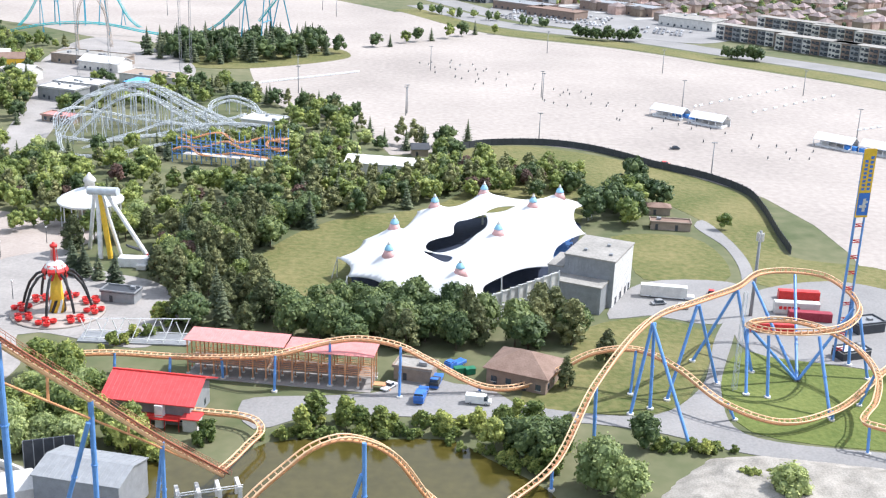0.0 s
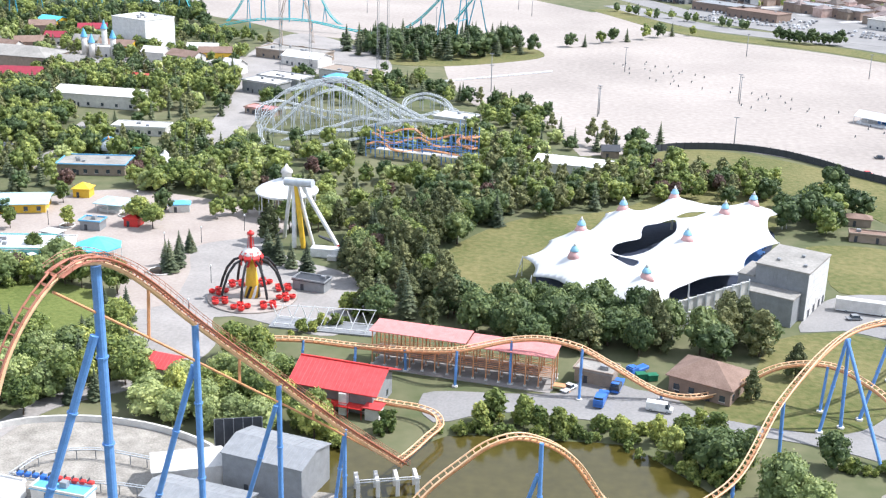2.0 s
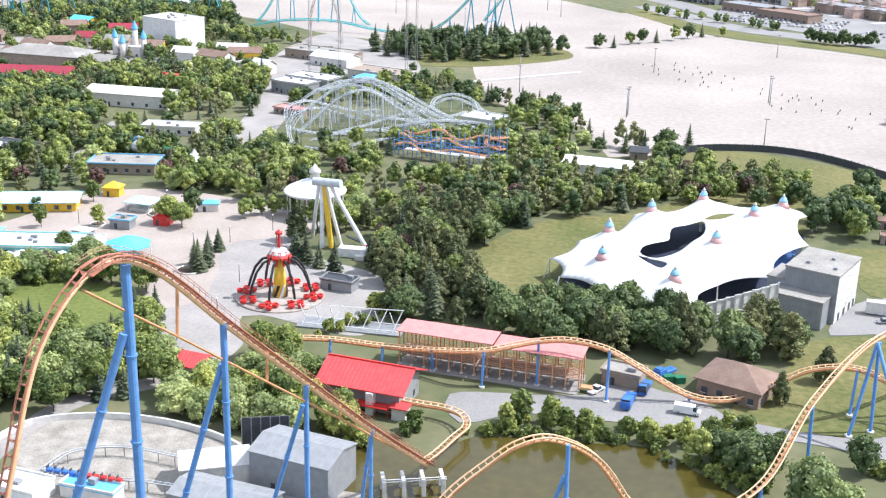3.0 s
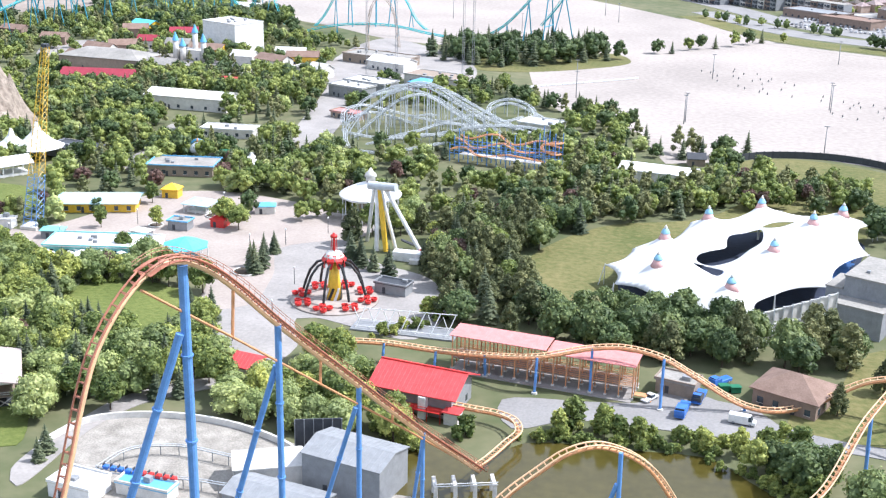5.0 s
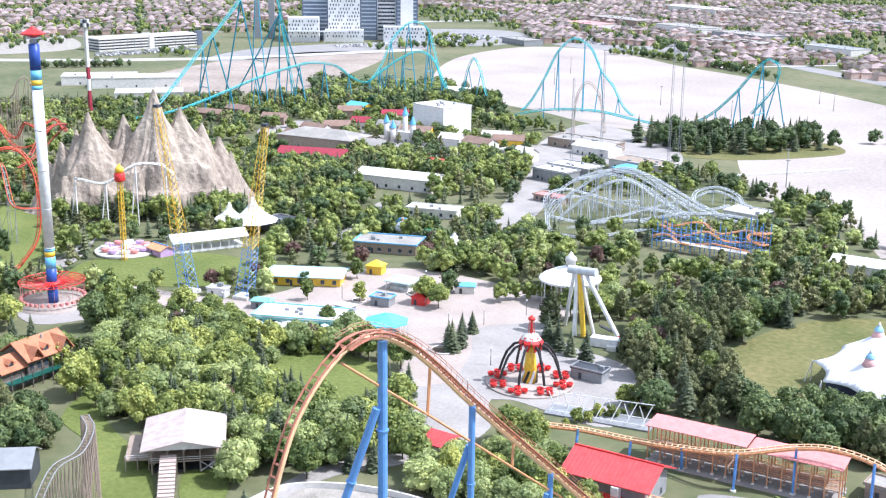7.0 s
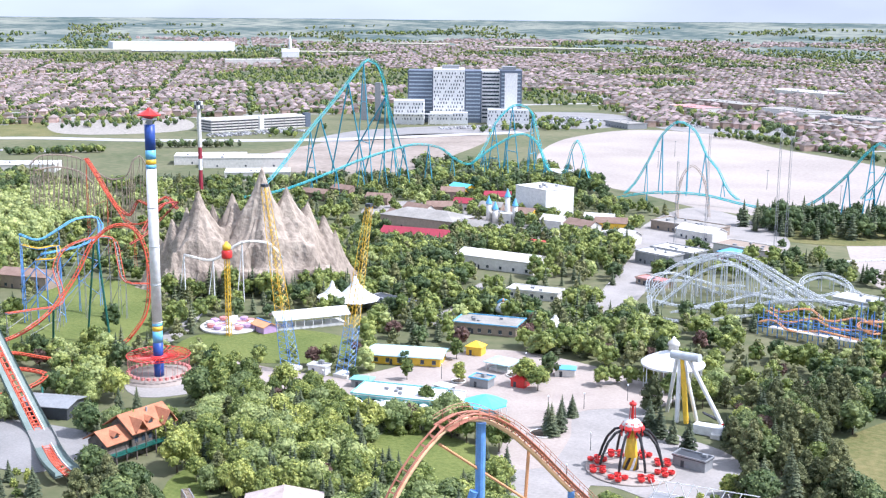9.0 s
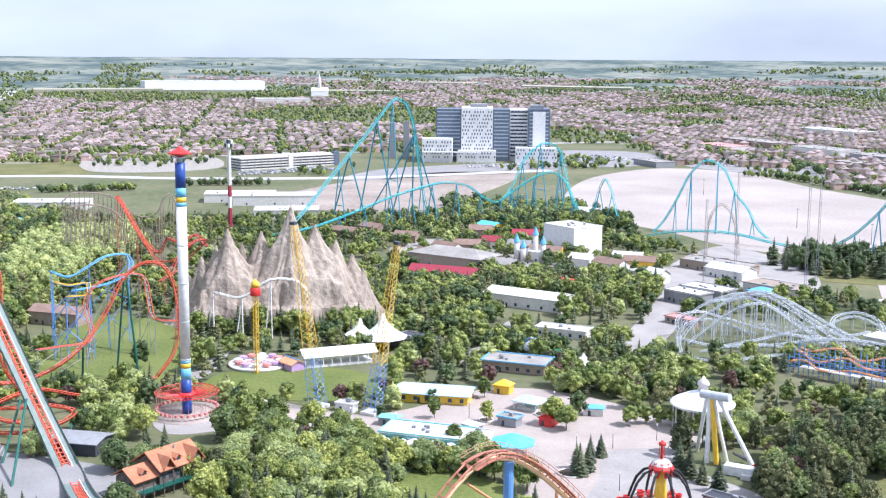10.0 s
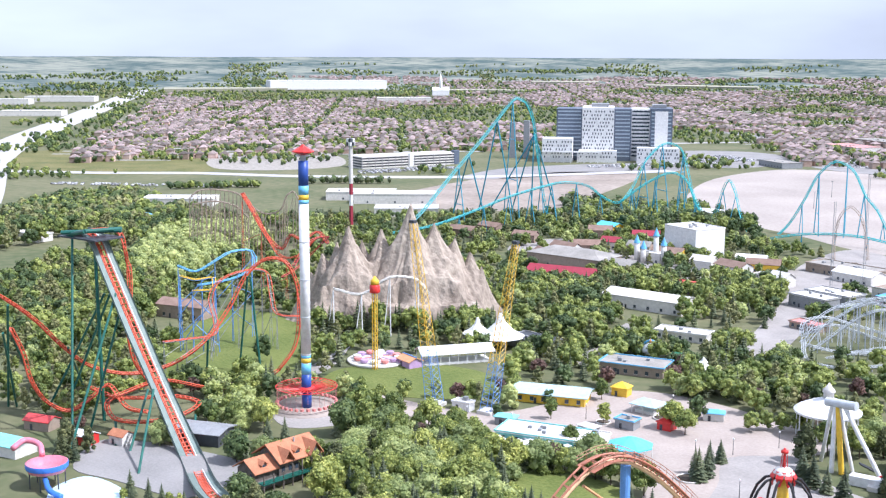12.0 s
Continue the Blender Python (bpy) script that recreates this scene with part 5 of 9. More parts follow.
# ---- slingshot masts ----
for (bx, by), head, lb in (((-245.0, 333.5), (-251.4, 328.7, 66.6), "tall lattice mast, yellow above and blue below"), ((-224.3, 337.0), (-216.8, 341.9, 60.8), "leaning lattice mast, yellow above and blue below")):
    sl = thing("slingshot_mast", lb, "mast", "slingshot masts", (bx, by, 0.1))
    top_ = Vector(head) - Vector((bx, by, 0.1))
    rows_ = 30
    for k in range(rows_):
        s0, s1 = k / rows_, (k + 1) / rows_
        c0, c1 = top_ * s0, top_ * s1
        w0, w1 = 2.4 - 1.5 * s0, 2.4 - 1.5 * s1
        bm = bmesh.new()
        cr = ((-1, -1), (1, -1), (1, 1), (-1, 1))
        for j in range(4):
            a, b = cr[j], cr[(j + 1) % 4]
            beam(bm, c0 + Vector((a[0] * w0, a[1] * w0, 0)), c1 + Vector((a[0] * w1, a[1] * w1, 0)), 0.12, 5)
            beam(bm, c0 + Vector((a[0] * w0, a[1] * w0, 0)), c1 + Vector((b[0] * w1, b[1] * w1, 0)), 0.07, 4)
        part("lattice_bay", bm, "blue" if s0 < 0.3 else "yellow", sl)
    boxes("base", "off_white", sl, (-3, -3, -0.1, 3, 3, 1.2), bevel=0.1)
    boxes("mast_head", "dark", sl, (top_.x - 1, top_.y - 1, top_.z, top_.x + 1, top_.y + 1, top_.z + 1))
    TAKEN.append((bx, by, 5))
house("sling_booth", "white control booth between the masts", "booth", -234.1, 335.6, 5, 7, 4, 2.8, "white", "off_white", "flat", 0.2, 0.3)

# ---- white peaked tents and pavilion ----
def peaked_tent(label, x, y, r, h, up, mat="white", turn=0):
    ob = thing("peaked_tent", label, "tent", "peaked tents", (x, y, 0.1), turn)
    bm = bmesh.new()
    lathe(bm, [(r, h), (r * 0.55, h + up * 0.25), (r * 0.22, h + up * 0.6), (r * 0.06, h + up)], 8)
    part("canopy", bm, mat, ob)
    for k in range(8):
        a = k * math.pi / 4
        beams("pole", "white", ob, [((r * 0.97 * math.cos(a), r * 0.97 * math.sin(a), 0), (r * 0.97 * math.cos(a), r * 0.97 * math.sin(a), h + 0.05))], 0.1, 6)
    TAKEN.append((x, y, r * 0.8))


peaked_tent("white peaked event tent among trees", -273.7, 420.0, 11, 5, 10)
peaked_tent("white peaked event tent beside the larger one", -284.5, 418.4, 7, 5, 7)
tr = house("long_marquee", "long white sloping canopy beside the tents", "canopy", -275.5, 388.6, 52, 30, 10, 4.5, "white", "white", "gable", 2.5, 0.8, open_sides=True)
house("tent_hall", "low dark-roofed hall beside the white tents", "hall", -262.0, 428.9, -12, 22, 12, 4, "grey", "dark", "flat", 0.3, 0.4)

# ---- food stands and shops on the plaza ----
M["stand_roof"] = paint("faded_pale_blue_roof", (0.42, 0.60, 0.64), 0.6)
house("yellow_stand", "long yellow food stand with pale blue roof", "food stand", -214.6, 365.1, 18, 26, 12, 3.4, "yellow", "stand_roof", "gable", 1.3, 1.4, windows=6, seams=1.2)
M["sky_roof"] = paint("sky_blue_roof", (0.14, 0.42, 0.68), 0.5)
house("blue_restaurant", "low restaurant with wavy bright blue roof edge", "restaurant", -208.1, 419.1, 10, 26, 14, 4, "wood", "flat_roof", "flat", 0.3, 0.6, windows=6, trim="sky_roof")
bd = thing("blue_dome", "grey dome beside a bright blue arch on the restaurant", "dome", "", (-210.8, 437.2, 4.0))
turned("shell", "steel", bd, [(3.5, 0), (3.3, 1.4), (2.4, 2.8), (0.9, 3.6), (0.1, 3.8)], 18)
ring = [(4.2 * math.cos(a), 1.0, 4.6 * math.sin(a)) for a in np.linspace(0, math.pi, 13)]
beams("arch", "sky_roof", bd, list(zip(ring, ring[1:])), 0.5, 6, "bright blue arch over the dome")
turned("knob", "orange", bd, [(0.3, 3.8), (0.5, 4.6), (0.1, 5.6)], 8)
house("orange_kiosk", "small orange kiosk with stepped roof", "kiosk", -197.0, 385.6, 5, 6, 5, 3.2, "yellow", "yellow", "pyramid", 2.0, 0.5)
house("white_pavilion", "open pavilion with white-rimmed green roof", "pavilion", -179.3, 372.2, -5, 9, 8, 3.2, "off_white", "stand_roof", "hip", 1.5, 0.8, open_sides=True)
house("grey_stall", "small grey stall with blue front", "stall", -177.0, 351.4, 0, 7, 5, 3, "grey", "flat_roof", "flat", 0.2, 0.4, trim="sky_roof")
house("red_stall", "small stall with rounded red roof", "stall", -165.6, 358.2, 0, 5, 5, 2.8, "red", "red", "pyramid", 1.4, 0.4)
cano = thing("blue_canopy_pavilion", "bright blue eight-sided canopy pavilion on the plaza", "pavilion", "", (-161.9, 323.9, 0.1))
turned("canopy", "cyan", cano, [(7.4, 4.2), (7.4, 4.6), (3.0, 6.3), (0.3, 7.2)], 8, label="bright blue pyramid canopy", smooth=False)
for k in range(8):
    a = (k + 0.5) * math.pi / 4
    beams("post", "white", cano, [((6.8 * math.cos(a), 6.8 * math.sin(a), 0), (6.8 * math.cos(a), 6.8 * math.sin(a), 4.3))], 0.14, 6)
turned("counter", "off_white", cano, [(3.0, 0), (3.0, 1.1)], 8, smooth=False)
TAKEN.append((-161.9, 323.9, 8))
house("white_food_hall", "low white flat-roofed food hall full of rooftop units", "food hall", -192.0, 322.4, 12, 30, 13, 3.4, "pale_teal", "white", "flat", 0.3, 0.5, windows=6)
house("white_annex", "low white annex of the food hall", "food hall", -179.1, 327.6, 10, 12, 10, 3, "off_white", "white", "flat", 0.3, 0.4)
house("north_shop", "long low white shop building behind trees", "shop", -216.4, 482.4, 5, 24, 10, 3.6, "off_white", "white", "flat", 0.3, 0.4, windows=5)
house("white_hall", "wide white hall with pale roof among trees", "hall", -258.4, 533.8, -2, 44, 18, 6, "off_white", "off_white", "gable", 2.2, 0.5, windows=6, seams=2)
house("green_stage", "small green covered stage beside a white tent", "stage", -197.5, 441.2, 0, 9, 6, 3, "bin_green", "bin_green", "gable", 1.4, 0.5, open_sides=True)
peaked_tent("small white peaked tent among trees", -184.9, 432.2, 6, 3, 3.5)
house("red_hall", "red-roofed hall with white gable among trees", "hall", -329.2, 571.2, 8, 42, 14, 5, "off_white", "maroon", "gable", 3.2, 0.6, windows=6)
house("theatre_hall", "big grey-roofed theatre hall in the village", "theatre", -350.0, 617.1, -4, 52, 24, 7, "wood", "flat_roof", "hip", 4, 0.6)
house("white_block", "tall plain white show building", "building", -311.0, 704.0, -25, 30, 24, 17, "white", "off_white", "flat", 0.3, 0.2, doors=0)
house("castle_gate", "small pale castle with blue pointed towers", "castle", -316.1, 655.1, -10, 16, 8, 6, "off_white", "off_white", "flat", 0.3, 0.1, windows=3)
for dx, dy, h in ((-9, -4, 12), (9, -4, 12), (0, 4, 16), (-4, -5, 9)):
    tw = thing("castle_tower", "pale round castle tower with a blue cone roof", "tower", "castle towers", (-316.1, 655.1, 0))
    tw.location.x += dx
    tw.location.y += dy
    turned("shaft", "off_white", tw, [(1.7, 0), (1.6, h)], 12)
    turned("cone_roof", "sky_roof", tw, [(2.1, h), (0.1, h + 5)], 12, smooth=False)
house("village_house", "cream workshop with pale gable roof", "house", -263.8, 682.3, 10, 18, 12, 4, "off_white", "white", "gable", 2.6, 0.5, windows=3)
house("service_building", "grey flat-roofed service building", "building", -192.1, 583.6, -20, 22, 12, 6, "grey", "off_white", "flat", 2.6, 0.5, windows=3)
house("village_house", "long pale storage building by the lot", "house", -194.7, 666.3, -20, 26, 14, 5, "off_white", "white", "gable", 2.6, 0.5, windows=3)
house("service_building", "brown flat-roofed service building", "building", -213.7, 696.3, 10, 16, 10, 4, "wood", "flat_roof", "flat", 2.6, 0.5, windows=3)
house("village_house", "brown timber village house", "house", -470.6, 673.3, 0, 20, 10, 5, "brick", "brown_roof", "gable", 2.6, 0.5, windows=3)
house("village_house", "brown timber village house", "house", -463.8, 698.8, -10, 18, 10, 5, "brick", "brown_roof", "gable", 2.6, 0.5, windows=3)
house("village_house", "brown timber village shop", "house", -422.2, 678.0, 10, 16, 9, 5, "brick", "brown_roof", "gable", 2.6, 0.5, windows=3)
house("village_house", "yellow shop with bright blue roof", "house", -396.0, 750.3, -20, 18, 12, 5, "yellow", "cyan", "gable", 2.6, 0.5, windows=3)
house("village_house", "pale shed under the teal coaster", "house", -370.9, 871.4, 0, 20, 12, 4, "off_white", "white", "gable", 2.6, 0.5, windows=3)
house("village_house", "small brick house with red roof", "house", -256.3, 580.1, -5, 14, 9, 4, "brick", "red_roof", "gable", 2.6, 0.5, windows=3)
house("village_house", "white gabled house in the village", "house", -330.3, 612.8, 0, 14, 9, 5, "white", "off_white", "gable", 2.6, 0.5, windows=3)
house("service_building", "cream flat-roofed shop in the village", "building", -235.4, 635.7, -20, 16, 10, 4, "off_white", "flat_roof", "flat", 2.6, 0.5, windows=3)
house("pavilion", "distant pavilion with bright blue roof", "pavilion", -703.7, 588.4, 0, 14, 14, 4, "white", "sky_roof", "pyramid", 2.6, 0.5, windows=3)
house("service_building", "long pale hall behind trees", "building", -692.7, 481.4, 0, 26, 12, 5, "off_white", "white", "flat", 2.6, 0.5, windows=3)

# ---- the teal giant coaster ----
giant = thing("teal_coaster", "giant teal steel roller coaster with tall tapered supports", "roller coaster")
LIFT_T = [(-529.6, 664.8, -7.4), (-521.1, 684.1, 6.5), (-508.9, 713.0, 37.4), (-496.3, 738.8, 66.7), (-486.7, 754.6, 87.9), (-482.5, 759.7, 93.7), (-478.7, 765.7, 90.7), (-475.4, 771.2, 77.8), (-472.4, 775.4, 47.7), (-469.7, 779.4, 19.3), (-467.7, 785.3, -3.1)]
RUN_T = [(-498.4, 625.8, 5.5), (-483.0, 650.2, 8.7), (-472.3, 682.5, 15.6), (-460.0, 714.7, 24.7), (-449.8, 744.7, 30.2), (-443.2, 766.0, 32.2), (-433.4, 783.0, 28.8), (-426.8, 798.0, 18.5), (-422.0, 811.9, 14.0), (-421.8, 834.5, 24.3), (-417.0, 848.0, 45.8), (-407.9, 863.5, 57.3), (-399.9, 872.7, 53.1), (-392.5, 870.6, 36.6), (-383.4, 863.7, 17.7), (-370.0, 858.7, 0.1)]
RUN_T2 = [(-422.0, 811.9, 14.0), (-405.8, 831.2, 30.0), (-392.7, 843.0, 36.5), (-380.7, 843.0, 31.5), (-370.3, 842.2, 11.9), (-360.2, 841.1, 2.9), (-353.5, 838.5, 11.4), (-347.6, 835.6, 27.1), (-342.2, 832.4, 34.9), (-336.3, 829.4, 28.4), (-327.2, 822.3, 8.9), (-313.8, 811.4, -3.9), (-304.6, 809.6, -6.1), (-293.0, 819.2, 5.2), (-283.6, 824.6, 23.2), (-274.7, 830.8, 44.1), (-264.7, 835.1, 52.8), (-253.6, 838.5, 47.2), (-242.5, 837.6, 28.2), (-234.4, 835.7, 20.5), (-224.3, 832.3, 5.2), (-209.1, 823.9, -2.8)]
RUN_T3 = [(-306.4, 792.8, -4.2), (-288.3, 789.0, 2.3), (-261.4, 789.9, 7.2), (-231.0, 791.0, 7.6), (-201.7, 786.6, 4.0), (-172.8, 779.1, 3.3), (-152.7, 770.0, 12.0), (-134.6, 763.2, 29.0), (-121.0, 758.4, 46.2), (-113.6, 756.5, 52.7), (-108.5, 760.3, 49.5), (-110.9, 770.1, 35.0), (-126.1, 781.9, 14.5)]
for pts, r, wide in ((LIFT_T, 0.24, 2.2), (RUN_T, 0.2, 1.7), (RUN_T2, 0.2, 1.7), (RUN_T3, 0.2, 1.7)):
    path, fr = track(giant, pts, wide, "teal", "teal", "teal", r, 0.36, 1.0, 4.0)
    gap = 5 if pts is not LIFT_T else 16
    for i in range(3, len(path) - 2, gap):
        p, s = path[i], fr[i][1]
        if p.z > 6:
            leg = 0.22 * p.z
            for sd in (-1, 1):
                q = Vector((p.x + sd * s.x * leg, p.y + sd * s.y * leg, 0))
                beams("support", "teal_support", giant, [(q, (p.x, p.y, p.z - 1.3))], 0.4 if p.z > 30 else 0.3, 8)
            if p.z > 40:
                for k in (0.35, 0.68):
                    w = leg * (1 - k)
                    beams("cross_beam", "teal_support", giant, [((p.x - s.x * w, p.y - s.y * w, p.z * k), (p.x + s.x * w, p.y + s.y * w, p.z * k))], 0.35, 6)
lp = [p for p in spline(LIFT_T, 4.0)][:52]
lf = frames_along(lp)
bm = bmesh.new()
for i in range(len(lp) - 1):
    for sd in (-1, 1):
        a, b = lp[i] + lf[i][1] * sd * 1.4, lp[i] + lf[i][1] * sd * 2.6
        c, d = lp[i + 1] + lf[i + 1][1] * sd * 2.6, lp[i + 1] + lf[i + 1][1] * sd * 1.4
        quad(bm, a, b, c, d)
        quad(bm, b + Vector((0, 0, 1.1)), c + Vector((0, 0, 1.1)), c + Vector((0, 0, 0.9)), b + Vector((0, 0, 0.9)))
part("lift_walkway", bm, "pale_teal", giant, "pale teal walkway along the lift")
# big A-frames that carry the lift and drop
for foot, head in (((-517.3, 759.3, 0.0), (-491.5, 746.7, 76.2)), ((-520.7, 777.7, 0.0), (-471.4, 766.7, 65.4)), ((-485.8, 763.2, 0.0), (-491.5, 746.7, 76.2)), ((-484.0, 784.9, 0.0), (-471.4, 766.7, 65.4)), ((-533.0, 747.1, 0.0), (-502.1, 725.1, 51.6)), ((-499.5, 744.6, 0.0), (-502.1, 725.1, 51.6)), ((-514.6, 804.0, 0.0), (-473.8, 772.2, 69.3)), ((-480.2, 817.5, 0.0), (-473.1, 773.8, 60.7))):
    beams("support", "teal_support", giant, [(foot, head)], 0.55, 8)

# ---- red-and-white drop tower far behind the rock ----
dt = thing("drop_tower", "slim red and white drop tower with chequered top", "tower", "", (-550.4, 646.6, 0))
for z0, z1, m in ((0, 18, "maroon"), (18, 26, "white"), (26, 34, "maroon"), (34, 60, "off_white")):
    turned("shaft_band", m, dt, [(1.5, z0), (1.4, z1 - 0.05)], 6, smooth=False)
for k in range(6):
    for j in range(2):
        a = k * math.pi / 3
        boxes("checker", "white" if (k + j) % 2 else "dark", dt, (2.0 * math.cos(a) - 0.9, 2.0 * math.sin(a) - 0.9, 61 + j * 2.6, 2.0 * math.cos(a) + 0.9, 2.0 * math.sin(a) + 0.9, 63.6 + j * 2.6))
turned("neck", "steel", dt, [(1.4, 60), (1.6, 61.2)], 8)

# ---- rock mountain ----
M["rock"] = mk("pale_grey_rock", (0.20, 0.162, 0.13), (0.44, 0.375, 0.305), 0.06, 0.95, 0.9, fine=7)
PEAKS = [((-339.2, 441.8, 53.6), 17), ((-331.6, 450.0, 44.2), 18), ((-360.1, 421.0, 45.0), 15), ((-363.0, 434.3, 37.2), 9), ((-354.5, 438.6, 41.8), 11), ((-367.7, 421.1, 36.7), 11), ((-351.7, 448.6, 38.1), 12), ((-325.2, 458.3, 36.1), 17), ((-320.9, 465.0, 31.3), 13), ((-315.2, 466.5, 24.5), 10), ((-372.9, 416.4, 30.8), 13), ((-376.9, 412.8, 24.9), 10)]
ROCK_MID, ROCK_ALONG, ROCK_BACK = Vector((-343.5, 436.9)), Vector((0.786, 0.618)), Vector((-0.618, 0.786))


def ease(k):
    k = min(1.0, max(0.0, k))
    return k * k * (3 - 2 * k)


def rock_height(x, y):
    """A terraced cliff with fluted spires rising out of it."""
    q = Vector((x, y)) - ROCK_MID
    u, v = q.dot(ROCK_ALONG), q.dot(ROCK_BACK)
    u += 4.0 * noise.noise((x * 0.09, y * 0.09, 7)) + 1.5 * noise.noise((x * 0.3, y * 0.3, 8))
    v += 4.0 * noise.noise((x * 0.09, y * 0.09, 17)) + 1.5 * noise.noise((x * 0.3, y * 0.3, 18))
    end = ease((43 - abs(u)) / 7)
    low = 11 * end * ease((v + 24) / 5) * ease((27 - v) / 8)
    mid = 8 * ease((36 - abs(u + 2)) / 5) * ease((v + 15) / 3) * ease((23 - v) / 6)
    top = 7 * ease((24 - abs(u - 8)) / 6) * ease((v + 6) / 4) * ease((18 - v) / 6)
    base = low + mid + top
    z = base
    for (px, py, pz), r in PEAKS:
        d = math.hypot(x - px, y - py)
        if d < r * 1.8:
            a = math.atan2(y - py, x - px)
            flute = 1 + 0.34 * noise.noise((math.cos(a) * 2.2, math.sin(a) * 2.2, px)) + 0.10 * noise.noise((math.cos(a) * 7, math.sin(a) * 7, py))
            k = max(0.0, 1 - d / (r * 1.15 * flute))
            z = max(z, base * (1 - k) + pz * (0.72 * k ** 1.1 + 0.28 * k ** 3) + base * k * 0.12)
    if z > 0.5:
        z += 1.6 * noise.noise((x * 0.16, y * 0.16, 1)) - 1.6 * abs(noise.noise((x * 0.28, y * 0.28, 2))) + 0.4 * noise.noise((x * 0.9, y * 0.9, 3))
    return max(z, -0.3)


bx0, bx1 = min(p[0][0] for p in PEAKS) - 22, max(p[0][0] for p in PEAKS) + 22
by0, by1 = min(p[0][1] for p in PEAKS) - 22, max(p[0][1] for p in PEAKS) + 22
st = 0.9
nx, ny = int((bx1 - bx0) / st), int((by1 - by0) / st)
rv = [(bx0 + i * st, by0 + j * st, rock_height(bx0 + i * st, by0 + j * st)) for j in range(ny + 1) for i in range(nx + 1)]
rf_ = []
for j in range(ny):
    for i in range(nx):
        q = (j * (nx + 1) + i, j * (nx + 1) + i + 1, (j + 1) * (nx + 1) + i + 1, (j + 1) * (nx + 1) + i)
        if max(rv[k][2] for k in q) > 0.3:
            rf_.append(q)
tagged(make("rock_mountain", rv, rf_, "rock"), "craggy artificial mountain of pale grey rock spires", "mountain")
TAKEN += [(p[0][0], p[0][1], p[1] + 3) for p in PEAKS]
rt = thing("rock_coaster", "dark red coaster track winding round the rock mountain", "roller coaster")
track(rt, [(-356.1, 378.9, 33.1), (-365.0, 398.0, 39.9), (-384.8, 434.0, 36.3), (-402.4, 445.1, 27.5), (-402.0, 431.9, 20.6), (-387.4, 404.3, 20.6)], 1.4, "track_red", "maroon", "maroon", 0.13, 0.22, 0.5, 3)
track(rt, [(-457.1, 447.9, 51.8), (-446.0, 445.0, 42.9), (-433.9, 442.8, 30.7), (-421.8, 440.6, 26.2), (-415.2, 440.1, 34.2), (-407.6, 440.3, 32.0), (-405.7, 448.9, 35.5), (-391.5, 441.4, 31.9)], 1.6, "track_red", "track_red", "maroon", 0.2, 0.3, 0.6, 3)
trs = [(-346.6, 394.3, 21.6), (-335.1, 400.2, 19.5), (-326.5, 409.8, 26.7), (-317.7, 419.2, 25.0), (-313.6, 422.3, 18.5)]
pth, _ = track(rt, trs, 1.4, "off_white", "off_white", "off_white", 0.2, 0.3, 0.6, 3)
for p in pth[::4]:
    beams("support", "white", rt, [((p.x - 2, p.y - 2, 0), p), ((p.x + 2, p.y - 2, 0), p)], 0.22, 6)

# ---- dark green dive coaster with red track ----
dive = thing("dive_coaster", "tall dive coaster with red track and dark green supports", "roller coaster")
M["deck_green"] = paint("grey_green_walkway", (0.17, 0.22, 0.20), 0.6)
LD = [(-234.3, 217.1, 3.0), (-240.1, 219.3, 3.5), (-279.1, 245.9, 1.6), (-303.6, 249.6, 30.6), (-321.4, 251.3, 55.3), (-326.4, 251.4, 63.0), (-330.1, 251.6, 64.8), (-336.2, 251.7, 65.0)]
pth, fr_ = track(dive, LD, 2.2, "track_red", "track_red", "track_red", 0.2, 0.45, 0.8, 2.0)
for sd in (-1, 1):
    bm = bmesh.new()
    for i in range(len(pth) - 1):
        a, b = pth[i] + fr_[i][1] * sd * 1.35, pth[i] + fr_[i][1] * sd * 3.6
        c, d = pth[i + 1] + fr_[i + 1][1] * sd * 3.6, pth[i + 1] + fr_[i + 1][1] * sd * 1.35
        quad(bm, a, b, c, d)
        quad(bm, b, b + Vector((0, 0, 1.1)), c + Vector((0, 0, 1.1)), c)
        quad(bm, b - Vector((0, 0, 0.5)), c - Vector((0, 0, 0.5)), d - Vector((0, 0, 0.5)), a - Vector((0, 0, 0.5)))
    part("walkway", bm, "deck_green", dive, "grey-green lift walkway")
white_strip = [p + f[1] * 1.2 for p, f in zip(pth, fr_)]
make("white_strip", *tube_along(white_strip, fr_, 0.5, 0.1, 0.2, 5), "white", dive)
beams("top_frame", "green_steel", dive, [((-335.7, 244.0, 65.6), (-319.9, 256.5, 66.3)), ((-339.4, 247.5, 63.7), (-323.2, 244.1, 67.1)), ((-323.2, 244.1, 67.1), (-321.4, 257.7, 66.6))], 0.7, 8)
tpx, tpy, tpz = (-329.3, 251.0, 65.3)
boxes("top_platform", "dark", dive, (tpx - 10, tpy - 6, tpz - 1.6, tpx + 10, tpy + 6, tpz - 1.1))
track(dive, [(-331.9, 250.7, 65.9), (-328.0, 255.9, 66.4), (-323.8, 258.0, 65.8), (-321.0, 258.3, 61.7), (-320.2, 259.2, 53.9), (-318.7, 258.0, 44.5), (-317.7, 256.0, 31.2), (-318.0, 258.8, 20.6), (-316.2, 264.2, 11.7)], 1.6, "track_red", "track_red", "track_red", 0.17, 0.32, 0.7, 1.6)
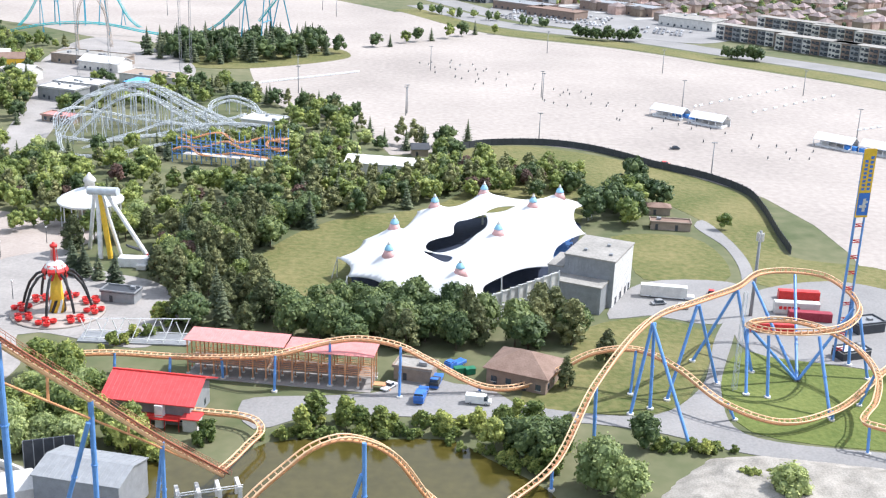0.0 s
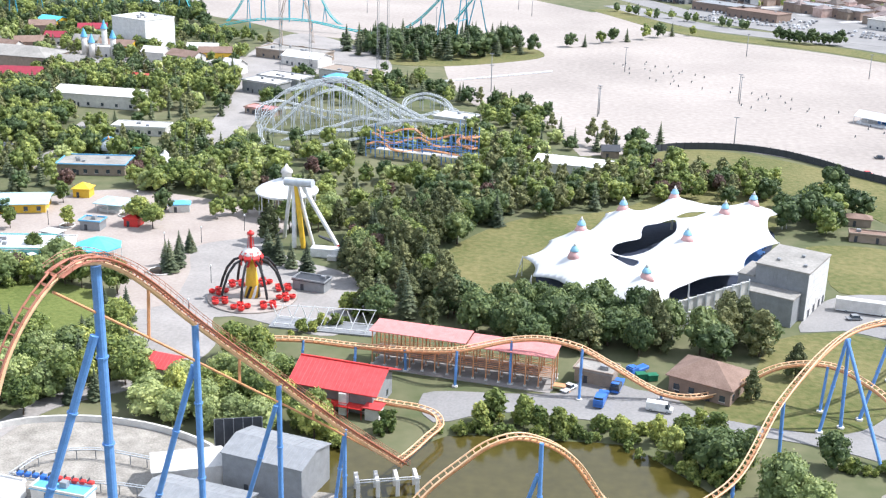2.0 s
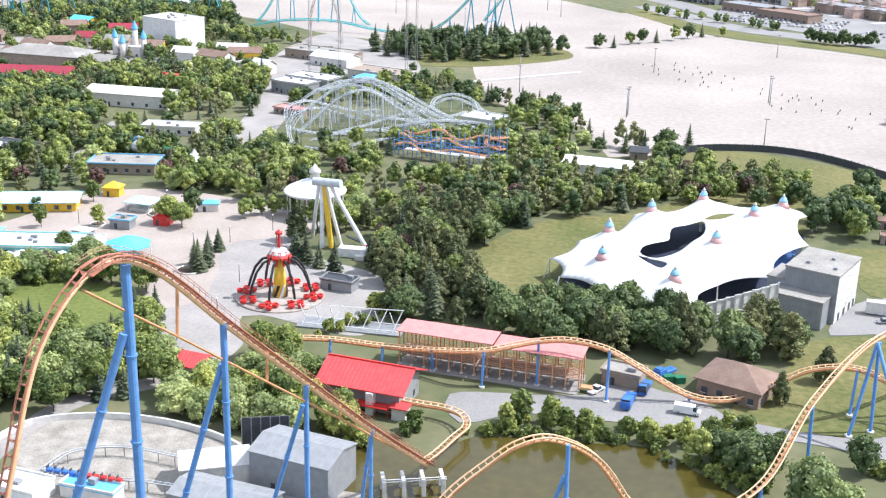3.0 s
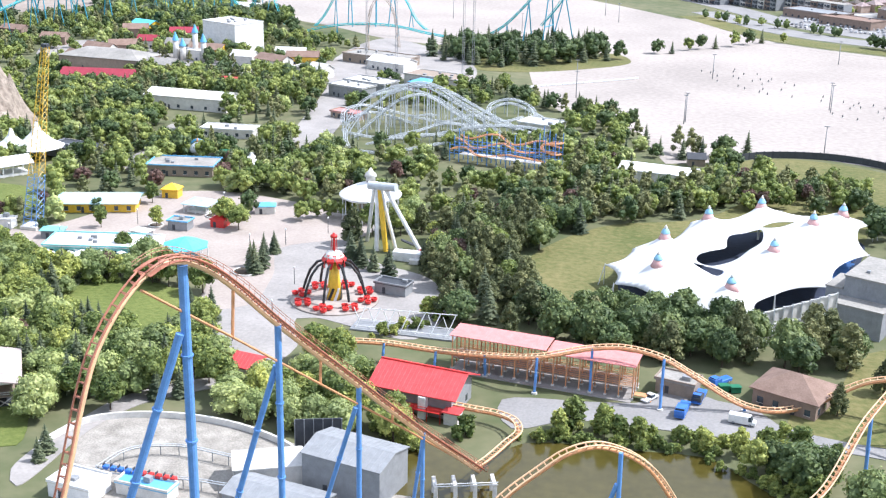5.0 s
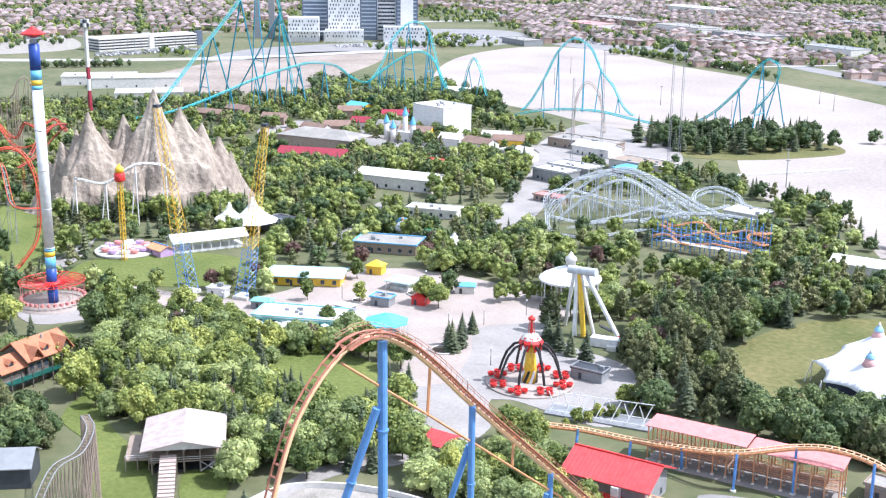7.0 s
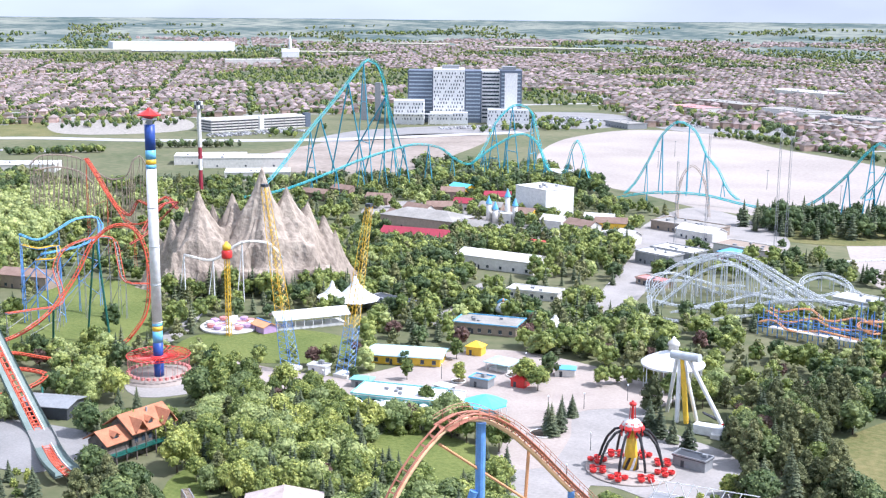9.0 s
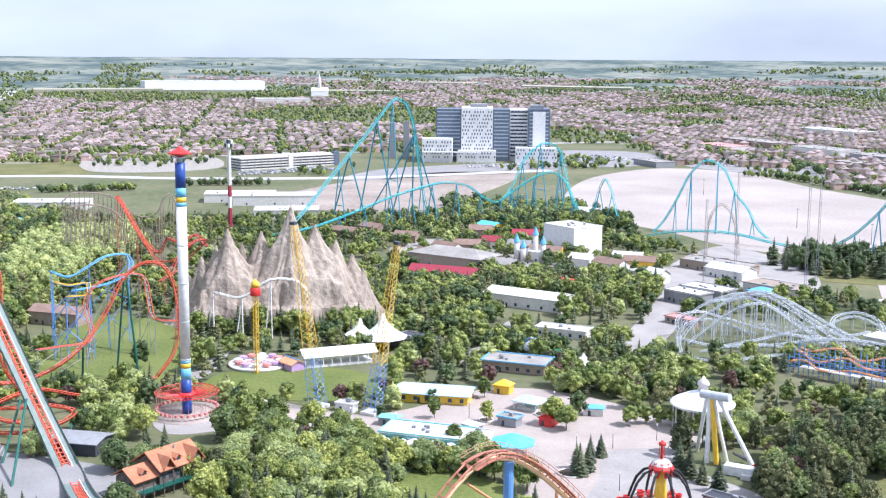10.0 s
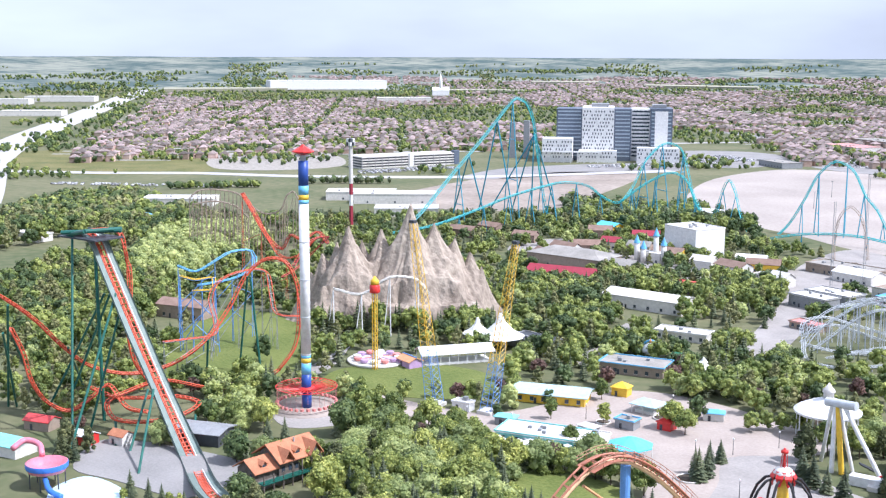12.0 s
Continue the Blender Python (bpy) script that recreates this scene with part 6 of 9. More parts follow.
track(dive, [(-340.0, 210.8, 54.1), (-338.9, 221.8, 47.5), (-339.1, 234.1, 37.5), (-340.6, 245.8, 25.8), (-339.2, 256.0, 16.8), (-334.9, 269.7, 11.5), (-330.5, 284.4, 12.2), (-328.1, 299.1, 18.2), (-327.3, 311.8, 29.2), (-326.1, 321.6, 42.2), (-322.1, 328.4, 47.0), (-316.0, 331.5, 45.9), (-311.6, 333.0, 37.7), (-309.6, 332.1, 24.6), (-309.9, 329.0, 12.8), (-313.1, 323.2, 4.5)], 1.6, "track_red", "track_red", "track_red", 0.17, 0.32, 0.7, 1.6)
track(dive, [(-313.1, 323.2, 4.5), (-314.0, 308.2, -0.1), (-314.4, 286.0, 6.4), (-315.9, 269.1, 12.3), (-315.6, 253.9, 12.1), (-316.3, 244.9, 9.8), (-311.4, 243.1, 6.0), (-301.7, 250.3, 4.7), (-296.9, 262.1, 5.6), (-298.5, 269.3, 7.1), (-308.2, 267.3, 8.3), (-318.7, 261.1, 7.3), (-326.9, 255.6, 7.7), (-335.4, 252.8, 10.0)], 1.6, "track_red", "track_red", "track_red", 0.17, 0.32, 0.7, 1.6)
track(dive, [(-333.1, 221.4, 37.4), (-333.1, 225.1, 29.2), (-333.5, 228.0, 18.9), (-332.4, 233.2, 10.1), (-329.9, 240.1, 5.9), (-327.0, 247.4, 9.7), (-325.6, 252.4, 12.8), (-316.3, 253.0, 6.2), (-308.3, 254.8, 5.7)], 1.6, "track_red", "track_red", "track_red", 0.17, 0.32, 0.7, 1.6)
for foot, head in (((-311.5, 226.7, 0.0), (-332.8, 246.3, 65.2)), ((-352.7, 247.3, 0.0), (-325.4, 252.7, 44.5)), ((-302.2, 218.0, 0.0), (-315.3, 249.4, 46.3)), ((-322.1, 242.0, 0.0), (-312.7, 249.5, 42.7)), ((-274.6, 222.8, 0.0), (-294.5, 246.4, 17.5)), ((-335.3, 324.3, 0.0), (-325.0, 319.8, 40.4)), ((-321.1, 322.4, 0.0), (-325.0, 321.3, 40.1)), ((-335.2, 306.7, 0.0), (-327.0, 300.4, 18.8)), ((-367.0, 241.0, 0.0), (-337.7, 223.6, 43.9)), ((-364.6, 242.8, 0.0), (-336.3, 220.3, 35.3)),
                   ((-364.3, 252.0, 0.0), (-334.9, 222.4, 35.1)), ((-345.1, 248.8, 0.0), (-322.7, 252.9, 44.8)), ((-293.1, 234.8, 0.0), (-306.4, 254.0, 13.7)), ((-363.3, 271.2, 0.0), (-339.5, 247.2, 24.7)), ((-276.5, 247.1, 0.0), (-296.4, 265.6, 3.8)), ((-301.0, 235.6, 0.0), (-311.6, 244.3, 4.3))):
    beams("support", "green_steel", dive, [(foot, head)], 0.42, 8)
beams("support", "green_steel", dive, [((tpx + 3, tpy, 0), (tpx + 2, tpy, tpz - 2))], 0.6, 8)
TAKEN += [(LD[0][0] + (LD[5][0] - LD[0][0]) * k / 10, LD[0][1] + (LD[5][1] - LD[0][1]) * k / 10, 5) for k in range(11)] + [(-318.6, 264.5, 20)]

# ---- station lodge below the dive coaster ----
M["rust_roof"] = mk("rust_orange_shingles", (0.34, 0.13, 0.07), (0.50, 0.22, 0.12), 0.4, 0.85, 0.3)
M["dark_timber"] = mk("dark_weathered_timber", (0.07, 0.058, 0.05), (0.17, 0.145, 0.125), 0.5, 0.9, 0.2)
M["rubble"] = mk("grey_rubble_stone", (0.12, 0.115, 0.11), (0.27, 0.255, 0.24), 0.8, 0.9, 0.5)
lodge = thing("timber_lodge", "dark timber lodge with rust-orange shingle roofs and gables", "lodge", "", (-238.0, 244.5, 0), 82)


def gable_roof(name, x0, x1, y0, y1, z, up, across=False, thick=0.28):
    """A pitched roof slab over a rectangle; its ridge runs along x, or along y where across."""
    bm = bmesh.new()
    m = (x0 + x1) / 2 if across else (y0 + y1) / 2
    for e in ((x0, x1) if across else (y0, y1)):
        if across:
            e0, e1, r0, r1 = (e, y0, z), (e, y1, z), (m, y0, z + up), (m, y1, z + up)
        else:
            e0, e1, r0, r1 = (x0, e, z), (x1, e, z), (x0, m, z + up), (x1, m, z + up)
        vs = [bm.verts.new(Vector(p) + Vector((0, 0, dz))) for dz in (0, thick) for p in (e0, e1, r1, r0)]
        for q in ((3, 2, 1, 0), (4, 5, 6, 7), (0, 1, 5, 4), (1, 2, 6, 5), (2, 3, 7, 6), (3, 0, 4, 7)):
            bm.faces.new([vs[k] for k in q])
    bmesh.ops.recalc_face_normals(bm, faces=bm.faces)
    return part(name, bm, "rust_roof", lodge)


def gable_wall(x0, x1, y0, y1, z0, z1, up, across=False):
    bm = box(bmesh.new(), x0, y0, z0, x1, y1, z1)
    mx, my = (x0 + x1) / 2, (y0 + y1) / 2
    for k in (0, 1):
        if across:
            quad(bm, (x0, (y0, y1)[k], z1), (x1, (y0, y1)[k], z1), (mx, (y0, y1)[k], z1 + up))
        else:
            quad(bm, ((x0, x1)[k], y0, z1), ((x0, x1)[k], y1, z1), ((x0, x1)[k], my, z1 + up))
    part("wall", bm, "dark_timber", lodge)


boxes("ground_storey", "rubble", lodge, (-3, -5, 0, 12, 6, 3.2), (-11, -4, 0, -3.05, 4.5, 3.0), label="grey rubble stone ground storey")
gable_wall(-3, 12, -5, 6, 3.22, 7.2, 3.9)
gable_wall(-11, -3.05, -4, 4.5, 3.02, 5.6, 2.8)
gable_roof("main_roof", -3.9, 12.9, -6.4, 7.4, 7.0, 4.4)
gable_roof("wing_roof", -12, -2.9, -5.2, 5.7, 5.5, 3.2)
gable_roof("cross_roof", 6.9, 11.9, -7.4, 0.5, 7.4, 3.6, True)
gable_roof("cross_roof", -2.6, 1.6, -6.9, 0.3, 7.4, 3.2, True)
gable_wall(7.4, 11.4, -6.6, 0, 5.0, 7.4, 3.2, True)
for gx, gy, gz in ((4.2, -4.6, 8.0), (-7.4, -3.6, 6.2)):
    gable_wall(gx - 0.9, gx + 0.9, gy, gy + 3, gz, gz + 1.1, 0.8, True)
    gable_roof("dormer_roof", gx - 1.3, gx + 1.3, gy - 0.5, gy + 3.2, gz + 1.0, 1.1, True)
    boxes("dormer_window", "glass", lodge, (gx - 0.5, gy - 0.06, gz + 0.2, gx + 0.5, gy - 0.01, gz + 1.0))
for x in (-1.5, 1, 3.5, 6, 9.4):
    boxes("window", "glass", lodge, (x - 0.6, -5.06, 4.0, x + 0.6, -5.01, 5.6))
    boxes("window", "glass", lodge, (x - 0.6, -5.06, 1.0, x + 0.6, -5.01, 2.3))
for y in (-2, 1.5):
    boxes("window", "glass", lodge, (-11.06, y - 0.5, 3.6, -11.01, y + 0.5, 4.9))
for x in (-10.5, -7, -3.4, 0, 3.6, 7.2, 11.8):
    boxes("porch_post", "dark_timber", lodge, (x - 0.15, -7.6, 0, x + 0.15, -7.3, 7.0 if x > -3 else 5.4))
boxes("porch_deck", "green_steel", lodge, (-11, -7.8, 2.8, 12, -5.1, 3.05), label="dark green porch deck")
boxes("porch_rail", "green_steel", lodge, (-11, -7.8, 3.9, 12, -7.7, 4.0), (-11, -7.8, 3.4, 12, -7.7, 3.48))
boxes("roof_vent", "grey", lodge, (5.5, -1.2, 10.6, 5.9, -0.8, 12.0))
house("station_shed", "low dark shed with grey-blue metal roof", "shed", -283.0, 256.7, 18, 17, 11, 4.0, "dark", "grey", "gable", 1.0, 0.8, doors=1, seams=1.2)
house("red_hut", "small bright red hut with white roof", "hut", -311.1, 231.6, 10, 7, 5, 3, "red", "white", "gable", 1.4, 0.4)
house("red_barn", "small red-roofed hut beside the coaster", "hut", -301.8, 238.5, 5, 6, 5, 3, "off_white", "rust_roof", "gable", 1.6, 0.4)
house("red_roof_hut", "low hut with dark red roof", "hut", -336.1, 233.0, 15, 10, 6, 3, "wood", "red_roof", "gable", 1.6, 0.4)
house("teal_roof_hall", "low hall with pale teal roof by the water slides", "hall", -324.0, 211.8, 8, 16, 9, 3.4, "off_white", "pale_teal", "gable", 1.2, 0.5)
for pts in ([(-248.6, 260.4, -4.5), (-246.1, 265.4, -7.3), (-240.9, 264.9, -9.7), (-237.9, 259.4, -12.0)], ):
    t2 = thing("brake_track", "curved orange-red track beside the lodge", "coaster track")
    track(t2, pts, 1.6, "track_red", "track_red", "track_red", 0.22, 0.4, 0.7, 1.5)
TAKEN += [(-231.3, 234.6, 12), (-241.1, 231.2, 11), (-227.4, 240.3, 9)]
# water slide bowl and splash pool
pool = [(-285.0, 200.3), (-285.5, 211.6), (-273.7, 212.7), (-260.7, 207.2), (-261.8, 193.5), (-271.1, 189.3)]
M["pool"] = paint("pale_blue_pool_water", (0.50, 0.66, 0.74), 0.15)
patch("splash_pool", pool, 0.3, "pool", "pale shallow splash pool", "pool", 2)
slide = thing("bowl_slide", "pink and blue water slide bowl on posts", "water slide", "", (-287.6, 200.3, 0))
M["slide_pink"] = paint("pink_fibreglass", (0.62, 0.20, 0.26), 0.3)
turned("bowl", "slide_pink", slide, [(2.0, 4.0), (5.4, 5.0), (6.0, 7.6), (5.8, 7.6), (5.1, 5.4), (1.8, 4.4)], 24, label="pink bowl with pale rim")
turned("bowl_rim", "lorry_blue", slide, [(6.0, 6.0), (6.12, 6.2), (6.12, 7.4), (6.0, 7.62)], 24, caps=False)
for k in range(6):
    a = k * math.pi / 3
    beams("post", "dark", slide, [((5 * math.cos(a), 5 * math.sin(a), 0), (5 * math.cos(a), 5 * math.sin(a), 5))], 0.18, 6)
make("flume", *tube_along(*(lambda p: (p, frames_along(p)))(spline([(-5, 2, 8), (-9, 4, 10), (-13, 2, 11), (-12, -3, 10)], 1.0)), 0, 0, 0.9, 10), "slide_pink", slide, True)
make("exit_flume", *tube_along(*(lambda p: (p, frames_along(p)))(spline([(3, -3, 4), (8, -5, 2), (12, -4, 0.8)], 1.0)), 0, 0, 0.8, 10), "lorry_blue", slide, True)
TAKEN.append((-283.0, 201.8, 16))

# ---- old covered lift house of the wooden coaster ----
M["pale_shingle"] = mk("pale_pinkish_shingles", (0.33, 0.27, 0.245), (0.50, 0.435, 0.405), 0.5, 0.9, 0.2)
barn = thing("lift_house", "weathered open coaster station with broad pale pinkish roof", "station", "", (-164.5, 219.5, 0), 33)
for x in (-7.5, -3.8, 0, 3.8, 7.5):
    for y in (-8, -2.7, 2.7, 8):
        boxes("post", "wood", barn, (x - 0.18, y - 0.18, 0, x + 0.18, y + 0.18, 6.6))
bm = bmesh.new()
roof_mesh(bm, "gable", 19, 18, 6.6, 2.2, 0.9, 0.3)
bmesh.ops.rotate(bm, verts=bm.verts, cent=(0, 0, 0), matrix=Matrix.Rotation(math.pi / 2, 3, "Z"))
part("roof", bm, "pale_shingle", barn, "pale pinkish shingle roof")
bm = bmesh.new()
for y in (-9.6, 9.6):
    quad(bm, (-8.6, y, 6.7), (8.6, y, 6.7), (0, y, 8.6))
part("gable_board", bm, "off_white", barn)
boxes("platform", "wood", barn, (-8, -8.4, 3.0, 8, 8.4, 3.25), label="weathered timber platform")
boxes("side_deck", "wood", barn, (-14, -6, 2.8, -8.1, 9, 3.05), (8.1, -2, 2.8, 12.5, 9, 3.05), label="weathered side deck")
for x0, x1, y in ((-14, -8.1, -6), (8.1, 12.5, -2), (-8, 8, -8.4)):
    for z in (3.7, 4.2):
        boxes("rail", "off_white", barn, (x0, y - 0.06, z, x1, y + 0.06, z + 0.1))
for x in (-13.8, -11, -8.4, 8.4, 12.2):
    for y in (-5.8, 1, 8.6) if x < 0 else (-1.8, 3, 8.6):
        boxes("deck_post", "wood", barn, (x - 0.12, y - 0.12, 0, x + 0.12, y + 0.12, 4.2))
beams("cross_brace", "off_white", barn, [((3.8, -8.2, 0.3), (7.5, -8.2, 2.9)), ((7.5, -8.2, 0.3), (3.8, -8.2, 2.9))], 0.1, 4)
boxes("lower_floor", "dark", barn, (-7, -7, 0, 7, 7.5, 0.3))
bm = bmesh.new()
quad(bm, (-5.4, -8.5, 5.2), (-1.6, -8.5, 5.2), (-1.6, -25, 0.2), (-5.4, -25, 0.2))
quad(bm, (-5.4, -25, -0.1), (-1.6, -25, -0.1), (-1.6, -8.5, 4.9), (-5.4, -8.5, 4.9))
part("ramp", bm, "pale_shingle", barn, "pale shingled lift ramp")
for k in range(13):
    z = 5.25 - k * 0.37
    boxes("ramp_tie", "wood", barn, (-5.5, -8.9 - k * 1.24, z - 0.14, -1.5, -8.7 - k * 1.24, z + 0.02))
for x in (-5.4, -1.6):
    for y in (-10, -14, -18):
        boxes("ramp_post", "wood", barn, (x - 0.1, y - 0.1, 0, x + 0.1, y + 0.1, 5.0 + (y + 8.5) * 0.3))
TAKEN.append((-164.5, 219.5, 13))
# wooden coaster curve at the park edge
wc = thing("wooden_coaster", "weathered grey wooden coaster trestle", "roller coaster")
WC = [(-157.4, 160.8, 14.9), (-159.1, 168.8, 20.1), (-160.7, 178.2, 19.6), (-165.4, 187.4, 20.2), (-174.1, 195.8, 18.7)]
pth, fr_ = track(wc, WC, 1.6, "grey", "wood", "wood", 0.12, 0.0, 0.5, 1.2)
for p, f in zip(pth, fr_):
    zt = max(p.z, 1.0)
    beams("trestle_post", "wood", wc, [((p.x - f[1].x * 1.3, p.y - f[1].y * 1.3, 0), (p.x - f[1].x, p.y - f[1].y, zt)), ((p.x + f[1].x * 1.3, p.y + f[1].y * 1.3, 0), (p.x + f[1].x, p.y + f[1].y, zt)), ((p.x - f[1].x * 1.3, p.y - f[1].y * 1.3, 0), (p.x + f[1].x, p.y + f[1].y, zt))], 0.1, 4)
house("slate_house", "grey slate-roofed building at the park edge", "house", -195.6, 191.7, 30, 14, 10, 5, "dark", "grey", "gable", 3.0, 0.6)

# ---- grey yard: small coaster, show buildings ----
house("grey_show_building", "plain grey metal show building with sloped roof", "building", -67.3, 205.4, -12, 18, 12, 8.0, "grey", "grey", "gable", 1.5, 0.3, doors=1, seams=1.2)
house("white_vault", "white curved-roof shed beside the gravel yard", "shed", -85.5, 203.0, 25, 14, 8, 4.5, "off_white", "off_white", "gable", 2.0, 0.3, doors=0)
house("grey_shed", "long low grey-roofed shed by the small coaster", "shed", -78.5, 191.2, -10, 20, 9, 4.0, "grey", "grey", "gable", 1.2, 0.4, doors=0, seams=1.2)
house("low_store", "low store with pale blue tarpaulin roof", "shed", -106.3, 190.2, -6, 12, 4, 2.6, "off_white", "sky_roof", "flat", 0.2, 0.2)
house("white_unit", "small white plant building", "shed", -119.5, 187.1, -8, 10, 7, 3.2, "white", "off_white", "flat", 0.2, 0.2)
scr = thing("billboard_frame", "dark steel screen frame beside the show building", "screen", "", (-78.6, 214.8, 0), 20)
boxes("screen", "dark", scr, (-5, -0.15, 1.5, 5, 0.15, 9))
for k in range(6):
    boxes("rib", "grey", scr, (-5 + k * 2 - 0.1, -0.35, 1.5, -5 + k * 2 + 0.1, -0.16, 9))
for x in (-4.5, 0, 4.5):
    boxes("leg", "dark", scr, (x - 0.15, -0.15, 0, x + 0.15, 0.15, 1.5))
kid = thing("small_coaster", "small grey coaster oval with a parked blue and red train", "roller coaster")
KP = [(x, y, 2.6) for x, y, z in ((-119.2, 193.6, 2.6), (-116.7, 202.2, 2.6), (-108.5, 206.4, 2.6), (-98.0, 205.9, 2.6), (-86.7, 203.2, 2.6), (-82.4, 198.4, 2.6), (-88.1, 194.6, 2.6), (-97.7, 194.3, 2.6), (-109.4, 193.1, 2.6), (-116.6, 192.4, 2.6))]
pth, fr_ = track(kid, KP + KP[:1], 0.9, "steel", "grey", "grey", 0.09, 0.14, 0.3, 1.2)
for p in pth[::3]:
    beams("post", "grey", kid, [((p.x, p.y, 0), (p.x, p.y, 2.3))], 0.12, 6)
train = thing("coaster_train", "parked toy-like train with blue and red cars", "train")
a0, a1 = Vector((-116.7, 192.8, 3.4)), Vector((-101.3, 192.2, 3.4))
for k in range(10):
    p = a0.lerp(a1, k / 9)
    b2 = box(bmesh.new(), -0.6, -0.55, -0.5, 0.6, 0.55, 0.35, 0.12)
    c = part("car", b2, "lorry_blue" if k < 5 else "red", train)
    c.matrix_basis = pose(p.x, p.y, p.z, 0, 0, math.degrees(math.atan2(a1.y - a0.y, a1.x - a0.x)))
    boxes("seat_back", "dark", c, (-0.5, -0.45, 0.35, -0.3, 0.45, 0.9), bevel=0.05)
# pale retaining wall round the gravel yard
rw = thing("retaining_wall", "pale stone retaining wall round the gravel yard", "wall")
rp = spline([(x, y, 0) for x, y in ((-137.9, 201.7), (-133.4, 215.0), (-120.2, 221.5), (-102.5, 222.0), (-85.4, 215.6), (-78.5, 207.4))], 2.5)
for a, b in zip(rp, rp[1:]):
    d = b - a
    s = Vector((-d.y, d.x, 0)).normalized() * 0.3
    b2 = bmesh.new()
    v = [b2.verts.new(p + Vector((0, 0, z))) for z in (0, 1.6) for p in (a + s, b + s, b - s, a - s)]
    for q in ((4, 5, 6, 7), (0, 1, 5, 4), (1, 2, 6, 5), (2, 3, 7, 6), (3, 0, 4, 7)):
        b2.faces.new([v[i] for i in q])
    part("wall_block", b2, "off_white", rw)
patch("west_walk", [(-138.1, 191.5), (-136.0, 217.1), (-131.9, 230.3), (-116.7, 244.3), (-113.4, 241.8), (-126.9, 226.4), (-131.4, 211.4), (-133.1, 185.8)], 0.2, "plaza", "pale walk past the gravel yard", "path", 3)
# concrete foot bridge by the lift
br = thing("concrete_frame", "grey concrete portal frames at the pond edge", "frame", "", (-44.7, 205.8, 0), 20)
for k in range(4):
    boxes("portal", "off_white", br, (-6 + k * 4, -1, 0, -5.2 + k * 4, -0.2, 3), (-6 + k * 4, 3, 0, -5.2 + k * 4, 3.8, 3), (-6 + k * 4, -1, 3, -5.2 + k * 4, 3.8, 3.6), bevel=0.05)
boxes("rail", "white", br, (-6, -1, 4.2, 7, -0.85, 4.35), (-6, -1, 3.7, 7, -0.85, 3.85))

# ---- gravel heap ----
hv, hf = [], []
hx0, hx1, hy0, hy1 = (min(p[0] for p in DIRT_HEAP) - 2, max(p[0] for p in DIRT_HEAP) + 2, min(p[1] for p in DIRT_HEAP) - 2, max(p[1] for p in DIRT_HEAP) + 2)
n1, n2 = 60, 34
for j in range(n2 + 1):
    for i in range(n1 + 1):
        x, y = hx0 + (hx1 - hx0) * i / n1, hy0 + (hy1 - hy0) * j / n2
        dd = min(1, math.hypot(*(lambda p: (p[0] - x, p[1] - y))(nearest(x, y, DIRT_HEAP))) / 7) if inside(x, y, DIRT_HEAP) else -0.2
        hv.append((x, y, dd * 2.6 + (0.9 * noise.noise((x * 0.18, y * 0.18, 0)) + 0.4 * noise.noise((x * 0.6, y * 0.6, 0))) * max(dd, 0)))
for j in range(n2):
    for i in range(n1):
        a = j * (n1 + 1) + i
        hf.append((a, a + 1, a + n1 + 2, a + n1 + 1))
tagged(make("gravel_heap", hv, hf, "gravel", smooth=True), "low heap of pale gravel and rubble beside the road", "heap", kind="structure")

# ---- parking lot: lamp posts, bollards, tents, planted strips ----
pole_h = thing("lot_lamp", "tall grey lamp post standing on the parking lot", "lamp post", "lot lamp posts", (50.1, 627.2, 0))
turned("post", "grey", pole_h, [(0.28, 0), (0.16, 14)], 8)
boxes("lamp_head", "grey", pole_h, (-1.2, -0.25, 14, 1.2, 0.25, 14.3))
for x, y in ((-20.9, 574.7), (41.5, 525.4), (110.5, 479.6), (130.0, 723.8), (-11.5, 703.0), (63.6, 782.8), (123.9, 621.8), (200.6, 667.1), (197.7, 562.4), (-88.9, 920.5), (-79.7, 620.4), (49.8, 633.5), (-20.5, 580.1), (-84.3, 655.3), (-148.5, 836.3), (-212.3, 892.4), (-324.7, 972.7), (-339.6, 1064.2), (-103.3, 956.6)):
    copy_thing(pole_h, pose(x, y, 0.06))
bol = thing("traffic_bollard", "small dark bollard with pale base on the lot", "bollard", "bollards on the lot", (-8.6, 694.3, 0.06))
turned("post", "dark", bol, [(0.28, 0.2), (0.22, 1.3)], 8)
boxes("base", "off_white", bol, (-0.45, -0.45, 0, 0.45, 0.45, 0.2))
r5 = random.Random(5)
la, lb = Vector((-19.6, 726.9, 0)), Vector((156.3, 507.2, 0))
for row in range(5):
    off = Vector((0.45, 0.9, 0)) * (row * 9 - 10)
    for k in range(34):
        p = la.lerp(lb, (k + r5.uniform(-0.2, 0.2)) / 33) + off
        if inside(p.x, p.y, LOT) and r5.random() < 0.42:
            copy_thing(bol, pose(p.x + r5.uniform(-2, 2), p.y + r5.uniform(-2, 2), 0.06, 0, 0, r5.uniform(0, 90)))


def lot_tent(x, y, turn, w=18, d=9):
    ob = house("lot_marquee", "white gable marquee standing on the parking lot", "marquee", x, y, turn, w, d, 3.4, "white", "white", "gable", 2.6, 0.2, doors=0, open_sides=True)
    for o in list(ob.children):
        if o.name.startswith("counter"):
            o.hide_render = False
    boxes("side_sheet", "white", ob, (-w / 2, d / 2 - 0.06, 0, w / 2, d / 2, 3.4))
    return ob


